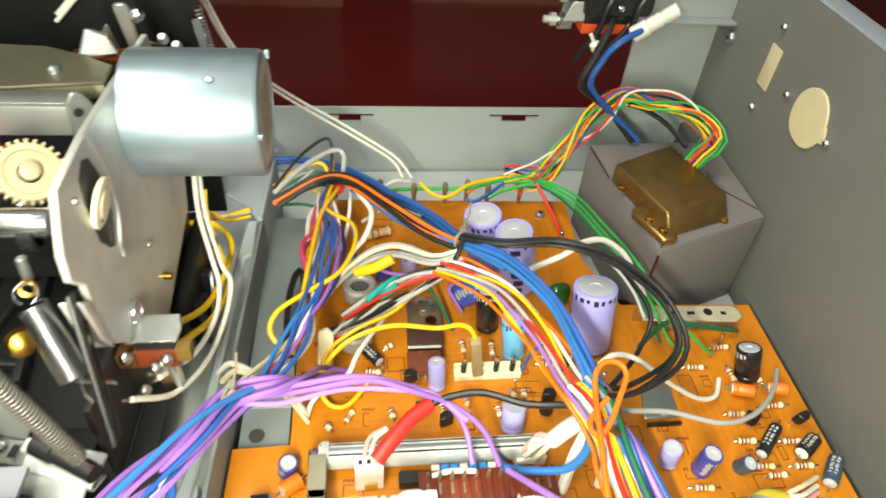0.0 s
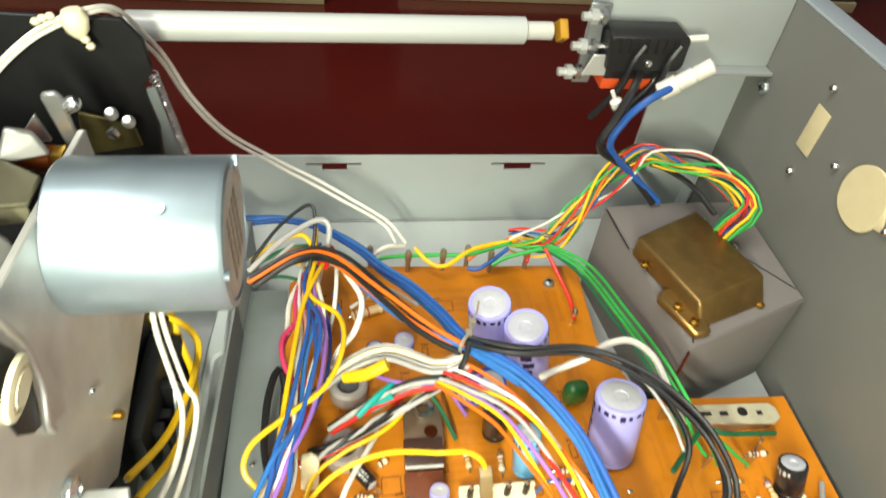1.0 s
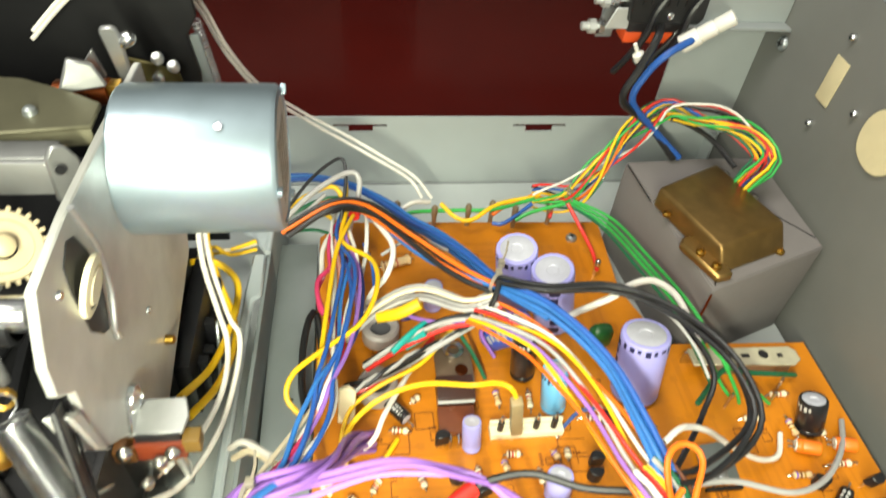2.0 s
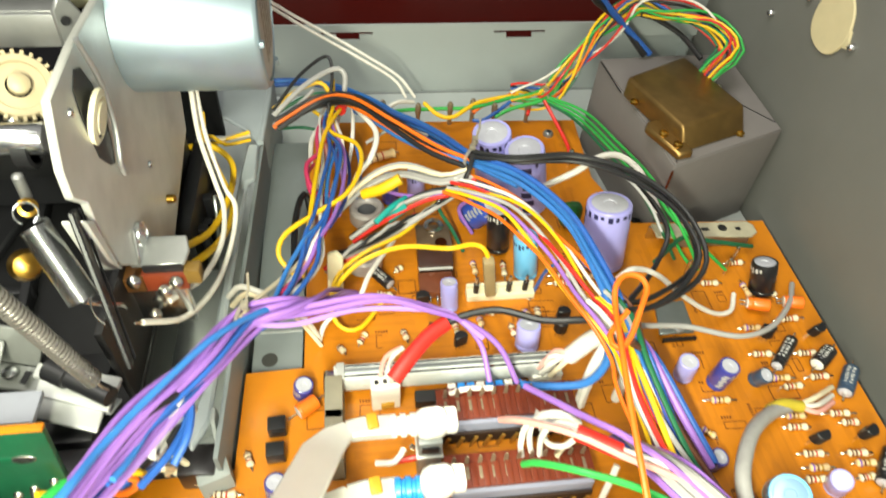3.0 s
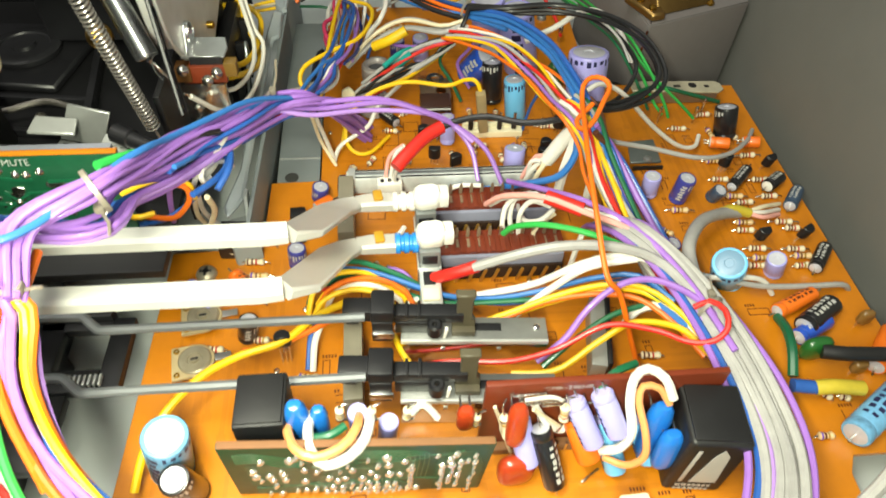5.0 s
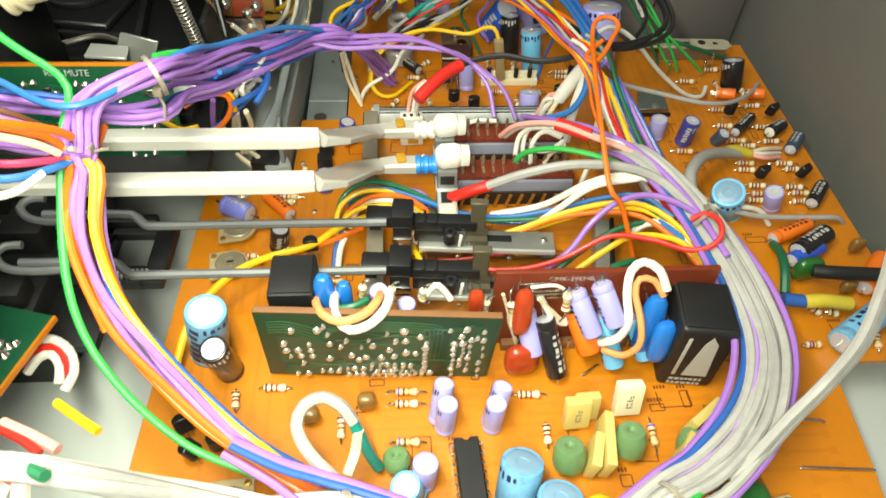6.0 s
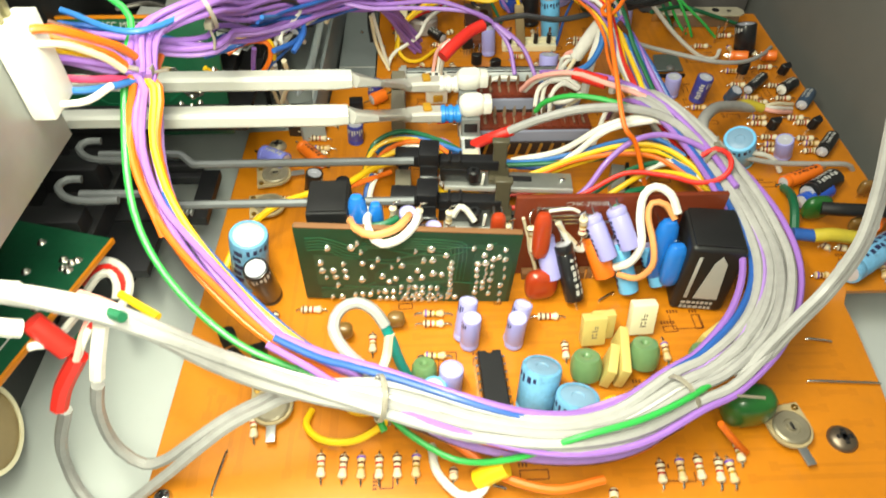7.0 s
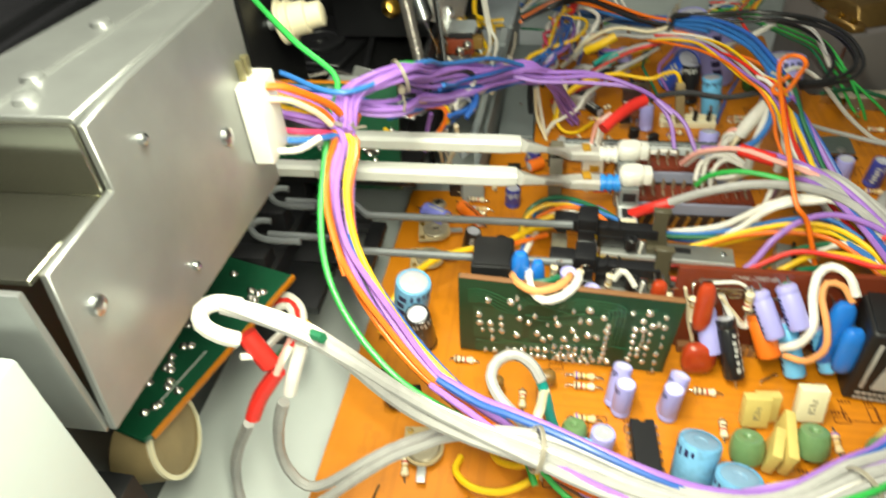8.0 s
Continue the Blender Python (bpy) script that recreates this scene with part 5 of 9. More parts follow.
def green_daughter():
    ob = thing("daughter_board", "upright dark green circuit board seen from its solder side", "circuit board", "", at(-15.3, 4.9, 0) @ pose(0, 0, 0, 0, 0, -2) @ pose(0, 0, 0, 6, 2.2, 0) @ at(15.3, -4.6, 0))
    w, h = 60.5, 33.6
    part("laminate", box(w, 1.6, h, 0.3, at(-15.5, 4.6, 0.1)), dark_mask, ob)
    part("top_edge", box(w - 0.6, 1.7, 0.4, 0.1, at(-15.5, 4.6, h + 0.05)), board_edge, ob, "brown cut edge")
    plane = mat("masked copper", "1B4A33", 0.48, vary=0.3, grain=420, bump=0.12, coat=0.04, dirt=0.15)
    run = mat("masked track", "6F8A78", 0.35, vary=0.25, coat=0.5)
    for outline in ([(-41.5, 7.5), (-30, 7.5), (-27, 10), (-27, 16), (-31, 22), (-41.5, 22)], [(-25, 9.5), (-6, 9.5), (-2, 12), (-2, 23), (-8, 23.5), (-14, 21), (-19, 19.5), (-25, 14)],
                    [(-41, 0.8), (-2.2, 0.8), (-2.2, 7), (-33, 7), (-41, 4)], [(2.4, 1.2), (13.6, 1.2), (13.6, 20), (11, 29), (3, 29), (2.4, 22)]):
        part("copper_area", prism(outline, 0.06, 0, m=at(0, 3.79, 0, 90, 0, 0)), plane, ob, "grey-green copper area under the mask")
    solder = mat("fresh solder", "E6E3D6", 0.22, 0.8, vary=0.2, grain=900, bump=0.2)
    rnd = random.Random(5)
    joint = shared(("joint",), lambda: lathe([(1.15, 0), (1.05, 0.35), (0.75, 0.75), (0.4, 0.95), (0, 1.0)], 14))
    spots = [(-37.4, 25.7), (-40.1, 18.9), (-39.4, 15.1), (-39.0, 11.7), (-36.5, 15.1), (-36.1, 12.0), (-35.9, 8.2), (-33.5, 18.5), (-33.3, 15.1), (-33.2, 12.0), (-38.2, 1.7), (-35.2, 1.7), (-29.4, 28.0), (-28.8, 24.2), (-28.1, 18.9), (-28.4, 10.9), (-25.3, 17.7), (-24.0, 21.1), (-22.7, 13.1), (-20.2, 17.7), (-18.5, 21.5), (-17.3, 18.5), (-18.8, 12.0), (-15.1, 12.0), (-14.0, 25.4), (-11.5, 13.1), (-11.3, 21.5), (-9.4, 26.5), (-8.6, 21.5), (-8.6, 15.1), (-5.1, 23.8), (-5.8, 14.6)]
    spots += [(-26.4 + k * 2.15, 5.2) for k in range(10)] + [(-24 + k * 2.1, 1.6) for k in range(9)] + [(-17.6 + k * 2.1, 8) for k in range(6)]
    spots += [(-3.6, 5 + k * 2.6) for k in range(7)]
    spots += [(4, 3 + k * 2.9) for k in range(7)] + [(8, 6 + k * 3.4) for k in range(6)] + [(11.2, 2 + k * 4.2) for k in range(6)]
    spots += [(6.0, 9 + k * 2.4) for k in range(6)] + [(-1.6 - 2.1 * k, 3.4) for k in range(8)] + [(-31 + 2.2 * k, 3.4) for k in range(3)]
    spots += [(2.0, 27.5), (6.4, 28.4), (10.6, 27.2), (5.2, 24.6), (9.2, 24.0), (-13, 16.4), (-21, 10.4), (-31, 26)]
    for x, z in spots:
        part("solder_joint", joint, solder, ob).matrix_basis = at(x + rnd.uniform(-0.2, 0.2), 3.8, z, 90, 0, rnd.uniform(0, 90)) @ Matrix.Diagonal((*[rnd.uniform(0.85, 1.15)] * 3, 1))
    for k in range(5):
        part("copper_track", tube(smooth_path([(-26 - k, 3.78, 30 - k * 1.1), (-14, 3.78, 30.6 - k * 1.1), (-1.6 - k, 3.78, 29.8 - k * 1.1), (0.4 - k * 1.1, 3.78, 26), (0.2 - k * 1.1, 3.78, 12)]), 0.2, 4), run, ob)
        part("copper_track", tube(smooth_path([(-43, 3.78, 24 + k * 1.3), (-38, 3.78, 24.4 + k * 1.3), (-33 + k * 0.6, 3.78, 21 + k * 1.3), (-29 + k * 0.6, 3.78, 21 + k)]), 0.2, 4), run, ob)
    for k in range(14):
        z0 = rnd.uniform(4, 28)
        x0 = rnd.uniform(-43, -5)
        part("copper_track", tube([(x0, 3.78, z0), (x0 + rnd.uniform(4, 12), 3.78, z0), (x0 + rnd.uniform(13, 17), 3.78, min(max(z0 + rnd.uniform(-5, 5), 2), 30))], 0.22, 4), run, ob)
    return ob


green_daughter()


def brown_daughter():
    ob = thing("daughter_board", "upright brown circuit board crowded with parts", "circuit board")
    part("laminate", box(60, 1.6, 32, 0.3, at(45.6, 14.6, 0.1)), brown_board, ob)
    part("foot", box(57, 2.5, 3, 0.3, at(48, 12.4, 0.1)), board_edge, ob)
    text = bpy.data.curves.new("lettering", "FONT")
    text.body, text.size, text.align_x = "CMK-29EHB", 0.0023, "CENTER"
    text.materials.append(mark_white)
    mark = new("lettering", text)
    mark.parent, mark.matrix_basis = ob, at(35.8, 13.7, 28.8, 90, 0, 0)
    for i, (x0, x1, z) in enumerate(((24, 40, 26.0), (25, 38, 24.6), (30, 44, 23.2), (22, 30, 29))):
        part("wire_link", tube([(x0, 13.6, z), (x0, 12.6, z), (x1, 12.6, z + 0.4), (x1, 13.6, z + 0.4)], 0.35, 6), tin, ob, "bare wire link")
    for k in range(15):
        part("edge_pin", shared(("epin",), lambda: box(0.7, 0.5, 4.5, 0.1)), tin, ob).matrix_basis = at(24 + k * 2.5, 11, 0.4)
    return ob


brown_daughter()


def slanted(name, a, b, dia, sleeve, label, stripe=None):
    film = mat("lilac film", "B4B0E6", 0.34, vary=0.15, coat=0.25) if sleeve is violet_sleeve else None
    return ecap(a, b, dia, sleeve, label, stripe, 200, top=film, base=film, group="capacitors on the brown board")


slanted("c", (24.4, 12, 19), (27.2, 5, 8), 6, violet_sleeve, "lilac capacitor leaning out of the brown board", mark_dark)
slanted("c", (37.0, 12, 26.5), (42.4, 5, 16.5), 5.6, violet_sleeve, "lilac capacitor leaning out of the brown board", mark_dark)
slanted("c", (43.2, 12, 29.5), (48.0, 5.5, 20), 5.8, violet_sleeve, "lilac capacitor with blue print on the brown board", mark_dark)
slanted("c", (38.4, 12, 19), (42.8, 5, 8.6), 6.6, orange_sleeve, "orange capacitor leaning out of the brown board")
slanted("c", (46.6, 12, 16), (51, 4, 2.5), 6, sky_sleeve, "small pale blue capacitor on the brown board", mark_dark)
slanted("c", (55.6, 12, 14), (60, 5, 4), 5.6, sky_sleeve, "pale blue capacitor on the brown board", mark_dark)
axial_cap((29.6, 9.4, 18), (34.0, 1, 2.8), 5.8, black_sleeve, "black axial capacitor hanging from the brown board", mark=mark_white)


def hanging_lump(x, y, z, w, d, h, material, label, lean=0, leads=True):
    ob = thing("dipped_capacitor", label, "capacitor", "dipped capacitors on the brown board", at(x, y, z) @ pose(0, 0, 0, lean, 0, 0))
    bm = bmesh.new()
    bmesh.ops.create_uvsphere(bm, u_segments=16, v_segments=12, radius=1)
    for v in bm.verts:
        k = 1 / (abs(v.co.x) ** 2.6 + abs(v.co.y) ** 2.4 + abs(v.co.z) ** 4.5) ** (1 / 2.9)
        v.co = Vector((v.co.x * k * w / 2 * K, v.co.y * k * d / 2 * K, v.co.z * k * h / 2 * K))
    part("body", bm, material, ob)
    for sx in (-1, 1) if leads else ():
        part("lead", tube([(sx * w * 0.25, 0, h * 0.3), (sx * w * 0.25, 4, h * 0.4), (sx * w * 0.25, 13.5 - y, h * 0.4)], 0.3, 6), tin, ob)
    return ob


hanging_lump(22.8, 8, 23, 5.2, 4, 15.5, red_dip, "brick red dipped capacitor on the brown board", -8)
hanging_lump(58.4, 7.4, 16.5, 6.8, 5, 22, blue_dip, "bright blue dipped capacitor on the brown board", -6)
hanging_lump(60.6, 2.6, 15.5, 6.2, 4.6, 15, blue_dip, "bright blue dipped capacitor on the brown board", -6)
resistor((19.0, 10, 29.5), (22.0, 8, 12), resist_white, ("brown", "gold"), 1.1, "long pale resistor standing by the brown board", 9, "axial resistors on the brown board")
resistor((34.9, 9, 19), (34.1, 10, 30.5), resist_white, ("brown", "red", "gold"), 1.15, "pale banded resistor standing by the brown board", 6.5, "axial resistors on the brown board")

relay_black = mat("matt black case", "141416", 0.5, vary=0.5, grain=90, bump=0.35, dirt=0.25)
cover = thing("relay", "black plastic relay with a grey printed side", "relay")
part("case", box(15.2, 16.6, 26.4, 1.6, at(70.8, 6.0, 0.2, 0, 0, -7), 3), relay_black, cover)
part("lid", box(13.4, 14.8, 0.8, 0.4, at(70.8, 6.0, 26.5, 0, 0, -7)), relay_black, cover)
part("printed_panel", prism([(-3.4, 0), (3.4, 0), (2.0, 15), (0, 18), (-1.4, 15)], 0.15, 0, m=at(70.8, 6.0, 0, 0, 0, -7) @ at(1.2, -8.36, 6, 90, 0, 0)), mat("grey print", "A8A6A2", 0.5), cover, "grey printed panel")
bars(0, 0, 0, 0, 9, 4, 2, 1, mat("grey print", "A8A6A2", 0.5), cover, at(70.8, 6.0, 0, 0, 0, -7) @ at(-0.6, -8.4, 3.0, 90, 0, 0))
part("printed_mark", box(1.0, 0.15, 17, 0.03, at(70.8, 6.0, 0, 0, 0, -7) @ at(-4.4, -8.34, 6.0)), mat("grey print", "A8A6A2", 0.5), cover)
relay2 = thing("relay", "plain black relay behind the green board", "relay")
part("case", box(11.4, 13.6, 35, 1.0, at(-36.0, 12.6, 0.2)), relay_black, relay2)
part("lid", box(10.0, 12.0, 0.6, 0.2, at(-36.0, 12.6, 35.1)), relay_black, relay2)
hanging_lump(-28.0, 9.0, 28.4, 5.4, 4.6, 20, blue_dip, "blue dipped capacitor over the green board", 0, False)
hanging_lump(-23.2, 9.2, 27.0, 4.2, 3.8, 17, blue_dip, "blue dipped capacitor over the green board", 0, False)
hanging_lump(10.4, 9.6, 25.6, 4.4, 3.6, 9, red_dip, "small brick red dipped capacitor behind the green board")
slanted("c", (-14.4, 10.6, 20), (-14.6, 9.6, 32), 4.8, violet_sleeve, "lilac capacitor with a blue print behind the green board", mark_dark)
slanted("c", (-8.2, 10.6, 16), (-7.6, 9.8, 26), 4.8, violet_sleeve, "pale lilac capacitor behind the green board")
for xx, z0 in ((-18.8, 26.5), (-11.6, 25.5), (-3.5, 24.5), (13.0, 19)):
    resistor((xx, 10.4, z0), (xx + 0.3, 9.4, z0 + 9), resist_white, ("brown", "gold"), 0.95, "pale resistor standing behind the green board", 5.5, "axial resistors behind the green board")

pin_metal = mat("tarnished pin", "9A8A74", 0.38, 0.6, vary=0.3, grain=700, dirt=0.4)
brass_pin = mat("brass pin", "C39A4A", 0.32, 0.75, vary=0.2, grain=700)

# ---- push switch banks with brown wafers ----
def switch_bank(y0, y1, top, label, x0=11, x1=51):
    ob = thing("push_switch", label, "switch", "push switches")
    yc, d = (y0 + y1) / 2, y1 - y0
    part("body", box(x1 - x0, d, top - 1.4, 0.3, at((x0 + x1) / 2, yc, 0.2)), switch_grey, ob)
    part("wafer", box(x1 - x0 + 1, d - 1.5, 1.2, 0.2, at((x0 + x1) / 2, yc + 0.4, top - 1.2)), brown_board, ob, "brown phenolic wafer")
    n = 11
    for k in range(n):
        part("pin", shared(("swpin",), lambda: prism([(-0.6, 0), (0.6, 0), (0.6, 3.2), (0.25, 4.6), (-0.25, 4.6), (-0.6, 3.2)], 0.35, 0.05, m=pose(0, 0, 0, 90, 0, 0))), pin_metal, ob).matrix_basis = at(x0 + 2 + k * (x1 - x0 - 4) / (n - 1), yc + d * 0.22, top)
    for k in range(n):
        part("fork", shared(("swfork",), lambda: box(0.9, 3.4, 0.5, 0.1)), pin_metal, ob).matrix_basis = at(x0 + 2 + k * (x1 - x0 - 4) / (n - 1), yc - d * 0.05, top)
        part("rib", shared(("swrib", d), lambda: box(1.7, d * 0.62, 0.7, 0.2)), brown_board, ob).matrix_basis = at(x0 + 3.9 + k * (x1 - x0 - 4) / n, yc - d * 0.1, top - 0.1)
    part("pin_slot", box(x1 - x0, 0.8, 5.6, 0.1, at((x0 + x1) / 2, y0 - 0.6, 0.2)), mat("dark slot resin", "2A1A10", 0.6), ob, "dark slotted strip")
    for k in range(10):
        part("lower_pin", shared(("lowpin",), lambda: box(1.1, 0.5, 6.0, 0.1, pose(0, 0, 0, 0, 14, 0))), brass_pin, ob).matrix_basis = at(x0 + 1 + k * (x1 - x0 - 4) / 9, y0 - 2.2, 0.2)
    return ob


switch_bank(93, 104.5, 11, "grey push switch with a brown wafer and tinned pins")
switch_bank(73, 84, 11, "grey push switch with a brown wafer and tinned pins")
rail = thing("switch_rail", "dull aluminium rail along the switch bank", "rail")
part("rail", box(68, 5, 7, 0.4, at(15, 112.5, 4)), mat("scuffed zinc", "CDD0CE", 0.5, 0.1, vary=0.3, grain=420, bump=0.2, dirt=0.5), rail)
part("groove", box(67, 0.5, 0.4, 0.1, at(15, 110.8, 10.9)), black_steel, rail, "dark groove")
part("groove", box(67, 0.4, 0.4, 0.1, at(15, 114.2, 10.9)), black_steel, rail, "dark groove")
part("groove", box(66, 1.2, 0.5, 0.1, at(15, 112.5, 11.0)), steel, rail)
for xx in (-17,):
    part("clip", box(2.4, 5.6, 2.4, 0.3, at(xx, 112.5, 9.5)), tinned, rail, "bright clip")
for xx, yy, sy in ((-19, 104, 14), (-19, 92, 16), (-16.8, 37.4, 27)):
    tagged(part("switch_post", box(5.2, sy, 12, 0.4, at(xx, yy, 0.1)), mat("tan plastic", "827C6C", 0.5, vary=0.4, grain=160, dirt=0.4)), "tan plastic end block of the switch bank", "block", "switch end blocks")
side_strip = thing("steel_strip", "dull steel strip standing behind the upright boards", "strip")
part("strip", box(4.6, 25, 7.5, 0.4, at(55.6, 44.5, 0.1, 0, 0, -12)), worn_grey, side_strip)
part("fold", box(1.2, 25, 9, 0.3, at(58.4, 43.9, 0.1, 0, 0, -12)), black_steel, side_strip, "dark folded edge")
end_box = thing("terminal_block", "black plastic terminal with a bright clip at the rail's end", "terminal")
part("body", box(5.6, 6.4, 8.4, 0.6, at(-19.4, 111.8, 0.1)), black_plastic, end_box)
part("clip", box(4.4, 4.6, 0.9, 0.3, at(-19.4, 112.2, 8.4, 6, 0, 0)), bright_steel, end_box, "bright clip")
multi = thing("pin_header", "row of white and blue header pins behind the switches", "connector")
part("housing", box(42, 4, 4, 0.3, at(26, 106.4, 0.2)), black_plastic, multi)
for k in range(8):
    part("pin", shared(("hpin", k % 3), lambda: box(2.4, 2.4, 4.6, 0.2)), (white_plastic, blue_plastic, blue_plastic)[k % 3], multi).matrix_basis = at(16 + k * 2.9, 106.4, 3.6)


worn_plate = mat("scuffed switch plate", "A4A6A2", 0.36, 0.75, vary=0.35, grain=220, bump=0.08, dirt=0.25)
polished = mat("polished plate", "CFCFCB", 0.16, 1.0, vary=0.12, grain=260)


def slide_switch(x, y, label):
    ob = thing("slide_switch", label, "switch", "slide switches", at(x, y, 0, 0, 0, -3.8))
    part("plate", box(41.8, 7.8, 0.8, 0.2, at(20.9, 3.9, 12.2)), worn_plate, ob, "scuffed grey steel top plate")
    # Lip set paler than the plate to hold the highlight along its front edge.
    part("lip", box(41.8, 0.9, 1.7, 0.3, at(20.9, -0.1, 11.4)), tinned, ob, "rolled front lip, paler to carry the edge highlight")
    part("skirt", box(41.8, 0.7, 11.0, 0.2, at(20.9, 0.2, 0.3)), polished, ob, "polished front flange")
    part("rear_skirt", box(41.8, 0.7, 11.6, 0.2, at(20.9, 7.5, 0.3)), worn_plate, ob)
    part("body", box(40.8, 6.4, 11.6, 0.3, at(20.9, 3.9, 0.3)), black_plastic, ob)
    part("window", box(8.0, 2.6, 0.3, 0.05, at(24.6, 4.4, 12.9)), black_plastic, ob, "dark slider slot")
    part("rivet", lathe([(1.1, 0), (1.0, 0.5), (0.5, 0.8), (0, 0.8)], 12, m=at(38.8, 4.3, 13.0)), bright_steel, ob)
    for k in (0, 1):
        part("crimp", box(1.2, 0.4, 1.0, 0.1, at(12 + 16 * k, -0.3, 8.6)), worn_plate, ob)
    part("slider_tip", box(11, 5.4, 4.4, 0.7, at(-10.4, 4.6, 18.8)), black_plastic, ob, "black plastic slider")
    part("slider_notch", box(3.4, 6.0, 1.2, 0.3, at(-13.2, 4.6, 18.0)), black_plastic, ob)
    part("slider_head", box(6.4, 8.2, 5.2, 0.8, at(-5.0, 4.2, 20.2)), black_plastic, ob)
    part("head_skirt", box(5.6, 1.2, 8.6, 0.3, at(-5.0, 0.4, 12.6)), black_plastic, ob)
    part("clip", box(6.2, 0.9, 2.6, 0.3, at(-4.8, -0.4, 14.4)), bright_steel, ob, "bright metal clip")
    part("slider_bar", box(20, 4.2, 3.6, 0.5, at(7.4, 4.6, 17.6)), black_plastic, ob)
    part("slider_foot", box(12, 3.2, 5.0, 0.4, at(4.5, 3.8, 13.0)), black_plastic, ob)
    for k in (0, 1):
        part("slider_rib", box(0.8, 5.0, 1.0, 0.2, at(1.6 + 3.4 * k, 4.6, 21.0)), black_plastic, ob)
    part("slider_knob", lathe([(2.1, 0), (2.1, 3.6), (1.6, 4.2), (0.8, 4.2), (0.7, 2.4)], 16, m=at(9.4, 1.2, 15.0)), black_plastic, ob)
    part("catch", box(0.9, 1.0, 4.6, 0.2, at(12.2, 0.6, 13.4, 0, 6, 0)), white_plastic, ob, "small white catch")
    part("yoke", prism([(-3.3, 0), (3.3, 0), (3.3, 4.0), (2.2, 5.0), (2.2, 14.2), (2.7, 14.6), (2.7, 15.8), (-2.7, 15.8), (-2.7, 14.6), (-2.2, 14.2), (-2.2, 5.0), (-3.3, 4.0)], 2.6, 0.3, m=at(17.6, 5.8, 13.0, 90, 0, 0)), olive_plastic, ob, "olive plastic yoke")
    part("yoke_base", box(6.6, 4.6, 2.2, 0.3, at(17.6, 3.4, 13.0)), olive_plastic, ob)
    return ob


slide_switch(-3.4, 41.0, "grey steel slide switch with a black slider and olive yoke")
slide_switch(-4.4, 22.4, "grey steel slide switch with a black slider and olive yoke")


def actuator(y, z, ty, tz, collar, label):
    """A milky plastic push rod whose cranked end meets the switch lever."""
    ob = thing("push_rod", label, "push rod", "push rods")
    line = [(-152, y, z), (-93, y, z), (-92.5, y, z), (-36, y, z), (-31, y + 0.6, z - 0.2), (-27.5, y + 4, z - 3), (-21, ty - 9, tz + 5.5), (-18, ty - 4, tz + 1.6), (-15, ty - 1.6, tz + 0.2), (-11, ty - 1, tz), (-3.2, ty - 1, tz)]
    part("rod", sweep(line[:5], [(4.8, 4.2), (4.8, 4.2), (5.6, 4.8), (5.6, 4.8), (5.4, 4.0)]), milk_plastic, ob)
    part("blade", sweep(line[4:9], [(6.4, 3.6), (10.6, 2.0), (10.6, 1.8), (8.0, 2.2), (5.2, 3.6)]), thin_milk, ob, "thin translucent cranked blade")
    part("tube", sweep(line[8:], [(5.2, 3.6), (5.8, 4.2), (5.8, 4.4)]), thin_milk, ob, "translucent end tube")
    part("glue_patch", box(3.0, 4.4, 1.6, 0.6, at(-8.2, ty - 0.4, tz + 1.5, 0, 0, 8)), amber_plastic, ob, "amber glue patch")
    part("collar", lathe([(2.6, 0), (3.2, 0.3), (3.2, 1.6), (2.6, 1.9), (2.6, 2.6), (3.2, 2.9), (3.2, 4.2), (2.6, 4.5), (2.6, 5.2), (3.2, 5.5), (3.2, 7), (2.4, 7.4)], 18, m=at(-3.6, ty - 1, tz, 0, 90, 0)), collar, ob, "ribbed collar")
    return ob


actuator(53.0, 45.5, 90, 20, white_plastic, "milky plastic push rod with a ribbed white collar")
actuator(35.0, 45.5, 73, 19, blue_plastic, "milky plastic push rod with a ribbed blue collar")
for yy, zz in ((87.5, 20), (71.5, 20)):
    lev = thing("switch_lever", "chunky white plastic lever of the push switch", "lever", "switch levers")
    part("head", prism([(-4.6, -2.2), (-2.6, -3.8), (3.0, -3.6), (4.6, -1.6), (4.4, 2.4), (2.4, 3.8), (-2.6, 3.8), (-4.6, 2.0)], 6.0, 1.0, m=at(7.4, yy, zz, 0, 0, 4)), white_plastic, lev)
    part("nose", box(4, 6, 5, 1.0, at(12.2, yy + 0.4, zz + 0.4)), white_plastic, lev)
    part("stem", box(6.5, 6, zz - 0.4, 0.5, at(6.8, yy - 1.5, 0.3)), mat("grey zinc", "8E9292", 0.4, 0.5, vary=0.25, grain=400, dirt=0.3), lev, "dull zinc stem")
    part("slot", box(4.6, 0.5, 3.4, 0.15, at(6.8, yy - 4.6, zz - 5.2)), black_plastic, lev, "black slot")
    part("collar_plate", box(7.4, 7.0, 1.2, 0.3, at(6.8, yy - 1.5, zz - 8.4)), tinned, lev, "bright stop plate")
claw = thing("switch_claw", "bright steel fork below the switch levers", "fork")
part("fork", box(6.5, 16, 5, 0.8, at(6.6, 61, 7.5)), tinned, claw)
part("slot", box(3.6, 5, 0.4, 0.1, at(6.4, 63, 12.4)), black_plastic, claw, "dark slot")
part("cap", box(5.2, 4.6, 1.0, 0.4, at(6.4, 56.6, 12.4)), cream_plastic, claw, "cream cap")
part("foot", box(6, 6, 8, 0.6, at(6.4, 55, 0.2)), cream_plastic, claw, "cream foot")
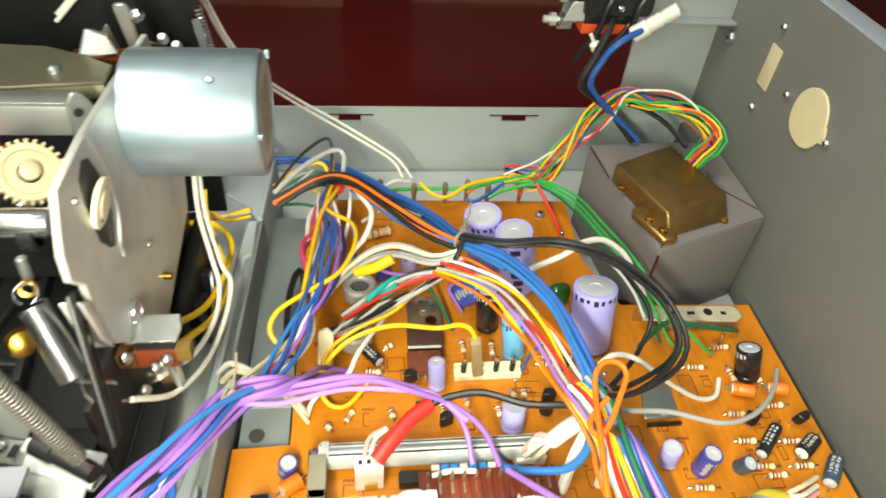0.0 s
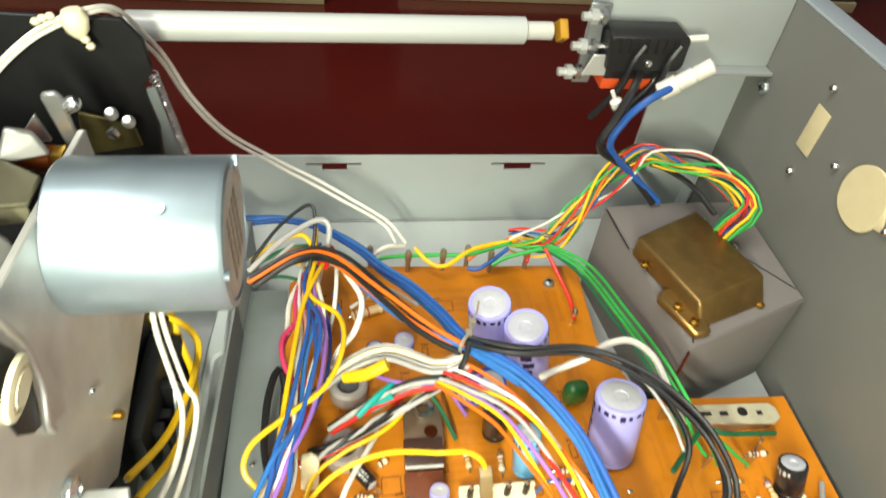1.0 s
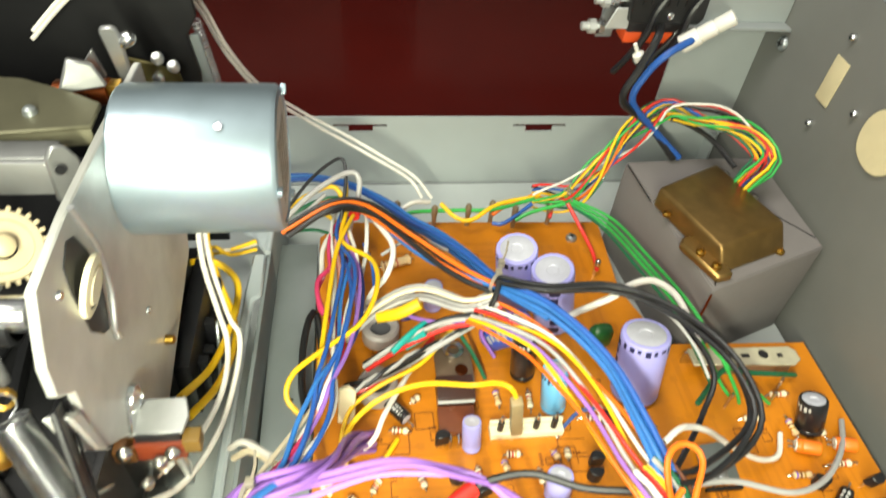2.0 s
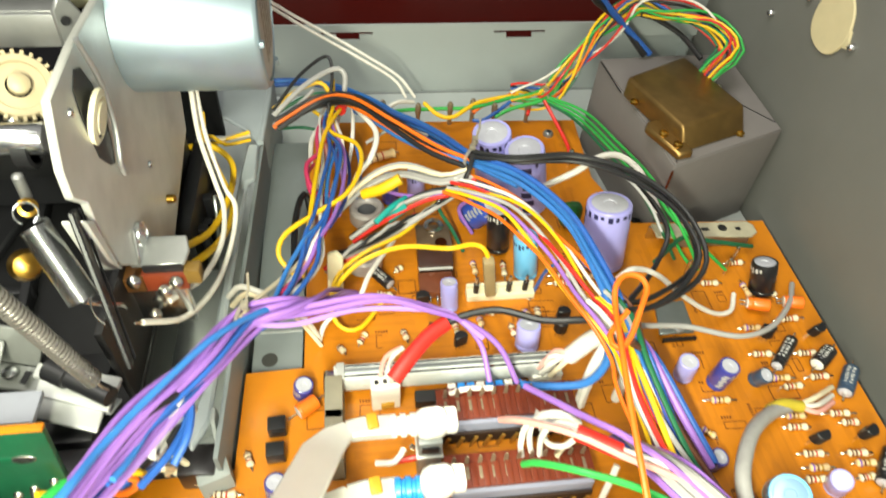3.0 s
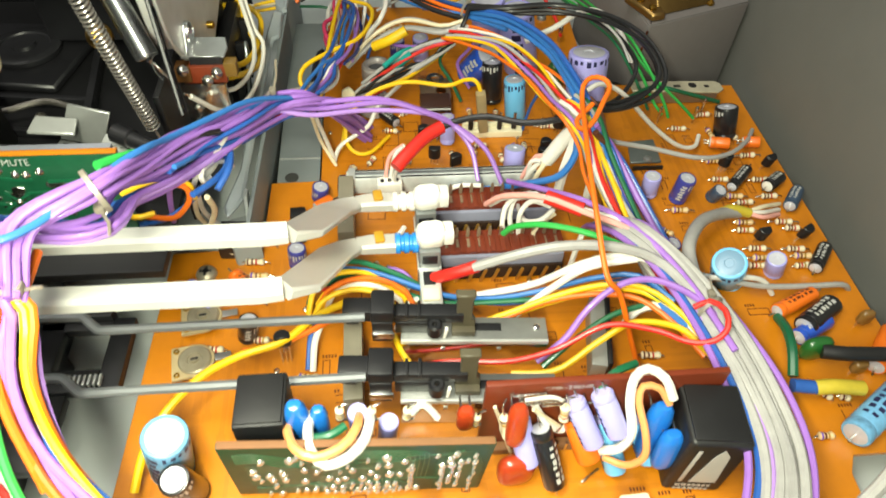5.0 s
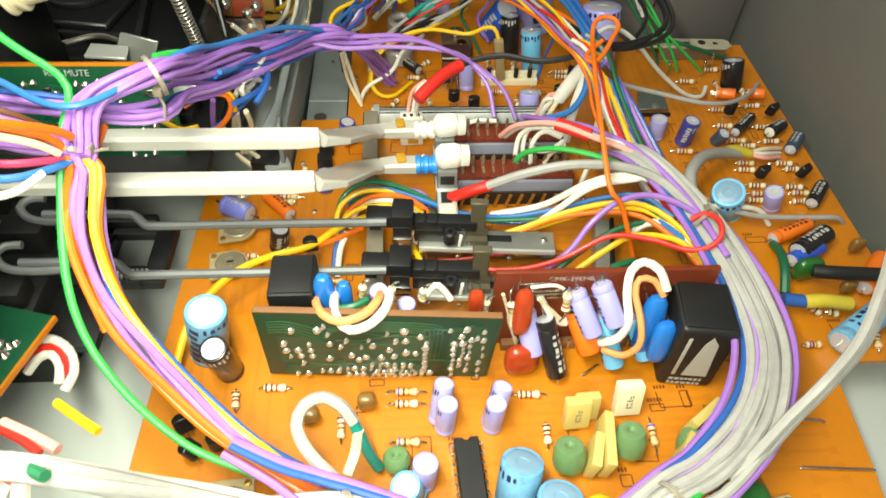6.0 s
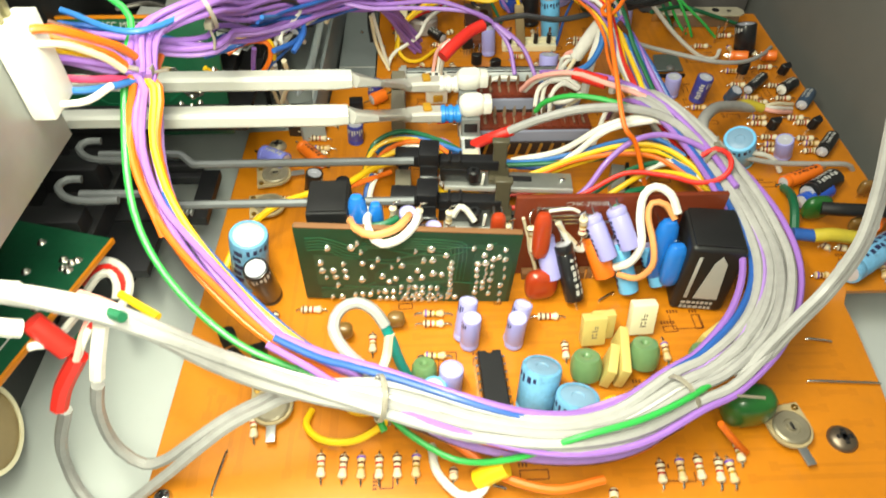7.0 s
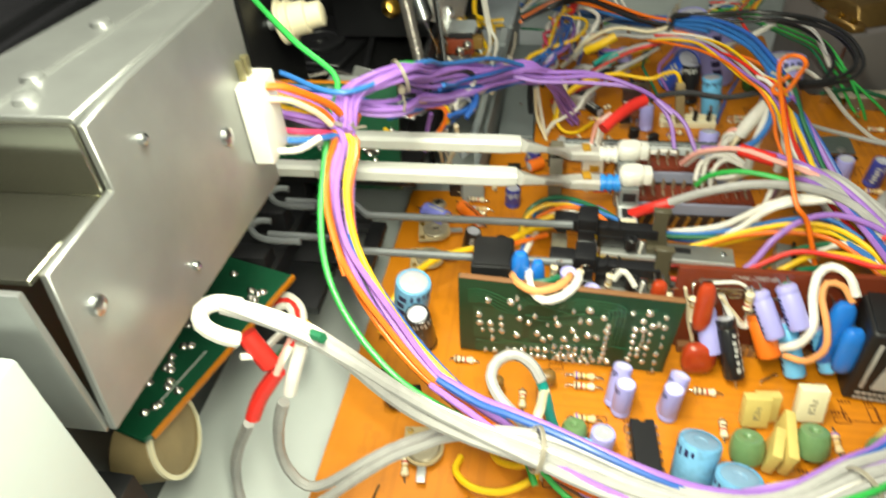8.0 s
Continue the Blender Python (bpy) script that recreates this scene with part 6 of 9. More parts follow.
for yy in (43.0, 24.5):
    tagged(part("link_rod", tube(smooth_path([(-112, yy + 4.4, 23), (-96, yy + 4.2, 23), (-88.5, yy + 4.0, 23), (-86.0, yy + 3.4, 23), (-82.5, yy + 0.4, 22), (-80, yy, 22), (-70, yy, 22), (-40, yy, 22), (-13, yy, 22)]), 1.3, 8), mat("grey steel rod", "74777A", 0.55, 0.4, vary=0.3, grain=200)), "bent grey steel link rod of the slide switch", "rod", "link rods")
    tagged(part("lever_hook", tube(smooth_path([(-113, yy + 10, 24), (-117, yy + 9.4, 24.4), (-118.5, yy + 6, 24.4), (-115, yy + 2.4, 23.4), (-109, yy + 1.4, 23), (-100, yy + 1.6, 23)]), 1.2, 8), mat("grey steel rod", "74777A", 0.55, 0.4, vary=0.3, grain=200)), "curled end of a grey steel lever", "lever", "lever hooks")

# connector, power transistor, heat sink
con = thing("board_connector", "white four-pin board connector", "connector")
part("base", box(24, 3.6, 3.0, 0.4, at(38.4, 145.8, 0.1)), cream_plastic, con)
part("wall", box(24, 1.2, 5.0, 0.3, at(38.4, 147.8, 0.1)), cream_plastic, con)
for k in range(4):
    part("pin", tube([(29.5 + k * 5.8, 145.6, 2.6), (29.5 + k * 5.8, 145.6, 11)], 0.55, 6), tin, con)
for k in (0, 2, 3):
    part("sleeve", tube([(29.5 + k * 5.8, 145.6, 3.6), (29.5 + k * 5.8, 145.6, 8)], 1.0, 8), black_plastic, con, "black sleeve")
part("plug", box(3.8, 3.4, 19, 0.7, at(34.6, 145.0, 3, 2, -8, 0)), mat("clouded amber plug", "B9A67E", 0.4, vary=0.3, trans=0.4), con, "clouded amber plug")
pw = thing("power_transistor", "flat power transistor with a metal tab screwed to the board", "transistor")
part("tab", box(12.5, 14, 1.4, 0.2, at(17.2, 169, 5.6)), mat("tarnished copper tab", "7C6A58", 0.38, 0.6, vary=0.4, grain=260, dirt=0.3), pw, "tarnished metal tab")
part("ring", lathe([(2.0, 0), (3.6, 0), (3.6, 0.8), (2.0, 0.8)], 20, m=at(17.6, 174.5, 7.4)), bright_steel, pw)
part("spot", lathe([(2.2, 0), (2.0, 0.3), (0, 0.3)], 14, m=at(19.5, 166.5, 7.4)), copper, pw, "copper-coloured spot")
part("case", box(12.4, 9, 4.8, 0.6, at(16.6, 159.6, 3.2)), mat("brown moulded case", "3A2620", 0.34, vary=0.3, coat=0.3), pw)
part("lower_case", box(12.0, 9.4, 3.4, 0.7, at(16.0, 149.2, 2.6)), mat("brown varnish", "6A3A24", 0.25, vary=0.35, coat=0.5), pw, "glossy brown lower half")
# White strip painted on for the shine across the case.
part("white_strip", box(12, 2.2, 0.3, 0.1, at(16.4, 155.2, 6.6)), mark_white, pw)
for k in (-1, 0, 1):
    part("leg", tube([(16.0 + k * 2.5, 145, 4.2), (16.0 + k * 2.5, 143, 3), (16.0 + k * 2.5, 142.4, -0.8)], 0.45, 6), tin, pw)
for (xx, yy, rr) in ((-6.5, 186.5, 6.6), (-8.4, 163.4, 6.6)):
    tor = thing("ferrite_ring", "grey wound ferrite ring with a dark centre", "coil", "ferrite rings")
    part("ring", lathe([(3.6, 0.4), (3.6, 6.6), (4.4, 7.6), (rr - 0.8, 7.6), (rr, 6.6), (rr, 1.4), (rr - 0.8, 0.4)], 26, m=at(xx, yy, 0)), mat("pale varnish", "9A9392", 0.4, vary=0.2, coat=0.3), tor)
    part("core", lathe([(0, 5.5), (3.7, 5.5), (3.7, 0.4)], 18, m=at(xx, yy, 0)), mat("ferrite", "45454A", 0.6), tor, "dark ferrite core")
wedge = tagged(part("paper_tag", prism([(-3, 0), (2.6, 0), (3.0, 15), (0.6, 17.5), (-2.2, 16)], 2.0, 0.4, m=at(-18.4, 154.6, 0.2, 84, 0, -8)), cream_plastic), "cream plastic wedge beside the coils", "wedge")
hs = thing("heat_sink", "small grey folded heat sink plate on the board", "heat sink")
part("plate", prism([(90, 122.4), (102.4, 122.5), (103.3, 136), (92.4, 134.9)], 1.0, 0.2, m=at(-0.6, 1.4, 1.6)), mat("dull grey zinc plate", "8A9190", 0.32, 0.7, vary=0.25, grain=200, dirt=0.3), hs)
part("screw_head", lathe([(1.8, 0), (1.6, 0.8), (0.6, 1.2), (0, 1.2)], 12, m=at(96.5, 125.2, 2.6)), dull_alloy, hs)
part("flange", box(12, 1.0, 1.6, 0.2, at(96.2, 122.2, 0.1)), black_steel, hs)
part("rim", box(10.5, 1.0, 1.6, 0.2, at(97.6, 135.4, 0.1)), chassis_mat, hs)
fuse = thing("fuse_strip", "dull tinned metal strip with a slot on the board's rear edge", "strip")
part("strip", prism([(101, 164), (138, 162), (141, 164), (141, 168), (139, 170), (101, 171)], 1.0, 0.2, m=at(0, 0, 6.0)), mat("tarnished tin", "C4BDA4", 0.42, 0.35, vary=0.35, grain=300, dirt=0.3), fuse)
for xx, ww in ((114, 5), (121, 3), (134, 2)):
    part("slot", box(ww, 1.6, 0.2, 0.05, at(xx, 167.0 - (xx - 114) * 0.04, 6.95)), dark_cover, fuse, "dark slot")
part("upright", box(12, 1, 6, 0.2, at(106, 170, 0.2)), bright_steel, fuse)
part("foot", box(30, 1, 6, 0.2, at(124, 164.5, 0.2)), dull_alloy, fuse)
part("hole", lathe([(0, 0), (1.8, 0), (1.8, 0.15), (0, 0.15)], 14, m=at(128, 167, 7.0)), black_plastic, fuse)

# chip
dip = thing("integrated_circuit", "black sixteen-pin chip lying on the board", "chip")
part("case", prism([(-3.2, 0), (3.2, 0), (3.2, 21), (0.9, 21), (0.6, 20.2), (-0.6, 20.2), (-0.9, 21), (-3.2, 21)], 3.6, 0.3, m=at(8.0, -38.2, 0.9, 0, 0, 3)), black_plastic, dip)
for k in range(8):
    for sx in (-1, 1):
        part("pin", shared(("dippin", sx), lambda: tube([(sx * 3.0, 0, 2.2), (sx * 3.9, 0, 2.2), (sx * 4.0, 0, 1.2), (sx * 4.0, 0, -0.6)], 0.42, 4)), tin, dip).matrix_basis = at(8.0, -38.2, 0.9, 0, 0, 3) @ at(0, 1.6 + k * 2.54)

# lower-left boards and parts
low = thing("control_board", "green control board lying behind the bracket", "circuit board")
lm = at(-106.5, -18, 20, 0, 0, -15.5)
part("laminate", prism([(-30, -33), (-1, -33), (0, -31), (0, 31), (-30, 31)], 1.6, 0.2, m=lm), green_board, low)
part("edge", box(0.8, 62, 1.7, 0.1, lm @ at(0.3, 0, 0)), board_mat, low, "orange cut edge")
rnd_ = random.Random(4)
for k in range(34):
    j = part("solder_joint", shared(("joint3",), lambda: lathe([(1.4, 0), (1.1, 0.4), (0.5, 1.0), (0, 1.2)], 9)), tin, low)
    j.matrix_basis = lm @ at(rnd_.uniform(-22, -3), rnd_.uniform(-29, 29), 1.6)
part("printed_line", tube([(0, 0, 0), (0.01, 20, 0)], 0.25, 4), mark_white, low).matrix_basis = lm @ at(-5, -24, 1.7)
pot = thing("volume_control", "round cream-sided control under the green board", "control")
part("body", lathe([(0, 0), (11, 0), (11.5, 1), (11.5, 13), (10.6, 14), (0, 14)], 36, m=aim((-131, -41, 5), (-117, -39, 8))), mat("aged resin", "9C8862", 0.5, vary=0.45, grain=160, dirt=0.4), pot)
part("rim", lathe([(10.2, 14.0), (11.7, 13.6), (11.7, 14.6), (10.4, 14.6)], 36, m=aim((-131, -41, 5), (-117, -39, 8))), cream_plastic, pot)

plug4 = thing("pin_plug", "small white plug with red and white wires", "plug", "small white plugs")
part("housing", box(8.6, 4.6, 12.4, 0.5, at(-4.0, 107.2, 0.2, 0, 0, 4)), white_plastic, plug4)
part("glue", box(4.0, 1.0, 3.0, 0.4, at(-3.4, 104.8, 1.4, 0, 0, 4)), amber_plastic, plug4, "amber glue")
for k in range(3):
    part("socket", box(1.2, 1.4, 0.3, 0, at(-4.0, 107.2, 0.2, 0, 0, 4) @ at(-2.5 + k * 2.5, 0, 12.4)), black_plastic, plug4)
plug5 = thing("pin_plug", "small white plug with bare wire strands", "plug", "small white plugs")
part("housing", box(10, 5, 5, 0.5, at(46.8, 111.8, 0.2, 0, 0, 6)), white_plastic, plug5)
for k in range(4):
    part("pin", box(0.9, 0.9, 3, 0.1, at(46.8, 111.8, 0.2, 0, 0, 6) @ at(-3.6 + k * 2.4, 0, 5)), tin, plug5)


# ---- capacitors ----
ecap((46.2, 203.1, 0.0), (41.5, 200.5, 30.0), 15, violet_sleeve, "large lilac-sleeved electrolytic capacitor with an aluminium top", mark_dark, 200)
ecap((58.5, 192.2, 0.0), (51.9, 189.6, 30.0), 15, violet_sleeve, "large lilac-sleeved electrolytic capacitor with an aluminium top", mark_dark, 330)
ecap((79.2, 159.1, 0.0), (77.9, 164.0, 26.0), 16, violet_sleeve, "large lilac-sleeved electrolytic capacitor with an aluminium top", mark_dark, -30)
ecap((41.6, 168.2, 0.0), (40.6, 171.4, 17.5), 8.5, black_sleeve, "black electrolytic capacitor with a ribbed end", mark_white, 270)
ecap((49.6, 155.1, 0.0), (47.4, 157.1, 19.0), 8.5, sky_sleeve, "sky blue electrolytic capacitor leaning on the wires", mark_dark, 270)
blue_can = ecap((33.4, 184.0, 3.0), (39.6, 175.6, 18.0), 12.0, blue_sleeve, "dark blue upright electrolytic capacitor with a white emblem", mark_white, 180)
part("emblem", lathe([(1.6, 0), (2.3, 0.05), (2.3, 0.12), (1.6, 0.12)], 20, m=aim((34.2, 174.4, 12.2), (33.4, 172.4, 13.0))), mark_white, blue_can, "white ring emblem")
ecap((13.6, 200.8, 0.0), (13.2, 200.4, 12.0), 7, violet_sleeve, "small lilac-sleeved electrolytic capacitor with an aluminium top", mark_dark, 200)
ecap((3.0, 197.0, 0.0), (2.8, 196.6, 13.0), 6.5, indigo_sleeve, "dark blue electrolytic capacitor under the loose wires", mark_white, 200)
ecap((20.1, 141.8, 0.0), (19.6, 144.7, 11.0), 6, violet_sleeve, "small lilac-sleeved electrolytic capacitor with an aluminium top", None, 0)
ecap((43.7, 124.1, 0.0), (43.8, 126.6, 9.0), 8, violet_sleeve, "small lilac-sleeved electrolytic capacitor with an aluminium top", None, 0)
ecap((134.6, 140.7, 0.0), (133.0, 144.8, 12.0), 9, black_sleeve, "black electrolytic capacitor with print", mark_white, 200)
ecap((92.4, 108.6, 0.0), (91.7, 108.4, 9.5), 6.3, violet_sleeve, "small lilac-sleeved electrolytic capacitor with an aluminium top", None, 0)
ecap((102.3, 105.1, 0.0), (102.9, 104.5, 11.5), 6.5, indigo_sleeve, "dark blue electrolytic capacitor with white print", mark_white, 200)
ecap((124.1, 68.6, 0.0), (121.2, 67.4, 8.9), 6.3, violet_sleeve, "small lilac-sleeved electrolytic capacitor with an aluminium top", None, 0)
ecap((107.1, 67.2, 0.0), (101.8, 63.3, 13.0), 11, sky_sleeve, "wide sky blue electrolytic capacitor", mark_dark, 160, top=mat("pale blue film", "7698B4", 0.3, vary=0.2, coat=0.3))
ecap((115.6, 105.2, 0.0), (116.8, 103.4, 6.0), 5.2, navy_sleeve, "slate blue electrolytic capacitor leaning over", None, 0)
ecap((89.1, 78.9, 0.0), (90.5, 78.0, 7.0), 5.5, indigo_sleeve, "dark blue upright electrolytic capacitor", mark_white, 0)
ecap((-63.9, 13.9, 0.0), (-59.9, 11.9, 22.0), 11, worn_sky, "sky blue electrolytic capacitor beside the green board", mark_dark, 180)
ecap((-56.8, 7.0, 0.0), (-57.7, 3.4, 17.0), 7.5, black_sleeve, "black electrolytic capacitor with print", mark_white, 180)
ecap((-0.0, -10.3, 0.0), (1.8, -5.8, 12.0), 5.4, violet_sleeve, "slim lilac electrolytic capacitor leaning over", mark_dark, 250, top=mat("pale lilac film", "CFCBF0", 0.3, vary=0.15, coat=0.3))
ecap((1.8, -12.7, 0.0), (2.3, -11.7, 12.0), 5.4, violet_sleeve, "slim lilac electrolytic capacitor leaning over", mark_dark, 250, top=mat("pale lilac film", "CFCBF0", 0.3, vary=0.15, coat=0.3))
ecap((14.0, -11.7, 0.0), (17.1, -7.1, 12.0), 5.4, violet_sleeve, "slim lilac electrolytic capacitor leaning over", mark_dark, 250, top=mat("pale lilac film", "CFCBF0", 0.3, vary=0.15, coat=0.3))
ecap((14.4, -12.7, 0.0), (14.8, -12.1, 12.0), 5.4, violet_sleeve, "slim lilac electrolytic capacitor leaning over", mark_dark, 250, top=mat("pale lilac film", "CFCBF0", 0.3, vary=0.15, coat=0.3))
ecap((-4.4, -27.1, 0.0), (-3.8, -25.8, 9.0), 6.5, violet_sleeve, "small lilac-sleeved electrolytic capacitor with an aluminium top", None, 0)
ecap((17.9, -33.5, 0.0), (19.2, -28.1, 13.0), 10.5, worn_sky, "sky blue electrolytic capacitor with a worn sleeve", mark_dark, 250, top=mat("pale blue film", "7698B4", 0.3, vary=0.2, coat=0.3))
ecap((26.2, -41.1, 0.0), (27.0, -36.7, 12.0), 11, worn_sky, "sky blue electrolytic capacitor with a worn sleeve", mark_dark, 250, top=mat("pale blue film", "7698B4", 0.3, vary=0.2, coat=0.3))
ecap((-6.8, -29.3, 0.0), (-9.1, -30.3, 6.0), 8, sky_sleeve, "low sky blue electrolytic capacitor", None, 0)
ecap((-29.2, 112.5, 0.0), (-28.2, 112.0, 6.5), 6, indigo_sleeve, "dark blue electrolytic capacitor at the board's corner", mark_white, 0)
ecap((-48.8, 53.4, 0.0), (-47.0, 53.6, 9.0), 6, black_sleeve, "small black electrolytic capacitor", mark_white, 180)

ecap((-35.2, 81.0, 0.0), (-34.9, 81.8, 8.0), 6, indigo_sleeve, "dark blue electrolytic capacitor with a silver top", mark_white, 0)
# ---- axial capacitors ----
axial_cap((124.1, 108.2, 2.6), (134.0, 117.8, 2.6), 4.4, black_sleeve, "black axial capacitor with white print", mark=mark_white)
axial_cap((137.6, 107.4, 3.0), (145.0, 112.6, 3.0), 5.2, black_sleeve, "black axial capacitor with a bright end", mark=mark_white, caps=white_plastic)
axial_cap((141.6, 96.6, 3.0), (148.6, 104.9, 3.0), 5.0, navy_sleeve, "slate blue axial capacitor on edge", mark=mark_white)
axial_cap((137.3, 67.3, 2.9), (145.4, 76.6, 2.9), 4.9, black_sleeve, "black axial capacitor with white print at the board's edge", mark=mark_white)
axial_cap((116.2, 50.6, 3.0), (131.4, 57.0, 3.0), 5, orange_sleeve, "small orange axial capacitor lying flat", mark=band_brown)
axial_cap((121.6, 43.6, 4.0), (135.0, 51.8, 4.0), 7.2, black_sleeve, "thick black axial capacitor with white print", mark=mark_white)
axial_cap((118.5, 40.5, 3.2), (130.8, 46.3, 3.2), 5.5, blue_sleeve, "blue axial capacitor beside a black one", mark=mark_white)
axial_cap((119.1, 7.8, 4.5), (139.8, 20.3, 4.5), 8.2, worn_sky, "large pale blue axial capacitor", mark=mark_dark)
axial_cap((137.1, 28.5, 3.4), (149.2, 40.8, 3.4), 6, orange_sleeve, "small orange axial capacitor lying flat", mark=None)
axial_cap((0.3, 151.7, 2.7), (-5.3, 158.8, 2.7), 4.5, black_sleeve, "black axial capacitor with white stripes", mark=mark_white)
axial_cap((-68.0, 70.2, 4.0), (-58.8, 65.1, 4.0), 7, mat("periwinkle sleeve", "787CD4", 0.34, vary=0.15, coat=0.35), "lilac-blue axial capacitor with white print", mark=mark_white)
axial_cap((-54.7, 76.0, 2.9), (-45.9, 66.0, 2.9), 5, orange_sleeve, "small orange axial capacitor lying flat", mark=band_brown)
ecap((125.0, 134.2, 2.9), (131.8, 131.6, 4.0), 4.6, orange_sleeve, "orange axial capacitor with a white end", None, 0, top=white_plastic, base=white_plastic)
ecap((138.6, 133.8, 2.9), (144.4, 131.8, 4.2), 4.6, orange_sleeve, "orange axial capacitor with a white end", None, 0, top=white_plastic, base=white_plastic)
axial_cap((-30.0, 104.6, 2.9), (-24.8, 108.2, 2.9), 5, orange_sleeve, "orange axial capacitor at the board's corner", mark=None)

# ---- resistors ----
resistor((111.4, 145.5, 0), (121.1, 144.9, 0), resist_white, ("brown", "red", "gold"))
resistor((125.2, 153.9, 0), (134.3, 154.2, 0), resist_white, ("brown", "brown", "red", "gold"))
resistor((128.2, 145.9, 0), (128.7, 136.3, 0), resist_tan, ("violet", "brown", "gold"))
resistor((137.6, 145.4, 0), (138.3, 135.8, 0), resist_white, ("brown", "red", "gold"))
resistor((132.9, 127.3, 0), (144.6, 127.5, 0), resist_white, ("brown", "brown", "red", "gold"))
resistor((119.0, 124.9, 0), (127.9, 124.4, 0), resist_tan, ("violet", "brown", "gold"))
resistor((117.8, 114.3, 0), (126.9, 113.8, 0), resist_white, ("brown", "red", "gold"))
resistor((133.4, 113.4, 0), (142.5, 112.8, 0), resist_white, ("brown", "brown", "red", "gold"))
resistor((119.4, 105.0, 0), (129.4, 104.3, 0), resist_tan, ("violet", "brown", "gold"))
resistor((122.7, 101.2, 0), (131.4, 101.4, 0), resist_white, ("brown", "red", "gold"))
resistor((132.6, 104.1, 0), (142.8, 104.0, 0), resist_white, ("brown", "brown", "red", "gold"))
resistor((95.5, 98.9, 0), (106.7, 98.1, 0), resist_tan, ("violet", "brown", "gold"))
resistor((131.6, 91.1, 0), (143.3, 90.3, 0), resist_white, ("brown", "red", "gold"))
resistor((135.7, 87.7, 0), (142.8, 87.2, 0), resist_white, ("brown", "brown", "red", "gold"))
resistor((118.7, 91.5, 0), (126.7, 90.9, 0), resist_tan, ("violet", "brown", "gold"))
resistor((117.1, 87.7, 0), (126.1, 87.1, 0), resist_white, ("brown", "red", "gold"))
resistor((117.4, 79.0, 0), (127.2, 78.3, 0), resist_white, ("brown", "brown", "red", "gold"))
resistor((116.6, 74.7, 0), (127.2, 73.9, 0), resist_tan, ("violet", "brown", "gold"))
resistor((114.7, 71.3, 0), (123.7, 70.7, 0), resist_white, ("brown", "red", "gold"))
resistor((131.1, 78.0, 0), (140.9, 77.3, 0), resist_white, ("brown", "brown", "red", "gold"))
resistor((132.6, 74.7, 0), (141.3, 74.1, 0), resist_tan, ("violet", "brown", "gold"))
resistor((131.3, 70.1, 0), (138.4, 70.3, 0), resist_white, ("brown", "red", "gold"))
resistor((67.4, 38.8, 0), (75.7, 38.1, 0), resist_white, ("brown", "brown", "red", "gold"))
resistor((90.5, 90.1, 0), (95.1, 86.0, 0), resist_tan, ("violet", "brown", "gold"))
resistor((56.9, 152.9, 0), (68.5, 152.4, 0), resist_white, ("brown", "red", "gold"))
resistor((56.2, 149.3, 0), (67.7, 148.8, 0), resist_white, ("brown", "brown", "red", "gold"))
resistor((30.7, 162.4, 0), (31.3, 154.9, 0), resist_tan, ("violet", "brown", "gold"))
resistor((42.0, 161.9, 0), (41.5, 152.6, 0), resist_white, ("brown", "red", "gold"))
resistor((50.2, 139.6, 0), (49.9, 134.9, 0), resist_white, ("brown", "brown", "red", "gold"))
resistor((45.0, 138.7, 0), (47.3, 135.0, 0), resist_tan, ("violet", "brown", "gold"))
resistor((29.9, 138.3, 0), (35.8, 138.0, 0), resist_white, ("brown", "red", "gold"))
resistor((-53.9, 82.7, 0), (-44.4, 82.0, 0), resist_white, ("brown", "brown", "red", "gold"))
resistor((-52.5, 76.7, 0), (-42.2, 76.0, 0), resist_tan, ("violet", "brown", "gold"))
resistor((-52.2, 74.0, 0), (-44.5, 73.4, 0), resist_white, ("brown", "red", "gold"))
resistor((-61.1, 49.2, 0), (-54.2, 48.7, 0), resist_white, ("brown", "brown", "red", "gold"))
resistor((-35.0, 38.2, 0), (-25.1, 37.3, 0), resist_tan, ("violet", "brown", "gold"))
resistor((-47.5, 51.7, 0), (-41.2, 51.1, 0), resist_white, ("brown", "red", "gold"))
resistor((-48.3, 0.8, 0), (-39.5, 0.5, 0), resist_white, ("brown", "brown", "red", "gold"))
resistor((-13.4, -1.7, 0), (-2.6, -2.1, 0), resist_tan, ("violet", "brown", "gold"))
resistor((-13.4, -5.4, 0), (-2.7, -5.7, 0), resist_white, ("brown", "red", "gold"))
resistor((20.6, -3.8, 0), (30.5, -4.1, 0), resist_white, ("brown", "brown", "red", "gold"))
resistor((-12.7, -16.5, 0), (-3.2, -16.8, 0), resist_tan, ("violet", "brown", "gold"))
resistor((-25.6, -7.5, 0), (-25.3, -16.2, 0), resist_white, ("brown", "red", "gold"))
resistor((28.9, -12.1, 0), (28.5, -19.7, 0), resist_white, ("brown", "brown", "red", "gold"))
resistor((57.2, -12.0, 0), (56.6, -22.4, 0), resist_tan, ("violet", "brown", "gold"))
resistor((-37.1, -43.3, 0), (-36.5, -52.4, 0), resist_white, ("brown", "red", "gold"))
resistor((-31.2, -44.1, 0), (-31.5, -52.4, 0), resist_white, ("brown", "brown", "red", "gold"))
resistor((-27.0, -44.1, 0), (-26.9, -52.9, 0), resist_tan, ("violet", "brown", "gold"))
resistor((-22.6, -44.1, 0), (-22.5, -53.2, 0), resist_white, ("brown", "red", "gold"))
resistor((-18.2, -44.2, 0), (-18.0, -52.9, 0), resist_white, ("brown", "brown", "red", "gold"))
resistor((-13.3, -44.2, 0), (-13.6, -52.9, 0), resist_tan, ("violet", "brown", "gold"))
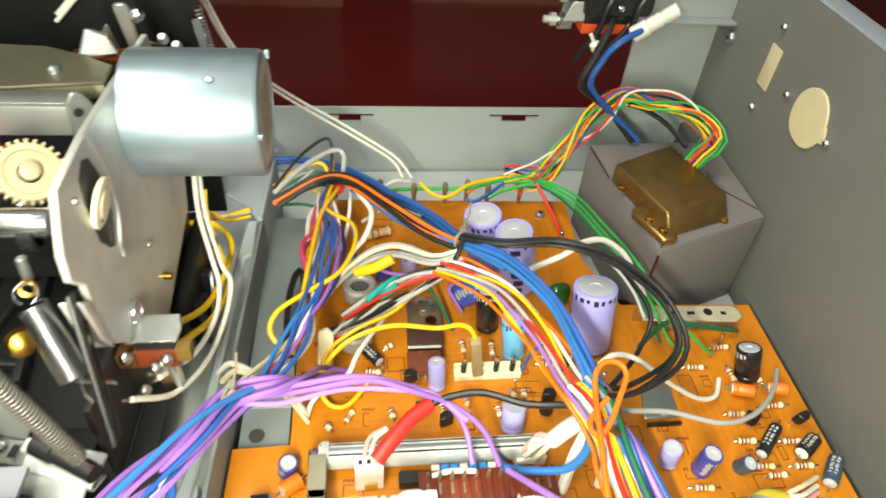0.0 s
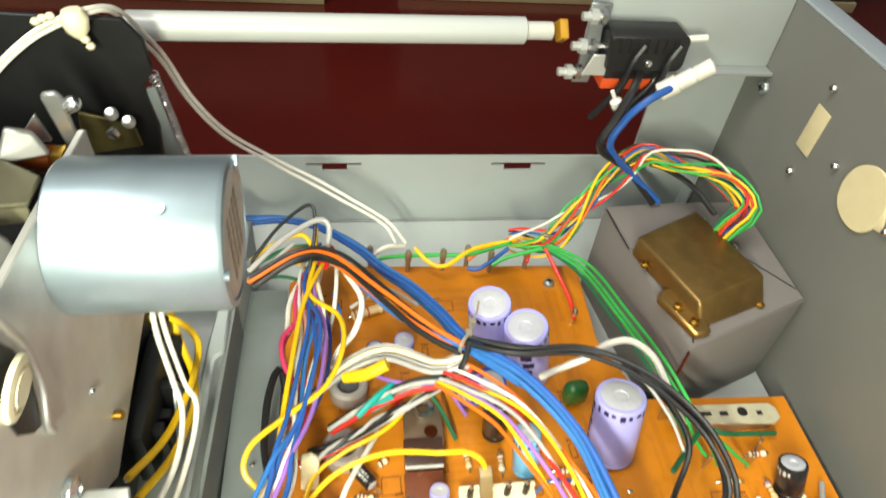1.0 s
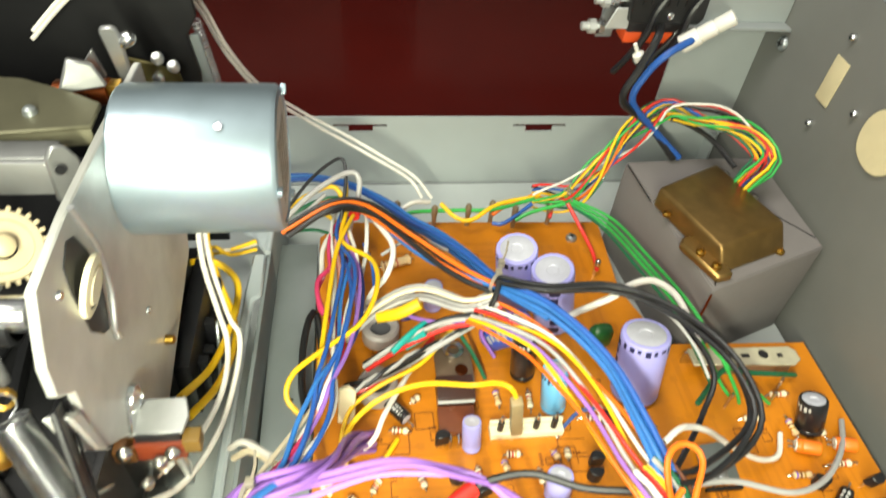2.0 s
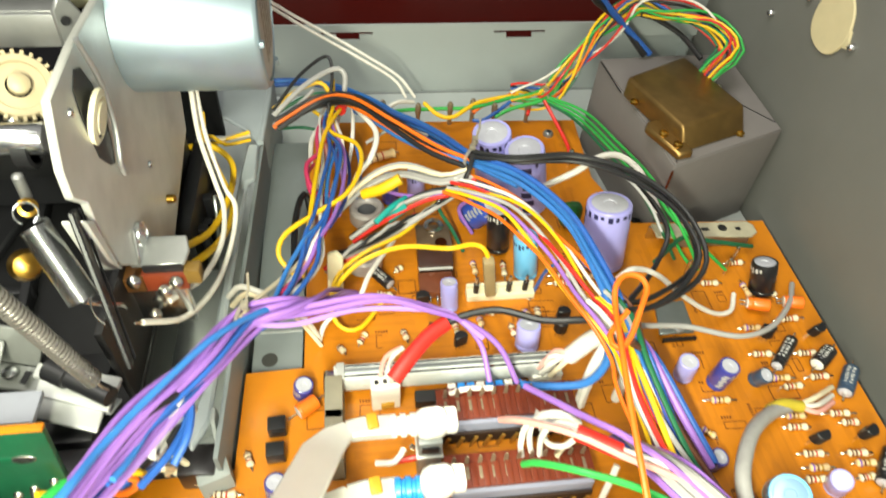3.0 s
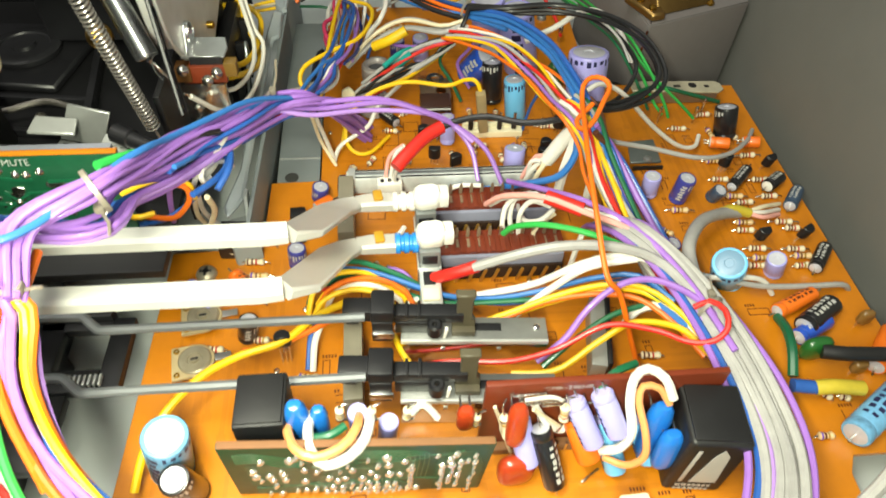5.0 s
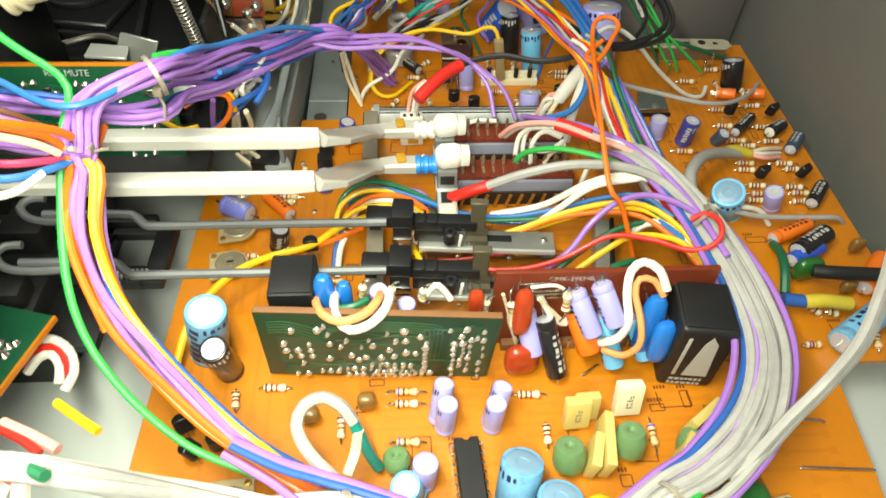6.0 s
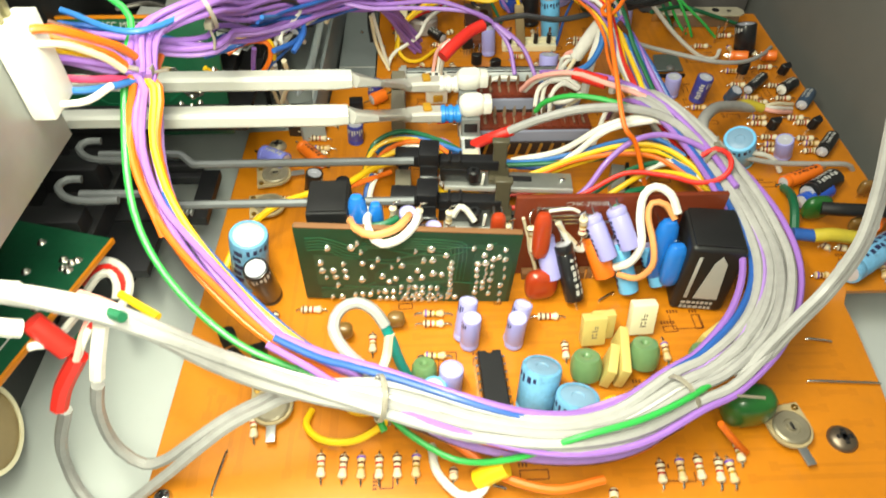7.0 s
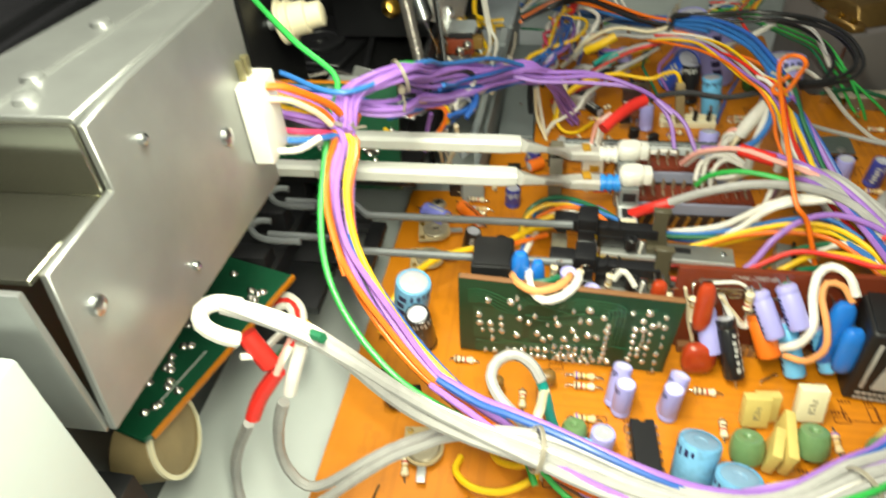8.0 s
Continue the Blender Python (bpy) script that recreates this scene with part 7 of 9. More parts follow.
resistor((-4.2, -48.8, 0), (-4.5, -53.2, 0), resist_white, ("brown", "red", "gold"))
resistor((46.8, -48.2, 0), (46.2, -56.1, 0), resist_white, ("brown", "brown", "red", "gold"))
resistor((51.8, -47.4, 0), (51.2, -56.1, 0), resist_tan, ("violet", "brown", "gold"))
resistor((56.4, -47.4, 0), (56.0, -55.4, 0), resist_white, ("brown", "red", "gold"))
resistor((61.7, -47.4, 0), (60.2, -56.8, 0), resist_white, ("brown", "brown", "red", "gold"))
resistor((63.9, -48.2, 0), (63.8, -56.8, 0), resist_tan, ("violet", "brown", "gold"))
resistor((67.6, -43.6, 0), (67.2, -51.2, 0), resist_white, ("brown", "red", "gold"))
resistor((34.0, -55.4, 0), (33.4, -58.9, 0), resist_white, ("brown", "brown", "red", "gold"))
resistor((109.9, 9.5, 0), (116.0, 9.3, 0), resist_tan, ("violet", "brown", "gold"))
resistor((118.4, 22.6, 0), (120.7, 20.2, 0), resist_white, ("brown", "red", "gold"))
resistor((122.4, 21.3, 0), (126.5, 20.0, 0), resist_white, ("brown", "brown", "red", "gold"))
resistor((134.5, 14.0, 0), (132.1, 6.5, 0), resist_tan, ("violet", "brown", "gold"))
resistor((-55.7, -32.5, 0), (-54.2, -41.2, 0), resist_white, ("brown", "red", "gold"))
resistor((-44.6, 94.9, 0), (-42.5, 89.0, 0), resist_white, ("brown", "brown", "red", "gold"))
resistor((-6.2, 219.4, 0), (8.2, 224.6, 0), resist_tan, ("brown", "brown", "red"), 1.9, "large tan axial resistor with brown bands", 12)
resistor((-18.3, 128.6, 0), (-15.8, 125.5, 0), resist_white, ("brown", "red", "gold"))
resistor((-54.5, 0.8, 0), (-53.6, -6.1, 0), resist_white, ("brown", "brown", "red", "gold"))
resistor((20.7, 135.5, 0), (21.5, 128.7, 0), resist_white, ("brown", "red", "gold"))
resistor((39.6, 133.5, 0), (40.4, 127.1, 0), resist_white, ("brown", "brown", "red", "gold"))
resistor((29.2, 137.0, 0), (30.2, 132.1, 0), resist_tan, ("violet", "brown", "gold"))
resistor((-5.3, 149.2, 0), (1.4, 148.2, 0), resist_white, ("brown", "red", "gold"))
resistor((2.9, 133.7, 0), (4.6, 128.6, 0), resist_white, ("brown", "brown", "red", "gold"))
resistor((69.4, 151.6, 0), (75.0, 151.3, 0), resist_tan, ("violet", "brown", "gold"))
resistor((-11.7, 128.2, 0), (-8.6, 133.5, 0), resist_white, ("brown", "red", "gold"))
resistor((2.0, 158.7, 0), (5.7, 161.1, 0), resist_white, ("brown", "brown", "red", "gold"))

# ---- transistors ----
transistor(125.6, 120.6, 160, 0, z=3.0)
transistor(142.4, 121.1, 200, -12, z=3.0)
transistor(124.0, 83.3, 190, -10, z=3.0)
transistor(139.2, 83.5, 210, -12, z=3.0)
transistor(55.6, 128.1, 180, 0, z=3.0)
transistor(65.6, 146.5, 150, 0, z=3.0)
transistor(-36.4, 44.0, 10, 0, z=9.0)
transistor(13.8, 130.4, 180, 0, z=3.0)
transistor(57.2, 132.2, 0, 0, z=3.0)
transistor(10.6, 142.4, 10, 0, z=3.0)
transistor(21.4, 124.9, 20, 0, z=3.0)
transistor(-64.2, -13.1, 30, -20, z=3.0)
transistor(-56.1, -16.1, 200, 0, z=3.0)
for yy in (100.4, 92.4):
    square = thing("transistor", "small square black plastic transistor", "transistor", "square transistors at the board corner")
    part("case", box(5.2, 4.4, 5.0, 0.4, at(-35.8, yy, 1.0, 0, 0, 3)), black_plastic, square)
    part("face", box(4.2, 0.3, 2.6, 0.1, at(-35.8, yy - 2.2, 2.0, 0, 0, 3)), dark_cover, square, "duller front face")
transistor(-59.4, -18.5, 80, -30, z=3.0)

# ---- film and dipped capacitors, trimmers, links ----
film_block(51.1, -10.3, 2, 7.2, 3.4, 10.5, ivory_film, "ivory film capacitor block with dark print", -14, mark_faint)
film_block(36.6, -13.7, 4, 6.8, 3.2, 9.6, yellow_film, "yellowish film capacitor block with dark print", -14, mark_faint)
film_block(39.6, -11.5, 4, 6.5, 2.6, 9, yellow_film, "plain yellowish film capacitor block", -10)
dipped(70.8, -38.2, 5, 13, 9, 12, dark_green, "large dark green dipped capacitor")
dipped(120.1, 34.7, 5, 9.5, 4.5, 9, dark_green, "dark green dipped capacitor")
dipped(24.1, 3.4, 6, 9.8, 5, 10.5, red_dip, "square glossy brick red dipped capacitor", 1.0, -8)
dipped(70.9, 178.2, 5, 9, 6, 11, dark_green, "flat dark green dipped capacitor")
dipped(142.8, 45.7, 5, 5, 3, 6, brown_dip, "small brown dipped disc")
dipped(131.8, 28.8, 5, 5, 3, 5, brown_dip, "small brown dipped disc")
dipped(-33.4, -9.3, 5, 5, 4, 5, brown_dip, "small brown dipped capacitor on the board")
dipped(-18.8, -5.7, 5, 5, 4, 5, brown_dip, "small brown dipped capacitor on the board")
film_block(38.2, -23.6, 72, 9.4, 2.6, 8, yellow_film, "flat pale yellow film capacitor", 8)
film_block(41.8, -20.9, 81, 14.8, 2.6, 8, yellow_film, "flat pale yellow film capacitor", 8)
film_block(60.8, -24.3, 54, 10.9, 2.6, 8, yellow_film, "flat pale yellow film capacitor", 8)
film_block(69.5, -13.9, 35, 11.4, 2.6, 8, yellow_film, "flat pale yellow film capacitor", 8)
trimmer(-62.3, 44.6, -80)
trimmer(-62.1, 60.0, -80)
trimmer(82.0, -42.3, 190)
trimmer(-50.7, -31.9, 185)
jumper((93.5, -27.6, 0.0), (112.8, -29.0, 0.0))
jumper((98.7, -13.8, 0.0), (105.5, -15.0, 0.0))
jumper((-62.3, -54.2, 0.0), (-60.7, -43.0, 0.0))
jumper((41.9, 1.9, 0.0), (46.9, 5.0, 0.0))
jumper((5.3, -54.0, 0.0), (8.0, -54.8, 0.0))
tagged(part("terminal_pin", lathe([(1.0, -0.5), (1.0, 6), (1.35, 6.6), (1.35, 10.5), (0.8, 11.6), (0, 11.6)], 10, m=at(3.0, 248.3)), pin_metal), "soldered terminal pin on the board", "terminal pin", "terminal pins")
tagged(part("terminal_pin", lathe([(1.0, -0.5), (1.0, 6), (1.35, 6.6), (1.35, 10.5), (0.8, 11.6), (0, 11.6)], 10, m=at(18.3, 245.2)), pin_metal), "soldered terminal pin on the board", "terminal pin", "terminal pins")
tagged(part("terminal_pin", lathe([(1.0, -0.5), (1.0, 6), (1.35, 6.6), (1.35, 10.5), (0.8, 11.6), (0, 11.6)], 10, m=at(32.6, 245.7)), pin_metal), "soldered terminal pin on the board", "terminal pin", "terminal pins")
tagged(part("terminal_pin", lathe([(1.0, -0.5), (1.0, 6), (1.35, 6.6), (1.35, 10.5), (0.8, 11.6), (0, 11.6)], 10, m=at(43.1, 247.7)), pin_metal), "soldered terminal pin on the board", "terminal pin", "terminal pins")
tagged(part("terminal_pin", lathe([(1.0, -0.5), (1.0, 6), (1.35, 6.6), (1.35, 10.5), (0.8, 11.6), (0, 11.6)], 10, m=at(52.3, 244.1)), pin_metal), "soldered terminal pin on the board", "terminal pin", "terminal pins")
tagged(part("terminal_pin", lathe([(1.0, -0.5), (1.0, 6), (1.35, 6.6), (1.35, 10.5), (0.8, 11.6), (0, 11.6)], 10, m=at(67.8, 245.5)), pin_metal), "soldered terminal pin on the board", "terminal pin", "terminal pins")
tagged(part("terminal_pin", lathe([(0.8, -0.5), (0.8, 5), (1.2, 5.4), (1.2, 7.5), (0.7, 8.2), (0, 8.2)], 10, m=at(80.6, 214.7)), tin), "soldered terminal pin on the board", "terminal pin", "terminal pins")
tagged(part("terminal_pin", lathe([(0.5, -0.5), (0.5, 5), (0.7, 5.4), (0.7, 7.5), (0.4, 8.2), (0, 8.2)], 10, m=at(124.3, 150.4)), tin), "soldered terminal pin on the board", "terminal pin", "terminal pins")
tagged(part("terminal_pin", lathe([(0.5, -0.5), (0.5, 5), (0.7, 5.4), (0.7, 7.5), (0.4, 8.2), (0, 8.2)], 10, m=at(109.2, 151.1)), tin), "soldered terminal pin on the board", "terminal pin", "terminal pins")
tagged(part("terminal_pin", lathe([(0.5, -0.5), (0.5, 5), (0.7, 5.4), (0.7, 7.5), (0.4, 8.2), (0, 8.2)], 10, m=at(129.7, 155.9)), tin), "soldered terminal pin on the board", "terminal pin", "terminal pins")
drum(32.7, -24.8, 8.6, 7.5, green_mylar, "dull sage green drum capacitor with a dimple")
drum(49.2, -21.7, 8.4, 8, green_mylar, "dull sage green drum capacitor with a dimple")
drum(64.8, -23.0, 7.4, 7, green_mylar, "dull sage green drum capacitor with a dimple")
drum(-10.9, -23.4, 7, 5, green_mylar, "dull sage green drum capacitor with a dimple")

# ---- wires ----
purple = thing("wire_harness", "thick purple wire harness gathered by nylon ties", "wire harness")
bundle(purple, [(-11.2, 144.8, 3), (-15.9, 138, 14), (-22.1, 122.4, 32), (-30.1, 113.9, 42), (-39.5, 110, 43.5), (-46.2, 93.9, 50), (-54.7, 75.8, 58), (-60.3, 56.3, 67), (-64, 39, 76.5), (-75.7, 28.5, 75), (-75, 15.2, 71)], ['purple'] * 9, 0.8, 1.05, 3, 0.8, twist=0.9)
wire(purple, "sky", [(-27.4, 119.3, 38), (-35.6, 109.6, 46), (-43.7, 96.9, 54), (-51.3, 81.3, 60), (-57, 66.5, 66), (-60.4, 50.3, 74), (-75.8, 23.7, 78), (-97, 34.2, 78)], 0.8)
bundle(purple, [(-27.5, 118.4, 37), (-37.5, 111.5, 39), (-46.4, 93.6, 45), (-52.9, 76.8, 50), (-59, 62.3, 56), (-63.8, 50.6, 62), (-68, 36.7, 66), (-100.1, 35.2, 72)], ['purple', 'purple', 'violet', 'purple', 'blue', 'purple'], 0.78, 1.15, 6, 1.0, twist=0.6)
wire(purple, "black", [(-48.9, 89.1, 50), (-50.1, 81, 56), (-53.5, 74.8, 60), (-56.1, 68.3, 62), (-58, 62.6, 64), (-59.8, 57.8, 64)], 0.95)
wire(purple, "white", [(-45.8, 101.4, 40), (-48.7, 87.5, 50), (-50.9, 81.7, 50), (-53.8, 78.2, 50), (-55.5, 73.1, 50), (-55.1, 74.6, 46), (-52.9, 81.4, 44), (-51.2, 86.7, 42)], 0.9)
wire(purple, "white", [(-50, 88.1, 38), (-51.7, 78.9, 48), (-53.9, 73, 50), (-54.3, 72.8, 46), (-52.6, 81.2, 42), (-50.5, 89.3, 40)], 0.85)
wire(purple, "blue", [(-50.9, 71.6, 44), (-48.3, 77.6, 46), (-48.8, 85, 46), (-50.7, 87.1, 48)], 0.95)
wire(purple, "blue", [(-55.6, 65.6, 48), (-51.9, 72.7, 46), (-49.9, 80.3, 44), (-50.3, 85.9, 44)], 0.9)
wire(purple, "cream", [(-54.7, 73.1, 40), (-55.4, 77.8, 30), (-60.1, 81.9, 18)], 0.9)
wire(purple, "purple", [(-37.7, 111.3, 43), (-23.9, 115.5, 40), (-7.3, 119.3, 38), (6.4, 118.6, 34), (17.1, 116.9, 29), (24.2, 112.1, 22), (26.5, 103.9, 14)], 0.85)
wire(purple, "purple", [(-37.8, 110.1, 42), (-24, 114.7, 38), (-3.9, 118.4, 37), (9.7, 115.9, 34), (20.5, 115.2, 28), (29.5, 110.6, 22), (34.8, 103.3, 13)], 0.85)
wire(purple, "violet", [(-37.9, 110, 41), (-27.2, 111.3, 38), (-10.8, 117.2, 35), (6.3, 116.8, 34), (15.2, 117, 31), (24.8, 111.7, 25)], 0.8)
wire(purple, "green", [(-116, 58.9, 96), (-108.1, 51.7, 92), (-92.8, 37.7, 86), (-81.2, 32.6, 79), (-79.6, 28.1, 75), (-79.2, 22.1, 74), (-80.2, 11.5, 64), (-79.7, -0.9, 52), (-76.5, -9.9, 42), (-68.8, -18.4, 33), (-57.2, -26.2, 25), (-45.3, -30.5, 20), (-26.2, -36.5, 16), (-20.6, -45.3, 13)], 0.9)
bundle(purple, [(-90.7, 13.3, 84), (-82.9, 14.3, 80), (-79.1, 17.1, 74), (-76.4, 15.5, 69), (-78, 9.7, 62), (-76.9, 3.3, 50), (-70.5, -7.2, 41), (-62.8, -15, 33), (-51.9, -23.7, 26), (-37.1, -31.7, 19), (-20.8, -39.7, 14), (-0.7, -46.5, 11), (19.1, -50.3, 10), (35.4, -49.4, 10), (50.7, -43.2, 10)], ['orange', 'orange', 'purple', 'brown'], 0.95, 1.0, 8, 0.6, twist=0.6)
bundle(purple, [(-95.3, 15.6, 78), (-84.4, 14, 76), (-78.2, 17.2, 71), (-73.5, 14.6, 68), (-74.1, 6.2, 58), (-71.2, -1.7, 47), (-63.5, -10.3, 37), (-53.8, -18.3, 28), (-42.5, -26.9, 23), (-31.9, -31.7, 17), (-15.4, -40.5, 13), (1.9, -47.1, 11), (20.4, -50.3, 10), (36.8, -49.4, 10), (52.3, -42.5, 10)], ['violet', 'purple', 'yellow', 'orange', 'violet'], 0.95, 1.0, 9, 0.6, twist=0.5)
wire(purple, "blue", [(-73.4, 2, 50), (-70.2, -3.2, 46), (-62.2, -9.6, 36.5), (-52.6, -17.2, 28.5), (-41.4, -25.8, 23.6), (-30.6, -30.6, 18), (-14.6, -39.2, 14.5), (2.2, -45.8, 13)], 0.85)
wire(purple, "orange", [(-86.5, 1, 91), (-83, 3, 90), (-78.6, 8, 85), (-76, 13, 80), (-75, 16, 76)], 0.95)
wire(purple, "cream", [(-86.5, 0.6, 88), (-82.4, 4, 86), (-78.4, 9, 80), (-76.6, 12, 75)], 0.8)
wire(purple, "white", [(-86.5, -1, 75), (-82, 2.4, 73.6), (-78, 7, 74.4)], 0.8)
wire(purple, "orange", [(-75, 29.5, 68), (-74.5, 17, 68), (-78.8, 9.7, 62), (-78.5, 2.8, 54), (-72.7, -8.1, 42)], 0.95)
wire(purple, "purple", [(-99.8, 23, 74), (-90.1, 21.3, 74), (-82.7, 20.5, 72), (-76.2, 16.3, 70)], 0.85)
wire(purple, "violet", [(-98.2, 18.8, 74), (-88.7, 17.1, 74), (-81.5, 16.6, 72), (-76.2, 16.3, 70)], 0.85)
wire(purple, "black", [(-97, 15.7, 74), (-87.6, 14, 74), (-81, 14.9, 72), (-76.2, 16.3, 70)], 0.85)
wire(purple, "magenta", [(-95.6, 11.7, 74), (-86.3, 10.1, 74), (-80.6, 13.3, 72), (-76.2, 16.3, 70)], 0.85)
wire(purple, "sky", [(-93.9, 7.2, 74), (-84.9, 5.7, 74), (-79.7, 10.3, 72), (-76.2, 16.3, 70)], 0.85)
wire(purple, "green", [(-65.6, 46.6, 75), (-63.9, 50, 73.5), (-62, 53.9, 71.5), (-60.8, 57.6, 69)], 1.15, "green shrink sleeve", "shrink_sleeve")
tie(purple, (-39.5, 110, 43), (1, -0.35, 0.1), 4.4, (0.2, 0.3, 1), 10)
tie(purple, (-64, 39, 75), (1, 0.7, 0.2), 4.6, (0.1, -0.5, -1), 5)
tie(purple, (-77.3, 17.5, 70.0), (0.1, 1, 0.6), 4.2, (1, 0, 0.2), 4)
tangle = thing("wire_harness", "tangle of blue, white and orange wires beside the channel", "wire harness")
wire(tangle, "orange", [(-69.5, 64.4, 48), (-63.9, 67.2, 50), (-57.5, 66.9, 50), (-57.7, 67.9, 44), (-63.7, 69.7, 36), (-73.1, 74.2, 32)], 0.8)
wire(tangle, "yellow", [(-72.4, 64.5, 50), (-64.7, 66.8, 52), (-57, 67.9, 50), (-57.2, 71, 42)], 0.8)
wire(tangle, "blue", [(-76, 62.7, 48), (-65.1, 62.1, 52), (-57, 71.1, 52), (-50.6, 84.7, 46)], 0.8)
wire(tangle, "blue", [(-77.6, 74.9, 28), (-66, 71.8, 34), (-57.4, 74.2, 40), (-50.6, 84.5, 42)], 0.8)
wire(tangle, "white", [(-59.1, 75.4, 40), (-57, 80.1, 44), (-54.9, 84.8, 44)], 0.8)
wire(tangle, "white", [(-59.7, 80.6, 34), (-61.2, 85.7, 22), (-60.2, 93, 8)], 0.8)
wire(tangle, "cream", [(-60.5, 80.6, 34), (-63, 84.6, 22), (-63.5, 92.7, 8)], 0.8)
wire(tangle, "black", [(-60.1, 72.1, 40), (-52.4, 77.6, 44), (-50.9, 83.4, 44)], 0.8)
wire(tangle, "yellow", [(-79.5, 69.4, 40), (-75.3, 72.3, 34), (-70.2, 73.6, 34)], 0.8)
wire(tangle, "purple", [(-62.7, 70.4, 46), (-65, 73.3, 38), (-67.9, 78.1, 26)], 0.8)
rearh = thing("wire_harness", "thick blue and black wire harness crossing the board", "wire harness")
bundle(rearh, [(-56, 269, 7), (-44, 270, 7), (-31, 270, 7.5), (-16, 263, 8.5), (-1.5, 246, 12), (7.3, 231, 15.5), (15.7, 218, 20), (23.6, 200, 27), (30.2, 182, 34), (44, 163.6, 40), (54.2, 142.9, 42), (58.3, 121.5, 42), (61, 104, 40), (67.5, 98.6, 30), (71.6, 87.2, 22), (78.6, 75.1, 12)], ['sky', 'blue', 'sky', 'blue', 'sky'], 0.88, 1.1, 11, 0.7, twist=0.4, keep=0.6)
bundle(rearh, [(56, 112, 41), (60, 104, 41), (64.6, 96.5, 30), (67.9, 85.9, 24), (71.9, 74.8, 19), (76.5, 62.8, 16), (79.6, 47.8, 17)], ['purple', 'brown', 'navy', 'dark_green', 'blue', 'grey', 'yellow', 'yellow', 'red', 'red', 'grey', 'white'], 0.8, 1.1, 19, 0.9, rows=2)
wire(rearh, "sky", [(-9.2, 229.8, 20), (-1.3, 213.9, 26), (7.6, 199.8, 29), (17, 189.6, 31), (25.1, 182.1, 33), (30.5, 178, 34), (43.2, 162.9, 37)], 1.1)
bundle(rearh, [(-40.4, 224.3, 18), (-23.3, 230.7, 24), (-10, 224.3, 29), (6, 204.8, 32), (19.4, 188.3, 33), (29.8, 178.6, 34)], [('black', 1.25), ('black', 1.0), ('orange', 0.75), ('black', 0.8)], 1.05, 1.0, 12, 0.8)
bundle(rearh, [(23.7, 173.4, 30), (30.9, 166.5, 33), (41.8, 154.5, 36), (49.4, 134.9, 38), (53.8, 116.1, 40), (59, 103, 40), (64.2, 97.6, 30), (69, 87.4, 22), (73, 76.2, 14)], ['orange', 'white', 'yellow', 'red', 'grey', 'purple', 'yellow', 'orange'], 0.62, 1.25, 13, 1.6, rows=1, shift=2.0)
bundle(rearh, [(61, 101, 38), (70, 101.2, 27), (77.5, 87.8, 18), (85.2, 74.6, 9)], ['dark_green', 'brown', 'purple', 'blue'], 1.1, 1.0, 14, 0.4)
bundle(rearh, [(29.8, 180, 37), (43.5, 172.3, 40), (63.4, 169.9, 42), (78.6, 158.5, 44), (88.5, 142.1, 44), (90.7, 126.9, 42), (85.5, 118.5, 40), (70.6, 109, 40), (61, 106, 42)], ['black', 'black', 'black'], 0.85, 1.3, 15, 1.0, twist=0.7)
wire(rearh, "black", [(29.8, 181, 36), (49, 176.4, 36), (73, 171, 38), (83.8, 156.8, 38), (88.8, 142.7, 34), (82.3, 131.4, 30), (69.1, 116.7, 34), (58, 106, 39)], 0.85)
wire(rearh, "grey", [(67.9, 169.2, 40), (77.4, 159.8, 42), (81.6, 146.6, 42), (84, 137.9, 38)], 0.5)
wire(rearh, "black", [(60, 104, 42), (50.1, 108.1, 36), (40.7, 111.1, 33), (29.2, 116.2, 32), (18.7, 116.3, 30), (11.8, 114, 28)], 1.1)
wire(rearh, "red", [(14.2, 115.1, 29), (8.6, 111.5, 28), (2.1, 105, 26), (-1.9, 100.8, 24)], 2.3, "red shrink sleeve", "shrink_sleeve")
wire(rearh, "white", [(1.5, 109.7, 26), (-2, 108.8, 22), (-3.8, 108.7, 10)], 0.7)
wire(rearh, "pink", [(1, 109.7, 26), (-3.7, 109.8, 21), (-5.6, 108.9, 10)], 0.7)
wire(rearh, "white", [(-1.2, 101.7, 24), (-2.2, 105.4, 16), (-2.1, 107.7, 10)], 0.7)
wire(rearh, "black", [(-18.9, 160.5, 10), (-6.2, 161.6, 14), (11.2, 169.2, 18), (23.8, 171.9, 26), (28, 172.8, 34), (30.5, 178.2, 38)], 0.9)
wire(rearh, "grey", [(-16.8, 159.3, 9), (-1.9, 163.6, 13), (15.4, 169.9, 20), (24.9, 171.9, 26)], 0.9)
bundle(rearh, [(-18.6, 178, 12), (-7.3, 182, 22), (5.6, 182.8, 28), (19.8, 175.9, 30), (29, 176, 33)], ['grey', 'grey', 'cream', 'grey', 'grey'], 0.82, 1.15, 16, 0.9)
bundle(rearh, [(-12.4, 167.7, 10), (0.6, 170.6, 18), (13.4, 172.6, 24), (23.7, 171.6, 28), (30, 174, 32)], ['white', 'red', 'grey', 'black', 'yellow'], 0.8, 1.05, 17, 0.6)
wire(rearh, "teal", [(-3.9, 165.4, 20), (2, 170.6, 22), (7.7, 175.8, 21.5)], 1.05, "teal shrink sleeve", "shrink_sleeve")
bundle(rearh, [(-15.7, 155.3, 15), (-6, 160.4, 17.5), (4, 166, 18.5), (14.5, 170.9, 19), (22, 173, 25)], ['black', 'grey'], 0.6, 1.0, 77, 0.15, twist=3.0)
wire(rearh, "yellow", [(-7.4, 180.1, 20), (-1.1, 177.9, 24), (5.7, 178.5, 28)], 2.0, "yellow shrink sleeve", "shrink_sleeve")
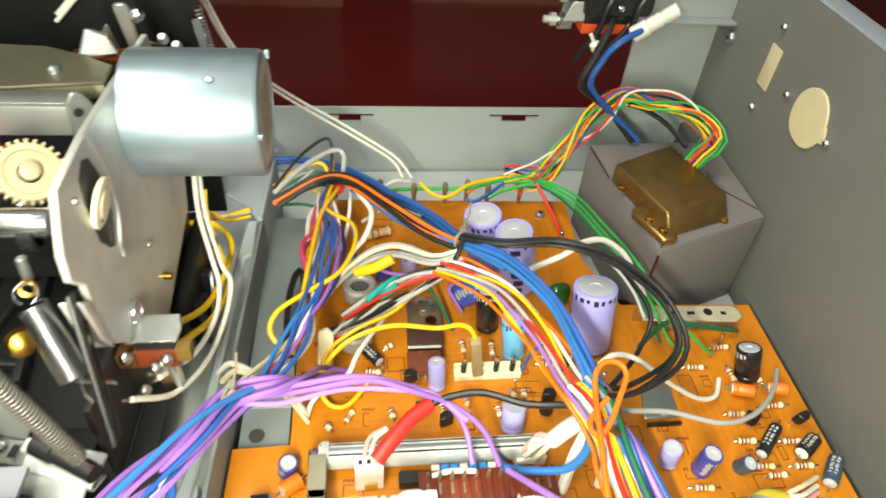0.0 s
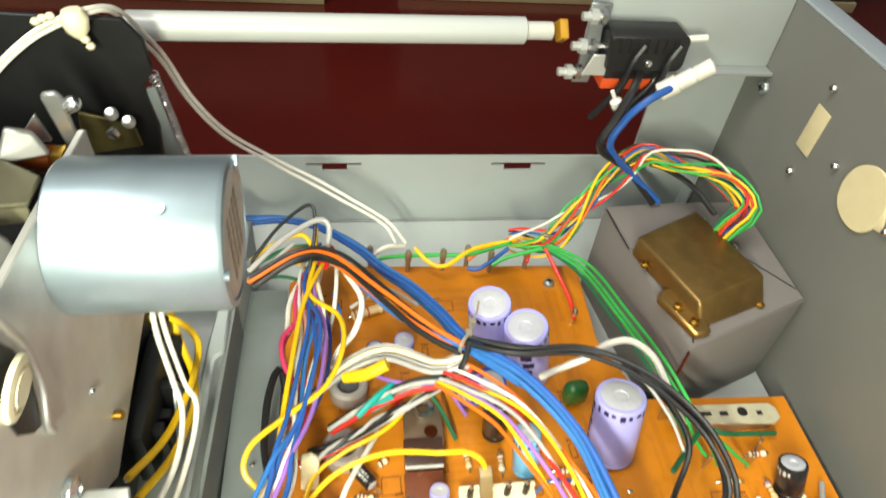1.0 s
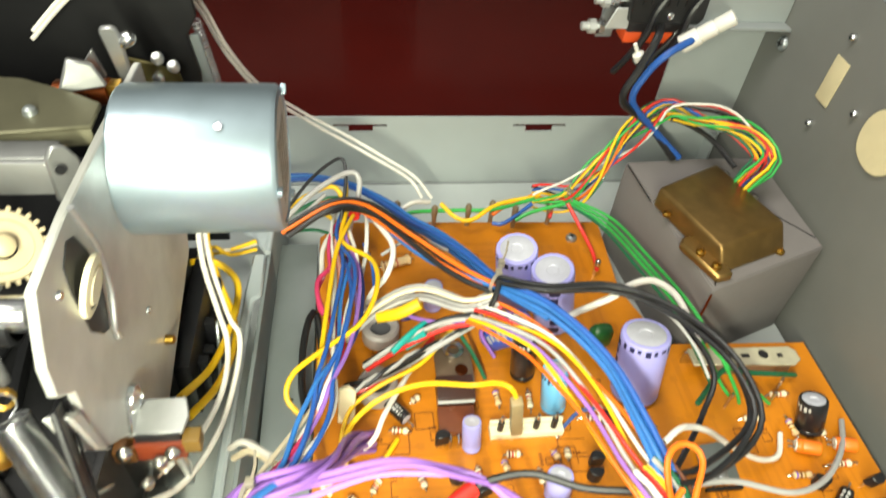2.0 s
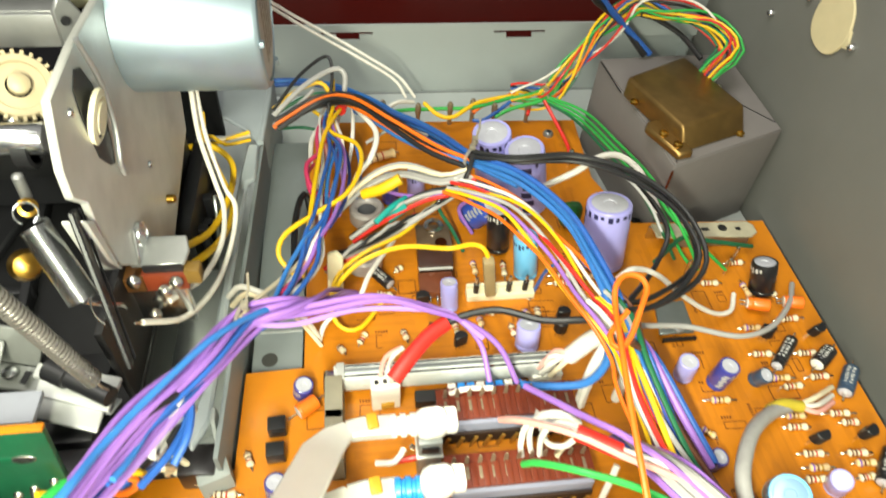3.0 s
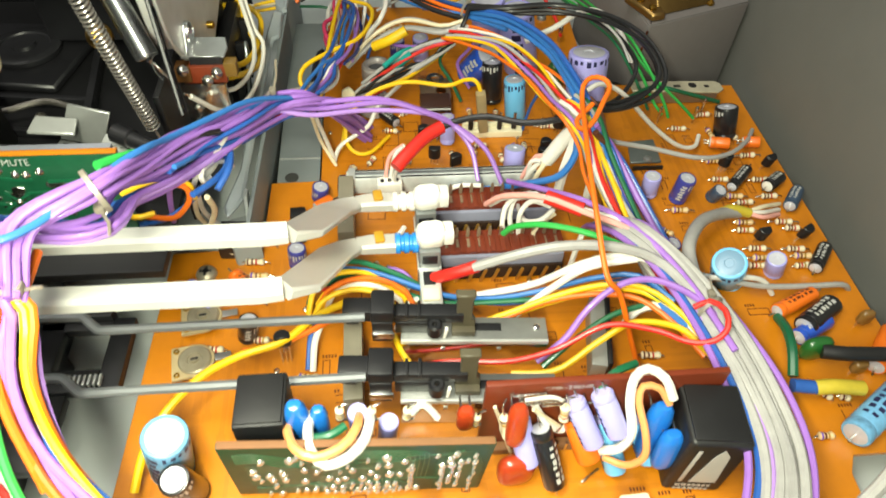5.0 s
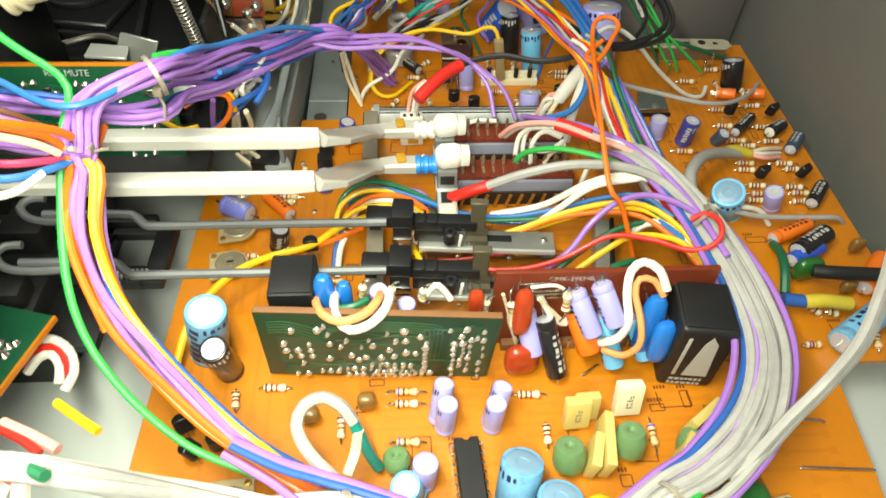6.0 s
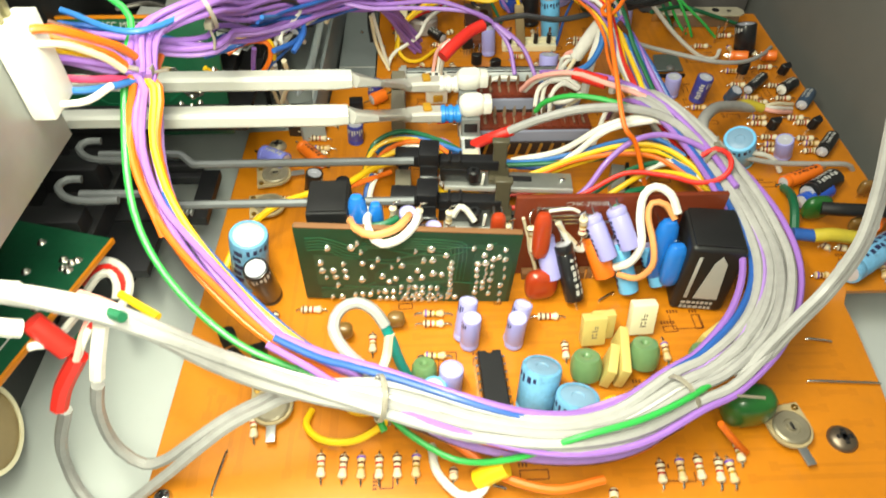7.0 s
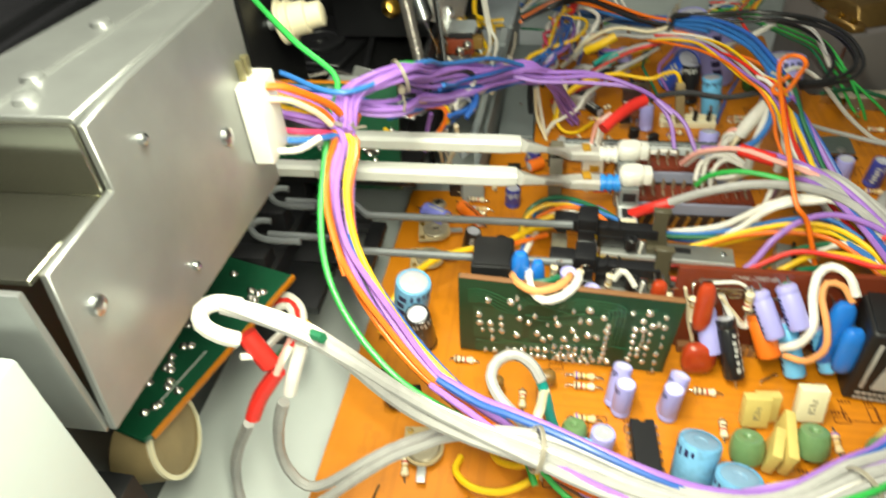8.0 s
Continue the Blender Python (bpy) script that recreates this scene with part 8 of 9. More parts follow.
wire(rearh, "teal", [(0.6, 169.9, 17), (7.4, 171, 22)], 1.7, "teal shrink sleeve", "shrink_sleeve")
wire(rearh, "purple", [(-6.2, 187.5, 18), (7.3, 176.2, 22), (23.5, 170.2, 28), (34, 171.3, 30), (30.8, 173.6, 22), (27.3, 178, 12), (32.5, 174.1, 3)], 0.7)
wire(rearh, "dark_green", [(22.4, 175.6, 22), (19.7, 177.5, 14), (24, 172.6, 8), (28.1, 165.9, 2)], 0.7)
wire(rearh, "blue", [(52.9, 135.6, 30), (51.7, 142.7, 16), (50.8, 146.1, 2)], 0.6)
tie(rearh, (29.8, 179.5, 35.5), (1, -0.9, 0.1), 3.3, (0.3, 0.6, 1), 3)
tie(rearh, (32.0, 184.8, 38.0), (0.2, 0.2, 1), 0.8, (0.2, 0.3, 1), 8)
yel = thing("wire_harness", "loose yellow hook-up wires over the coils", "wire harness")
wire(yel, "yellow", [(33.2, 145.6, 16), (31.9, 145.6, 22), (30, 146.4, 25.5), (26.5, 149.4, 24), (19.8, 151.8, 20), (4.6, 151.7, 22), (-8.5, 148.5, 20), (-17.1, 143.8, 14), (-19.6, 138.3, 7), (-16.5, 134.3, 3), (-10.5, 134.9, 2), (-2.9, 145.8, 1)], 0.82)
wire(yel, "yellow", [(23.1, 187.2, 12), (16.4, 177.6, 14), (5.5, 163.6, 16), (-8.4, 157, 14), (-18, 151.8, 8), (-21.5, 137.7, 2)], 0.72)
wire(yel, "red", [(10.9, 176.8, 12), (0.3, 165.4, 12), (-14.8, 159.4, 8), (-22.5, 160.6, 3)], 0.8)
wire(yel, "white", [(2.4, 164.6, 12), (-6.7, 147.7, 14), (-11.1, 140.5, 10), (-21.3, 136.2, 5), (-24.5, 130.6, 1)], 0.85)
wire(yel, "white", [(-28.3, 122.1, 30), (-26.3, 129.1, 14), (-23.9, 131.9, 1)], 0.8)
wire(yel, "cream", [(-29.1, 120.8, 30), (-28, 129.8, 12), (-23.5, 129.2, 1)], 0.7)
wire(yel, "yellow", [(-17.6, 245.8, 24), (-17.8, 231, 22), (-19.2, 212.5, 24), (-9.1, 198.5, 28), (-7.9, 184.1, 30), (-13.3, 169.8, 30), (-24.2, 160.4, 30), (-32.9, 152.8, 29), (-34.7, 146.7, 26), (-30.3, 142.4, 22)], 0.82)
wire(yel, "yellow", [(-14.4, 232.9, 20), (-20.5, 208.2, 26), (-23.1, 185.4, 28), (-25.2, 161.4, 28), (-26.3, 150.2, 26), (-27.8, 140.9, 22)], 0.82)
cluster = thing("wire_harness", "cluster of red, white, pink and blue wires at the rear corner", "wire harness")
bundle(cluster, [(-15.4, 245.2, 14), (-18.6, 217, 22), (-16.4, 195.7, 26), (-17.7, 176.5, 28), (-20.2, 159.8, 30), (-23.9, 146.3, 33), (-25.6, 136.7, 34), (-31.4, 119.4, 39), (-39.5, 110, 42.5), (-46.5, 93.2, 48), (-54.5, 76.6, 54), (-58.9, 61.6, 60)], ['blue', 'blue', 'purple', 'white', 'sky', 'blue'], 0.7, 1.6, 21, 1.9, twist=0.8)
bundle(cluster, [(-15.9, 244.1, 12), (-22.1, 216.2, 20), (-21.9, 189.9, 22), (-21.4, 171.4, 24), (-23.2, 154.1, 28), (-24.9, 139.6, 32), (-31, 123, 37), (-39.5, 110, 41.5), (-46.5, 96.3, 46), (-51.4, 85.4, 50)], ['magenta', 'white', 'red', 'pink', 'cream'], 0.66, 1.7, 22, 2.2, twist=0.7)
wire(cluster, "magenta", [(-17.8, 236, 14), (-22.6, 205.9, 20), (-27.5, 194.8, 22), (-26, 183.4, 22), (-20.7, 176, 20)], 0.85)
wire(cluster, "white", [(-20.9, 233.1, 14), (-26.1, 215.5, 18), (-26.4, 198.7, 20)], 0.95)
wire(cluster, "white", [(-12.5, 243, 16), (-7.1, 222.9, 24), (-1.5, 207.4, 26), (-4, 195.5, 24), (-9.4, 192.3, 18), (-11.9, 191.3, 10)], 1.05)
wire(cluster, "white", [(-11, 245.1, 14), (-10.1, 228.8, 18), (-10.9, 214, 16), (-13.6, 205.1, 8)], 0.8)
wire(cluster, "purple", [(-20.3, 220.7, 18), (-16.9, 205.6, 20), (-16.5, 197.4, 18)], 1.0)
wire(cluster, "red", [(-12.8, 238.9, 20), (-15, 230, 20)], 2.2, "red shrink sleeve", "shrink_sleeve")
wire(cluster, "black", [(-41.4, 228.9, 22), (-30.4, 241, 30), (-19.6, 248, 34), (-17.6, 240.7, 30), (-19.2, 229.1, 24), (-20.4, 223.5, 18)], 0.7)
wire(cluster, "grey", [(-41.5, 228, 20), (-29.3, 235.6, 28), (-17.1, 241.6, 32), (-12.6, 240.6, 30), (-13.2, 234.8, 24)], 1.1)
wire(cluster, "yellow", [(-41.9, 232.3, 20), (-31.5, 236.2, 26), (-22.3, 238.1, 28), (-17.4, 234, 22)], 0.95)
wire(cluster, "dark_green", [(-42, 231.4, 18), (-27.6, 235.2, 24), (-18.4, 236.5, 24)], 0.8)
wire(cluster, "orange", [(-42.2, 228.1, 14), (-29.6, 232.9, 22), (-20.3, 233.1, 25), (-9, 222.3, 27), (0.5, 209.8, 29), (12.7, 193.8, 31), (25.7, 180.1, 33)], 1.0)
wire(cluster, "grey", [(-25.4, 236.1, 26), (-34.7, 230.6, 20), (-42.3, 229.5, 14)], 0.8)
wire(cluster, "yellow", [(-26.7, 241.3, 12), (-21.3, 237, 10), (-18.1, 231.6, 6)], 0.8)
wire(cluster, "dark_green", [(-41.4, 235.1, 8), (-31.2, 238.1, 6), (-21.6, 236.6, 4)], 0.7)
wire(cluster, "white", [(-49, 133.3, 24), (-43.9, 130.2, 32), (-35.8, 122.2, 38)], 0.9)
wire(cluster, "cream", [(-48.1, 131.4, 22), (-42, 127.5, 32), (-35, 120.7, 37)], 0.9)
wire(cluster, "white", [(-14.7, 240.5, 14), (-17.3, 217.8, 18), (-19.3, 194.4, 22), (-20.3, 174.7, 25)], 0.62)
wire(cluster, "blue", [(-11.5, 223, 12), (-8.8, 210.3, 14), (-8.4, 196.8, 12), (-10.4, 190.4, 8)], 0.62)
wire(cluster, "navy", [(-17.5, 225.2, 16), (-14.8, 212.4, 18), (-12.3, 198.7, 16), (-13.8, 177.7, 20), (-18.9, 158.5, 26)], 0.62)
wire(cluster, "violet", [(-18.9, 217.9, 18), (-15.8, 199.7, 18), (-14.6, 187.1, 16), (-16.2, 169.7, 20)], 0.62)
wire(cluster, "magenta", [(-25.9, 204.7, 14), (-28, 194.8, 16), (-26.1, 185.6, 16), (-22.3, 189.8, 16), (-23, 199.3, 16)], 0.62)
wire(cluster, "yellow", [(-19.9, 230.1, 20), (-17, 214.2, 22), (-19.1, 204, 22), (-19.9, 188.2, 24), (-22.5, 170.1, 26)], 0.62)
wire(cluster, "grey", [(-5.4, 208.9, 20), (6.7, 215.4, 22), (17.3, 202.3, 28)], 0.62)
trafo = thing("wire_harness", "red, yellow and green wires arching from the transformer", "wire harness")
bundle(trafo, [(133, 226, 32), (138, 227, 39), (143.7, 231, 44), (137.7, 242.6, 49), (121.8, 251.2, 51), (110.6, 258.1, 50), (97.7, 255.7, 39), (83.9, 249.5, 23), (75.3, 248.3, 13), (60.4, 250.4, 11)], ['red', 'yellow', 'green', 'red', 'blue', 'yellow', 'green', 'red', 'yellow', 'dark_green', 'orange', 'yellow', 'black', 'red', 'white', 'green'], 0.55, 1.75, 31, 3.2, twist=1.6)
wire(trafo, "black", [(135.1, 234.8, 38), (129.4, 247.3, 42), (119.5, 253.1, 46), (113, 255.5, 47)], 1.1)
wire(trafo, "yellow", [(64.1, 251, 11), (45.7, 247.5, 10), (33.3, 240.1, 8), (26.6, 242, 8), (21.4, 249.3, 9)], 0.95)
wire(trafo, "green", [(61.4, 249.4, 11), (43.2, 245.3, 9), (27, 246.2, 8), (10.9, 245.7, 8), (4, 244.7, 7)], 0.85)
wire(trafo, "red", [(75.6, 248.6, 12), (69.9, 247.8, 9), (67.4, 242.6, 6)], 0.85)
wire(trafo, "blue", [(59.9, 247.1, 10), (47.4, 240, 6), (42.5, 241.1, 5)], 0.85)
wire(trafo, "green", [(73.4, 244.6, 12), (59.3, 243.1, 9), (52.3, 241.4, 6)], 0.85)
wire(trafo, "orange", [(60.5, 251.1, 11), (48.1, 246.8, 9), (42.7, 244, 7)], 0.85)
wire(trafo, "red", [(74.6, 244.6, 12), (78, 235.4, 8), (80.9, 222.6, 5), (80.5, 213.2, 4)], 0.85)
tie(trafo, (75.4, 247.6, 13.0), (1, 0.3, 0.3), 3.4, (0, 0, 1), 4)
wire(trafo, "green", [(73.8, 246.9, 13), (87.3, 230.8, 14), (91.2, 201.2, 21), (94.6, 173.8, 26), (102, 160.2, 20), (115.7, 151, 10), (123.5, 149.6, 3)], 0.62)
wire(trafo, "green", [(73.8, 247.4, 13.5), (89, 231.6, 15), (93, 201.8, 22), (96.4, 174.6, 27), (103, 158.6, 20), (110, 151.6, 9), (113, 150.4, 3)], 0.62)
wire(trafo, "dark_green", [(73.8, 246.0, 11.5), (84.7, 230.6, 12), (89, 201, 18), (92, 175.6, 23), (98, 163, 16), (103, 158, 8), (106, 156, 3)], 0.62)
wire(trafo, "green", [(73.8, 246.3, 12), (86.7, 231.2, 12), (90.8, 201.5, 19), (93.8, 175.3, 24), (100.2, 163.7, 18), (106.5, 155.4, 8), (111, 152.5, 3)], 0.62)
wire(trafo, "dark_green", [(88.2, 141, 20), (106.2, 156.7, 14), (115.9, 156.3, 12), (138.6, 160.3, 3)], 0.9)
mains = thing("mains_lead", "black and blue mains leads with white crimp connectors", "cable")
wire(mains, "black", [(118.1, 251.3, 30), (104.6, 255.8, 44), (86.9, 247.9, 60), (90, 248.9, 72), (94.9, 251.8, 84), (100, 264, 84)], 1.5)
wire(mains, "blue", [(120.8, 252, 30), (107.2, 254.7, 42), (92.2, 250.7, 58), (94.2, 250.2, 70), (99.6, 249, 79), (113, 254, 84)], 1.4)
wire(mains, "black", [(93, 263, 86), (94, 261, 80), (91, 258, 73), (94.3, 253.9, 70)], 1.3)
wire(mains, "black", [(104, 263, 86), (106, 261, 80), (98, 258, 72), (96.2, 253.6, 69)], 1.3)
part("crimp_connector", lathe([(2.6, 0), (3.4, 0.5), (3.4, 7), (2.7, 7.5), (3.0, 8), (3.0, 13), (2.5, 13.5), (2.9, 14), (2.9, 20), (1.5, 20.5)], 14, m=aim((106, 255, 79), (120, 252, 91))), white_plastic, mains, "white crimp connector")
part("strap_knob", lathe([(0, 0), (2.2, 0.6), (2.2, 3.4), (0.8, 4.4), (0.8, 8), (0, 8.4)], 12, m=aim((93, 256, 72), (89, 256, 79))), white_plastic, mains, "white strap end")
lampw = thing("lamp_lead", "pair of white lamp leads sagging to the board", "cable")
wire(lampw, "white", [(-103, 227, 95), (-95.4, 227, 102.3), (-89.6, 227, 107.2), (-82.6, 227, 112.1), (-73.3, 228, 116.1), (-68.8, 235, 114.6), (-66.9, 242, 110.2), (-64.9, 248, 102.4), (-61.2, 254, 90.6), (-56.3, 258, 73.4), (-48, 262, 57.2), (-33.6, 264, 44.3), (-17.3, 262, 35), (-4.4, 258, 28.5), (10, 254, 20), (17.4, 250, 11.6)], 0.68)
wire(lampw, "white", [(-104, 227, 92.6), (-96, 227, 100.3), (-90.2, 227, 105.3), (-83.2, 227, 110.2), (-73.7, 228, 114.6), (-68.7, 234, 114.1), (-67.5, 241, 109.3), (-65.9, 247, 100.7), (-62, 253, 89.2), (-57.1, 257, 72.3), (-48.2, 261, 55.5), (-33.7, 263, 42.4), (-17.4, 261, 32.4), (-8.8, 258, 28.5), (8, 255, 18), (13.4, 251, 11)], 0.68)
wire(lampw, "white", [(17.2, 253.1, 7), (10, 250.6, 9), (3, 247, 7)], 1.0)
part("glue_blob", lathe([(0, 0), (2.5, 0.6), (3.6, 3), (2.8, 6), (1.2, 8), (0, 9)], 10, m=aim((-73.6, 226.6, 118.0), (-73.0, 226.4, 110.0))), cream_plastic, lampw, "cream glue blob with drips")
for q in ((-78.6, 225.6, 114.8), (-80.6, 225.6, 114.2), (-82.4, 225.4, 113.4), (-71.6, 225, 109.0), (-70.8, 225, 107.2)):
    part("glue_drip", lathe([(0, 0), (0.9, 0.5), (1.2, 1.2), (0.8, 2.0), (0, 2.2)], 8, m=at(*q)), cream_plastic, lampw, "cream glue drip")
motw = thing("motor_lead", "white and yellow motor leads hanging beside the plate", "cable")
wire(motw, "white", [(-56.5, 182, 76), (-56.5, 178, 66.4), (-56.6, 174, 52.8), (-53.6, 167, 40.4), (-51.4, 161, 33.8), (-51.1, 148, 32), (-54.2, 133, 34.1), (-59.2, 118, 42.5)], 0.8, bare=3.0)
wire(motw, "white", [(-56, 184, 75), (-56, 181, 64.3), (-55.5, 177, 50.4), (-52.1, 170, 35.2), (-49, 166, 30.8), (-49.3, 155, 27), (-51.8, 136, 27.7), (-56.5, 118, 35.5), (-61.9, 106, 49.7)], 0.8, bare=3.0)
wire(motw, "yellow", [(-80, 202, 24), (-72.3, 201, 26.2), (-61.3, 199, 28.9), (-53.7, 193, 26.8), (-52.8, 186, 23.4), (-54.6, 174, 21.9), (-56.7, 157, 27.5), (-60, 140, 38.9)], 1.1, bare=2.0)
wire(motw, "yellow", [(-64.4, 212, 34), (-63.8, 206, 28.6), (-59.8, 196, 20.9), (-55.2, 186, 16.8), (-52.9, 173, 18.1), (-53.6, 152, 27.4), (-57.7, 136, 35.8)], 1.1, bare=2.0)
wire(motw, "yellow", [(-66, 212, 22.4), (-62.8, 212, 22.9), (-58.6, 212, 18.9), (-50, 216, 17.6)], 0.7)
wire(motw, "cream", [(-66, 213, 20), (-63.3, 213, 20.6), (-58.3, 213, 20.5), (-50, 217, 19.4)], 0.7)
wire(motw, "yellow", [(-66, 214, 18), (-62.3, 214, 18.2), (-57.3, 213, 20.9), (-50, 217, 20.6)], 0.7)
greyh = thing("wire_harness", "thick grey and white cable bundle round the board", "wire harness")
GREY_RUN = [(64.4, 86.7, 5), (63.0, 75.5, 20), (66.0, 63.4, 30), (76.0, 50.6, 27), (82.4, 33, 25), (85.4, 12.5, 24), (84.2, -6.2, 23), (75.3, -23.4, 22), (60.8, -36.1, 21), (50, -41.5, 21.5), (34.4, -49.6, 21), (18.7, -51.9, 21)]
bundle(greyh, GREY_RUN + [(1.1, -49.8, 22.5), (-11, -47.4, 25), (-23.4, -45.5, 29), (-35, -43.8, 32), (-46, -43.6, 38.5), (-53.5, -45.4, 48), (-59.5, -47.8, 59), (-65, -49.2, 66.5), (-71, -50.2, 71), (-76, -50.1, 72.6), (-80, -49.9, 73)], ['grey', 'grey', 'grey', 'grey', 'white'], 1.28, 1.1, 41, 0.45, rows=2, shift=-1.6, twist=0.0, keep=0.22, start=0.4)
bundle(greyh, GREY_RUN + [(1.1, -49.6, 23), (-20, -44, 26), (-38, -44, 27), (-46, -46, 25), (-54, -48.6, 22), (-63, -51, 15), (-72, -53, 7), (-84, -55, -3), (-93, -53, -8), (-98.5, -48.5, -6), (-99, -45.6, 2), (-94.4, -46, 15), (-88, -46, 28)], [('grey', 1.4)], 1.4, 1.0, 43, 0.2, shift=1.8, keep=0.1, start=0.4)
bundle(greyh, GREY_RUN + [(1.1, -49.6, 23), (-20, -43, 26), (-38, -43.4, 27), (-46, -45, 25), (-54, -47.4, 22), (-63, -49.6, 16), (-71, -50.6, 10), (-77, -50.4, 8), (-81, -49.4, 14), (-81.4, -48.4, 26), (-78, -48.2, 36), (-75.4, -48, 42)], [('grey', 1.4)], 1.4, 1.0, 44, 0.2, shift=4.6, keep=0.1, start=0.4)
bundle(greyh, GREY_RUN + [(1.1, -49.6, 24), (-25, -41.2, 28), (-35.6, -35.2, 28), (-46.3, -30.1, 30)], ['purple'], 0.85, 1.0, 46, 0.5, rows=1, shift=-6.4, keep=0.3, start=0.4)
bundle(greyh, GREY_RUN + [(1.1, -49.6, 24), (-25.1, -40.4, 28), (-35.6, -36, 28), (-46.2, -30.8, 30)], ['blue', 'purple'], 0.95, 1.0, 47, 0.5, rows=1, shift=7.2, keep=0.3, start=0.4)
bundle(greyh, GREY_RUN[:9] + [(15.4, -50.8, 18)], ['grey', 'grey'], 1.2, 1.1, 48, 0.3, rows=1, shift=1.5, keep=0.6, start=0.4)
bundle(greyh, GREY_RUN[:9] + [(15, -51.8, 20)], ['violet'], 0.8, 1.6, 58, 0.4, rows=1, shift=3.6, keep=0.7, start=0.4)
wire(greyh, "white", [(-76.5, -50, 72.8), (-81.5, -49.8, 73), (-84.2, -51.2, 72), (-83.4, -53.4, 70.6), (-80, -54.2, 69), (-77.4, -53.2, 67)], 1.6, "white outer sheath", "sheath")
wire(greyh, "white", [(-70.2, -53.7, 52.5), (-68.9, -52.7, 56.8), (-66.4, -50.3, 64)], 1.41, "white shrink sleeve", "shrink_sleeve")
wire(greyh, "red", [(-78.8, -56, 46.1), (-76.5, -54.4, 51.1), (-72, -52.2, 57.5)], 1.63, "red shrink sleeve", "shrink_sleeve")
wire(greyh, "red", [(-76.5, -51.6, 66.8), (-74.7, -52.2, 63.3), (-73.1, -52.5, 59.7)], 2.00, "red shrink sleeve", "shrink_sleeve")
wire(greyh, "white", [(-71.7, -53.2, 58.2), (-69.2, -51.3, 62.5), (-67.7, -49.2, 64)], 0.70)
wire(greyh, "pink", [(-71.7, -53.8, 58.2), (-69.7, -51.3, 62.5), (-68.7, -48.6, 64)], 0.70)
wire(greyh, "dark_green", [(-73, -49.9, 58.2), (-69.4, -49.3, 62.5), (-66.9, -48.6, 64)], 0.70)
wire(greyh, "red", [(-72.4, -51.9, 58.2), (-69.4, -50.9, 62.5), (-67.4, -49.8, 64)], 0.70)
wire(greyh, "white", [(-76, -47.2, 58.2), (-71.9, -46.9, 62.5), (-69, -46.5, 64)], 0.70)
wire(greyh, "white", [(-74.8, -51.8, 58.2), (-75.4, -53.4, 62.5), (-77, -54.9, 64)], 0.70)
wire(greyh, "dark_green", [(-66.7, -49, 66.8), (-64, -50.2, 66.8), (-61.1, -51.7, 67.5)], 1.0, "green shrink sleeve", "shrink_sleeve")
bundle(greyh, [(27.6, 90.7, 16), (31.9, 85, 25), (42.5, 77.6, 31), (52.5, 71.4, 31), (66.0, 63.4, 30), (76, 50.6, 27)], ['white', 'pink'], 1.0, 1.0, 42, 0.4)
wire(greyh, "red", [(42.5, 77.6, 31), (52.5, 71.4, 31)], 2.2, "red shrink sleeve", "shrink_sleeve")
wire(greyh, "grey", [(19.1, 60.3, 20), (30.2, 59.1, 26), (43.8, 58.4, 30), (59.2, 56.1, 31), (71, 51, 29), (79.4, 36.9, 26.5)], 1.5)
wire(greyh, "red", [(7.8, 63.4, 12), (13.9, 61, 17), (20.5, 60.8, 20)], 1.9, "red shrink sleeve", "shrink_sleeve")
wire(greyh, "white", [(20.9, 59.1, 8), (37.6, 59.2, 12), (49.9, 56.4, 24), (61.5, 55.6, 28), (75, 51.2, 27)], 1.1)
wire(greyh, "white", [(31.3, 50.9, 8), (42.3, 55.6, 14), (51.5, 55.1, 24), (64.8, 54.2, 28)], 1.1)
wire(greyh, "green", [(30.9, 77, 16), (33.7, 74.3, 22), (42.3, 68.6, 28), (55.6, 62.3, 29), (67.6, 54, 28), (77.5, 42.7, 25)], 0.95)
wire(greyh, "purple", [(35.6, 99.1, 18), (47, 83.7, 27), (56.2, 74.8, 30), (67, 62, 31), (76.6, 44.7, 28.5), (82.4, 23, 26.5)], 0.95)
tie(greyh, (-20.9, -45.2, 28), (1, 0.15, -0.3), 5.0, (0.1, 0.1, -1), 10)
tie(greyh, (49, -42.5, 21), (1, 0.6, 0.05), 4.8, (1, -0.1, 0.05), 14)
tie(greyh, (80.6, 37, 26.0), (0.5, -1, -0.1), 4.0, (0.3, 1, 0.4), 4)
wire(greyh, "white", [(-110, 5.8, 10), (-105.8, 8.3, 14), (-100.6, 9.2, 15), (-95.4, 6, 14), (-93.4, 1, 12), (-95.1, -3.3, 10)], 1.3)
wire(greyh, "red", [(-107.1, 3.4, 12), (-103.5, 5.4, 15), (-99.2, 6, 16), (-95.6, 3.3, 15), (-94.9, 0.1, 12)], 1.0)
wire(greyh, "white", [(-105, 1.1, 12), (-101.7, 3.5, 15), (-98.2, 3.7, 16), (-96.3, 1.5, 14), (-96.1, -2.5, 12)], 1.2)
wire(greyh, "yellow", [(-79.0, -23.9, 40), (-74.0, -27.3, 40), (-68.9, -30.6, 40)], 0.95)
wire(greyh, "pink", [(-78.4, -35.9, 54.8), (-72.3, -38.9, 55.6), (-67, -41.8, 55.6)], 0.96)
wire(greyh, "red", [(-78.7, -36.9, 54.8), (-72.9, -40.1, 55.6), (-69.8, -42.3, 55.6)], 0.80)
frontw = thing("wire_harness", "loose grey wire loop with a teal sleeve on the board", "wire harness")
wire(frontw, "grey", [(-23.1, -35.6, 22), (-30.2, -28.2, 22), (-33.3, -22.1, 23), (-31.6, -18.1, 25), (-27.5, -16.8, 26), (-23.2, -18.7, 25), (-20.4, -21.4, 22)], 1.5)
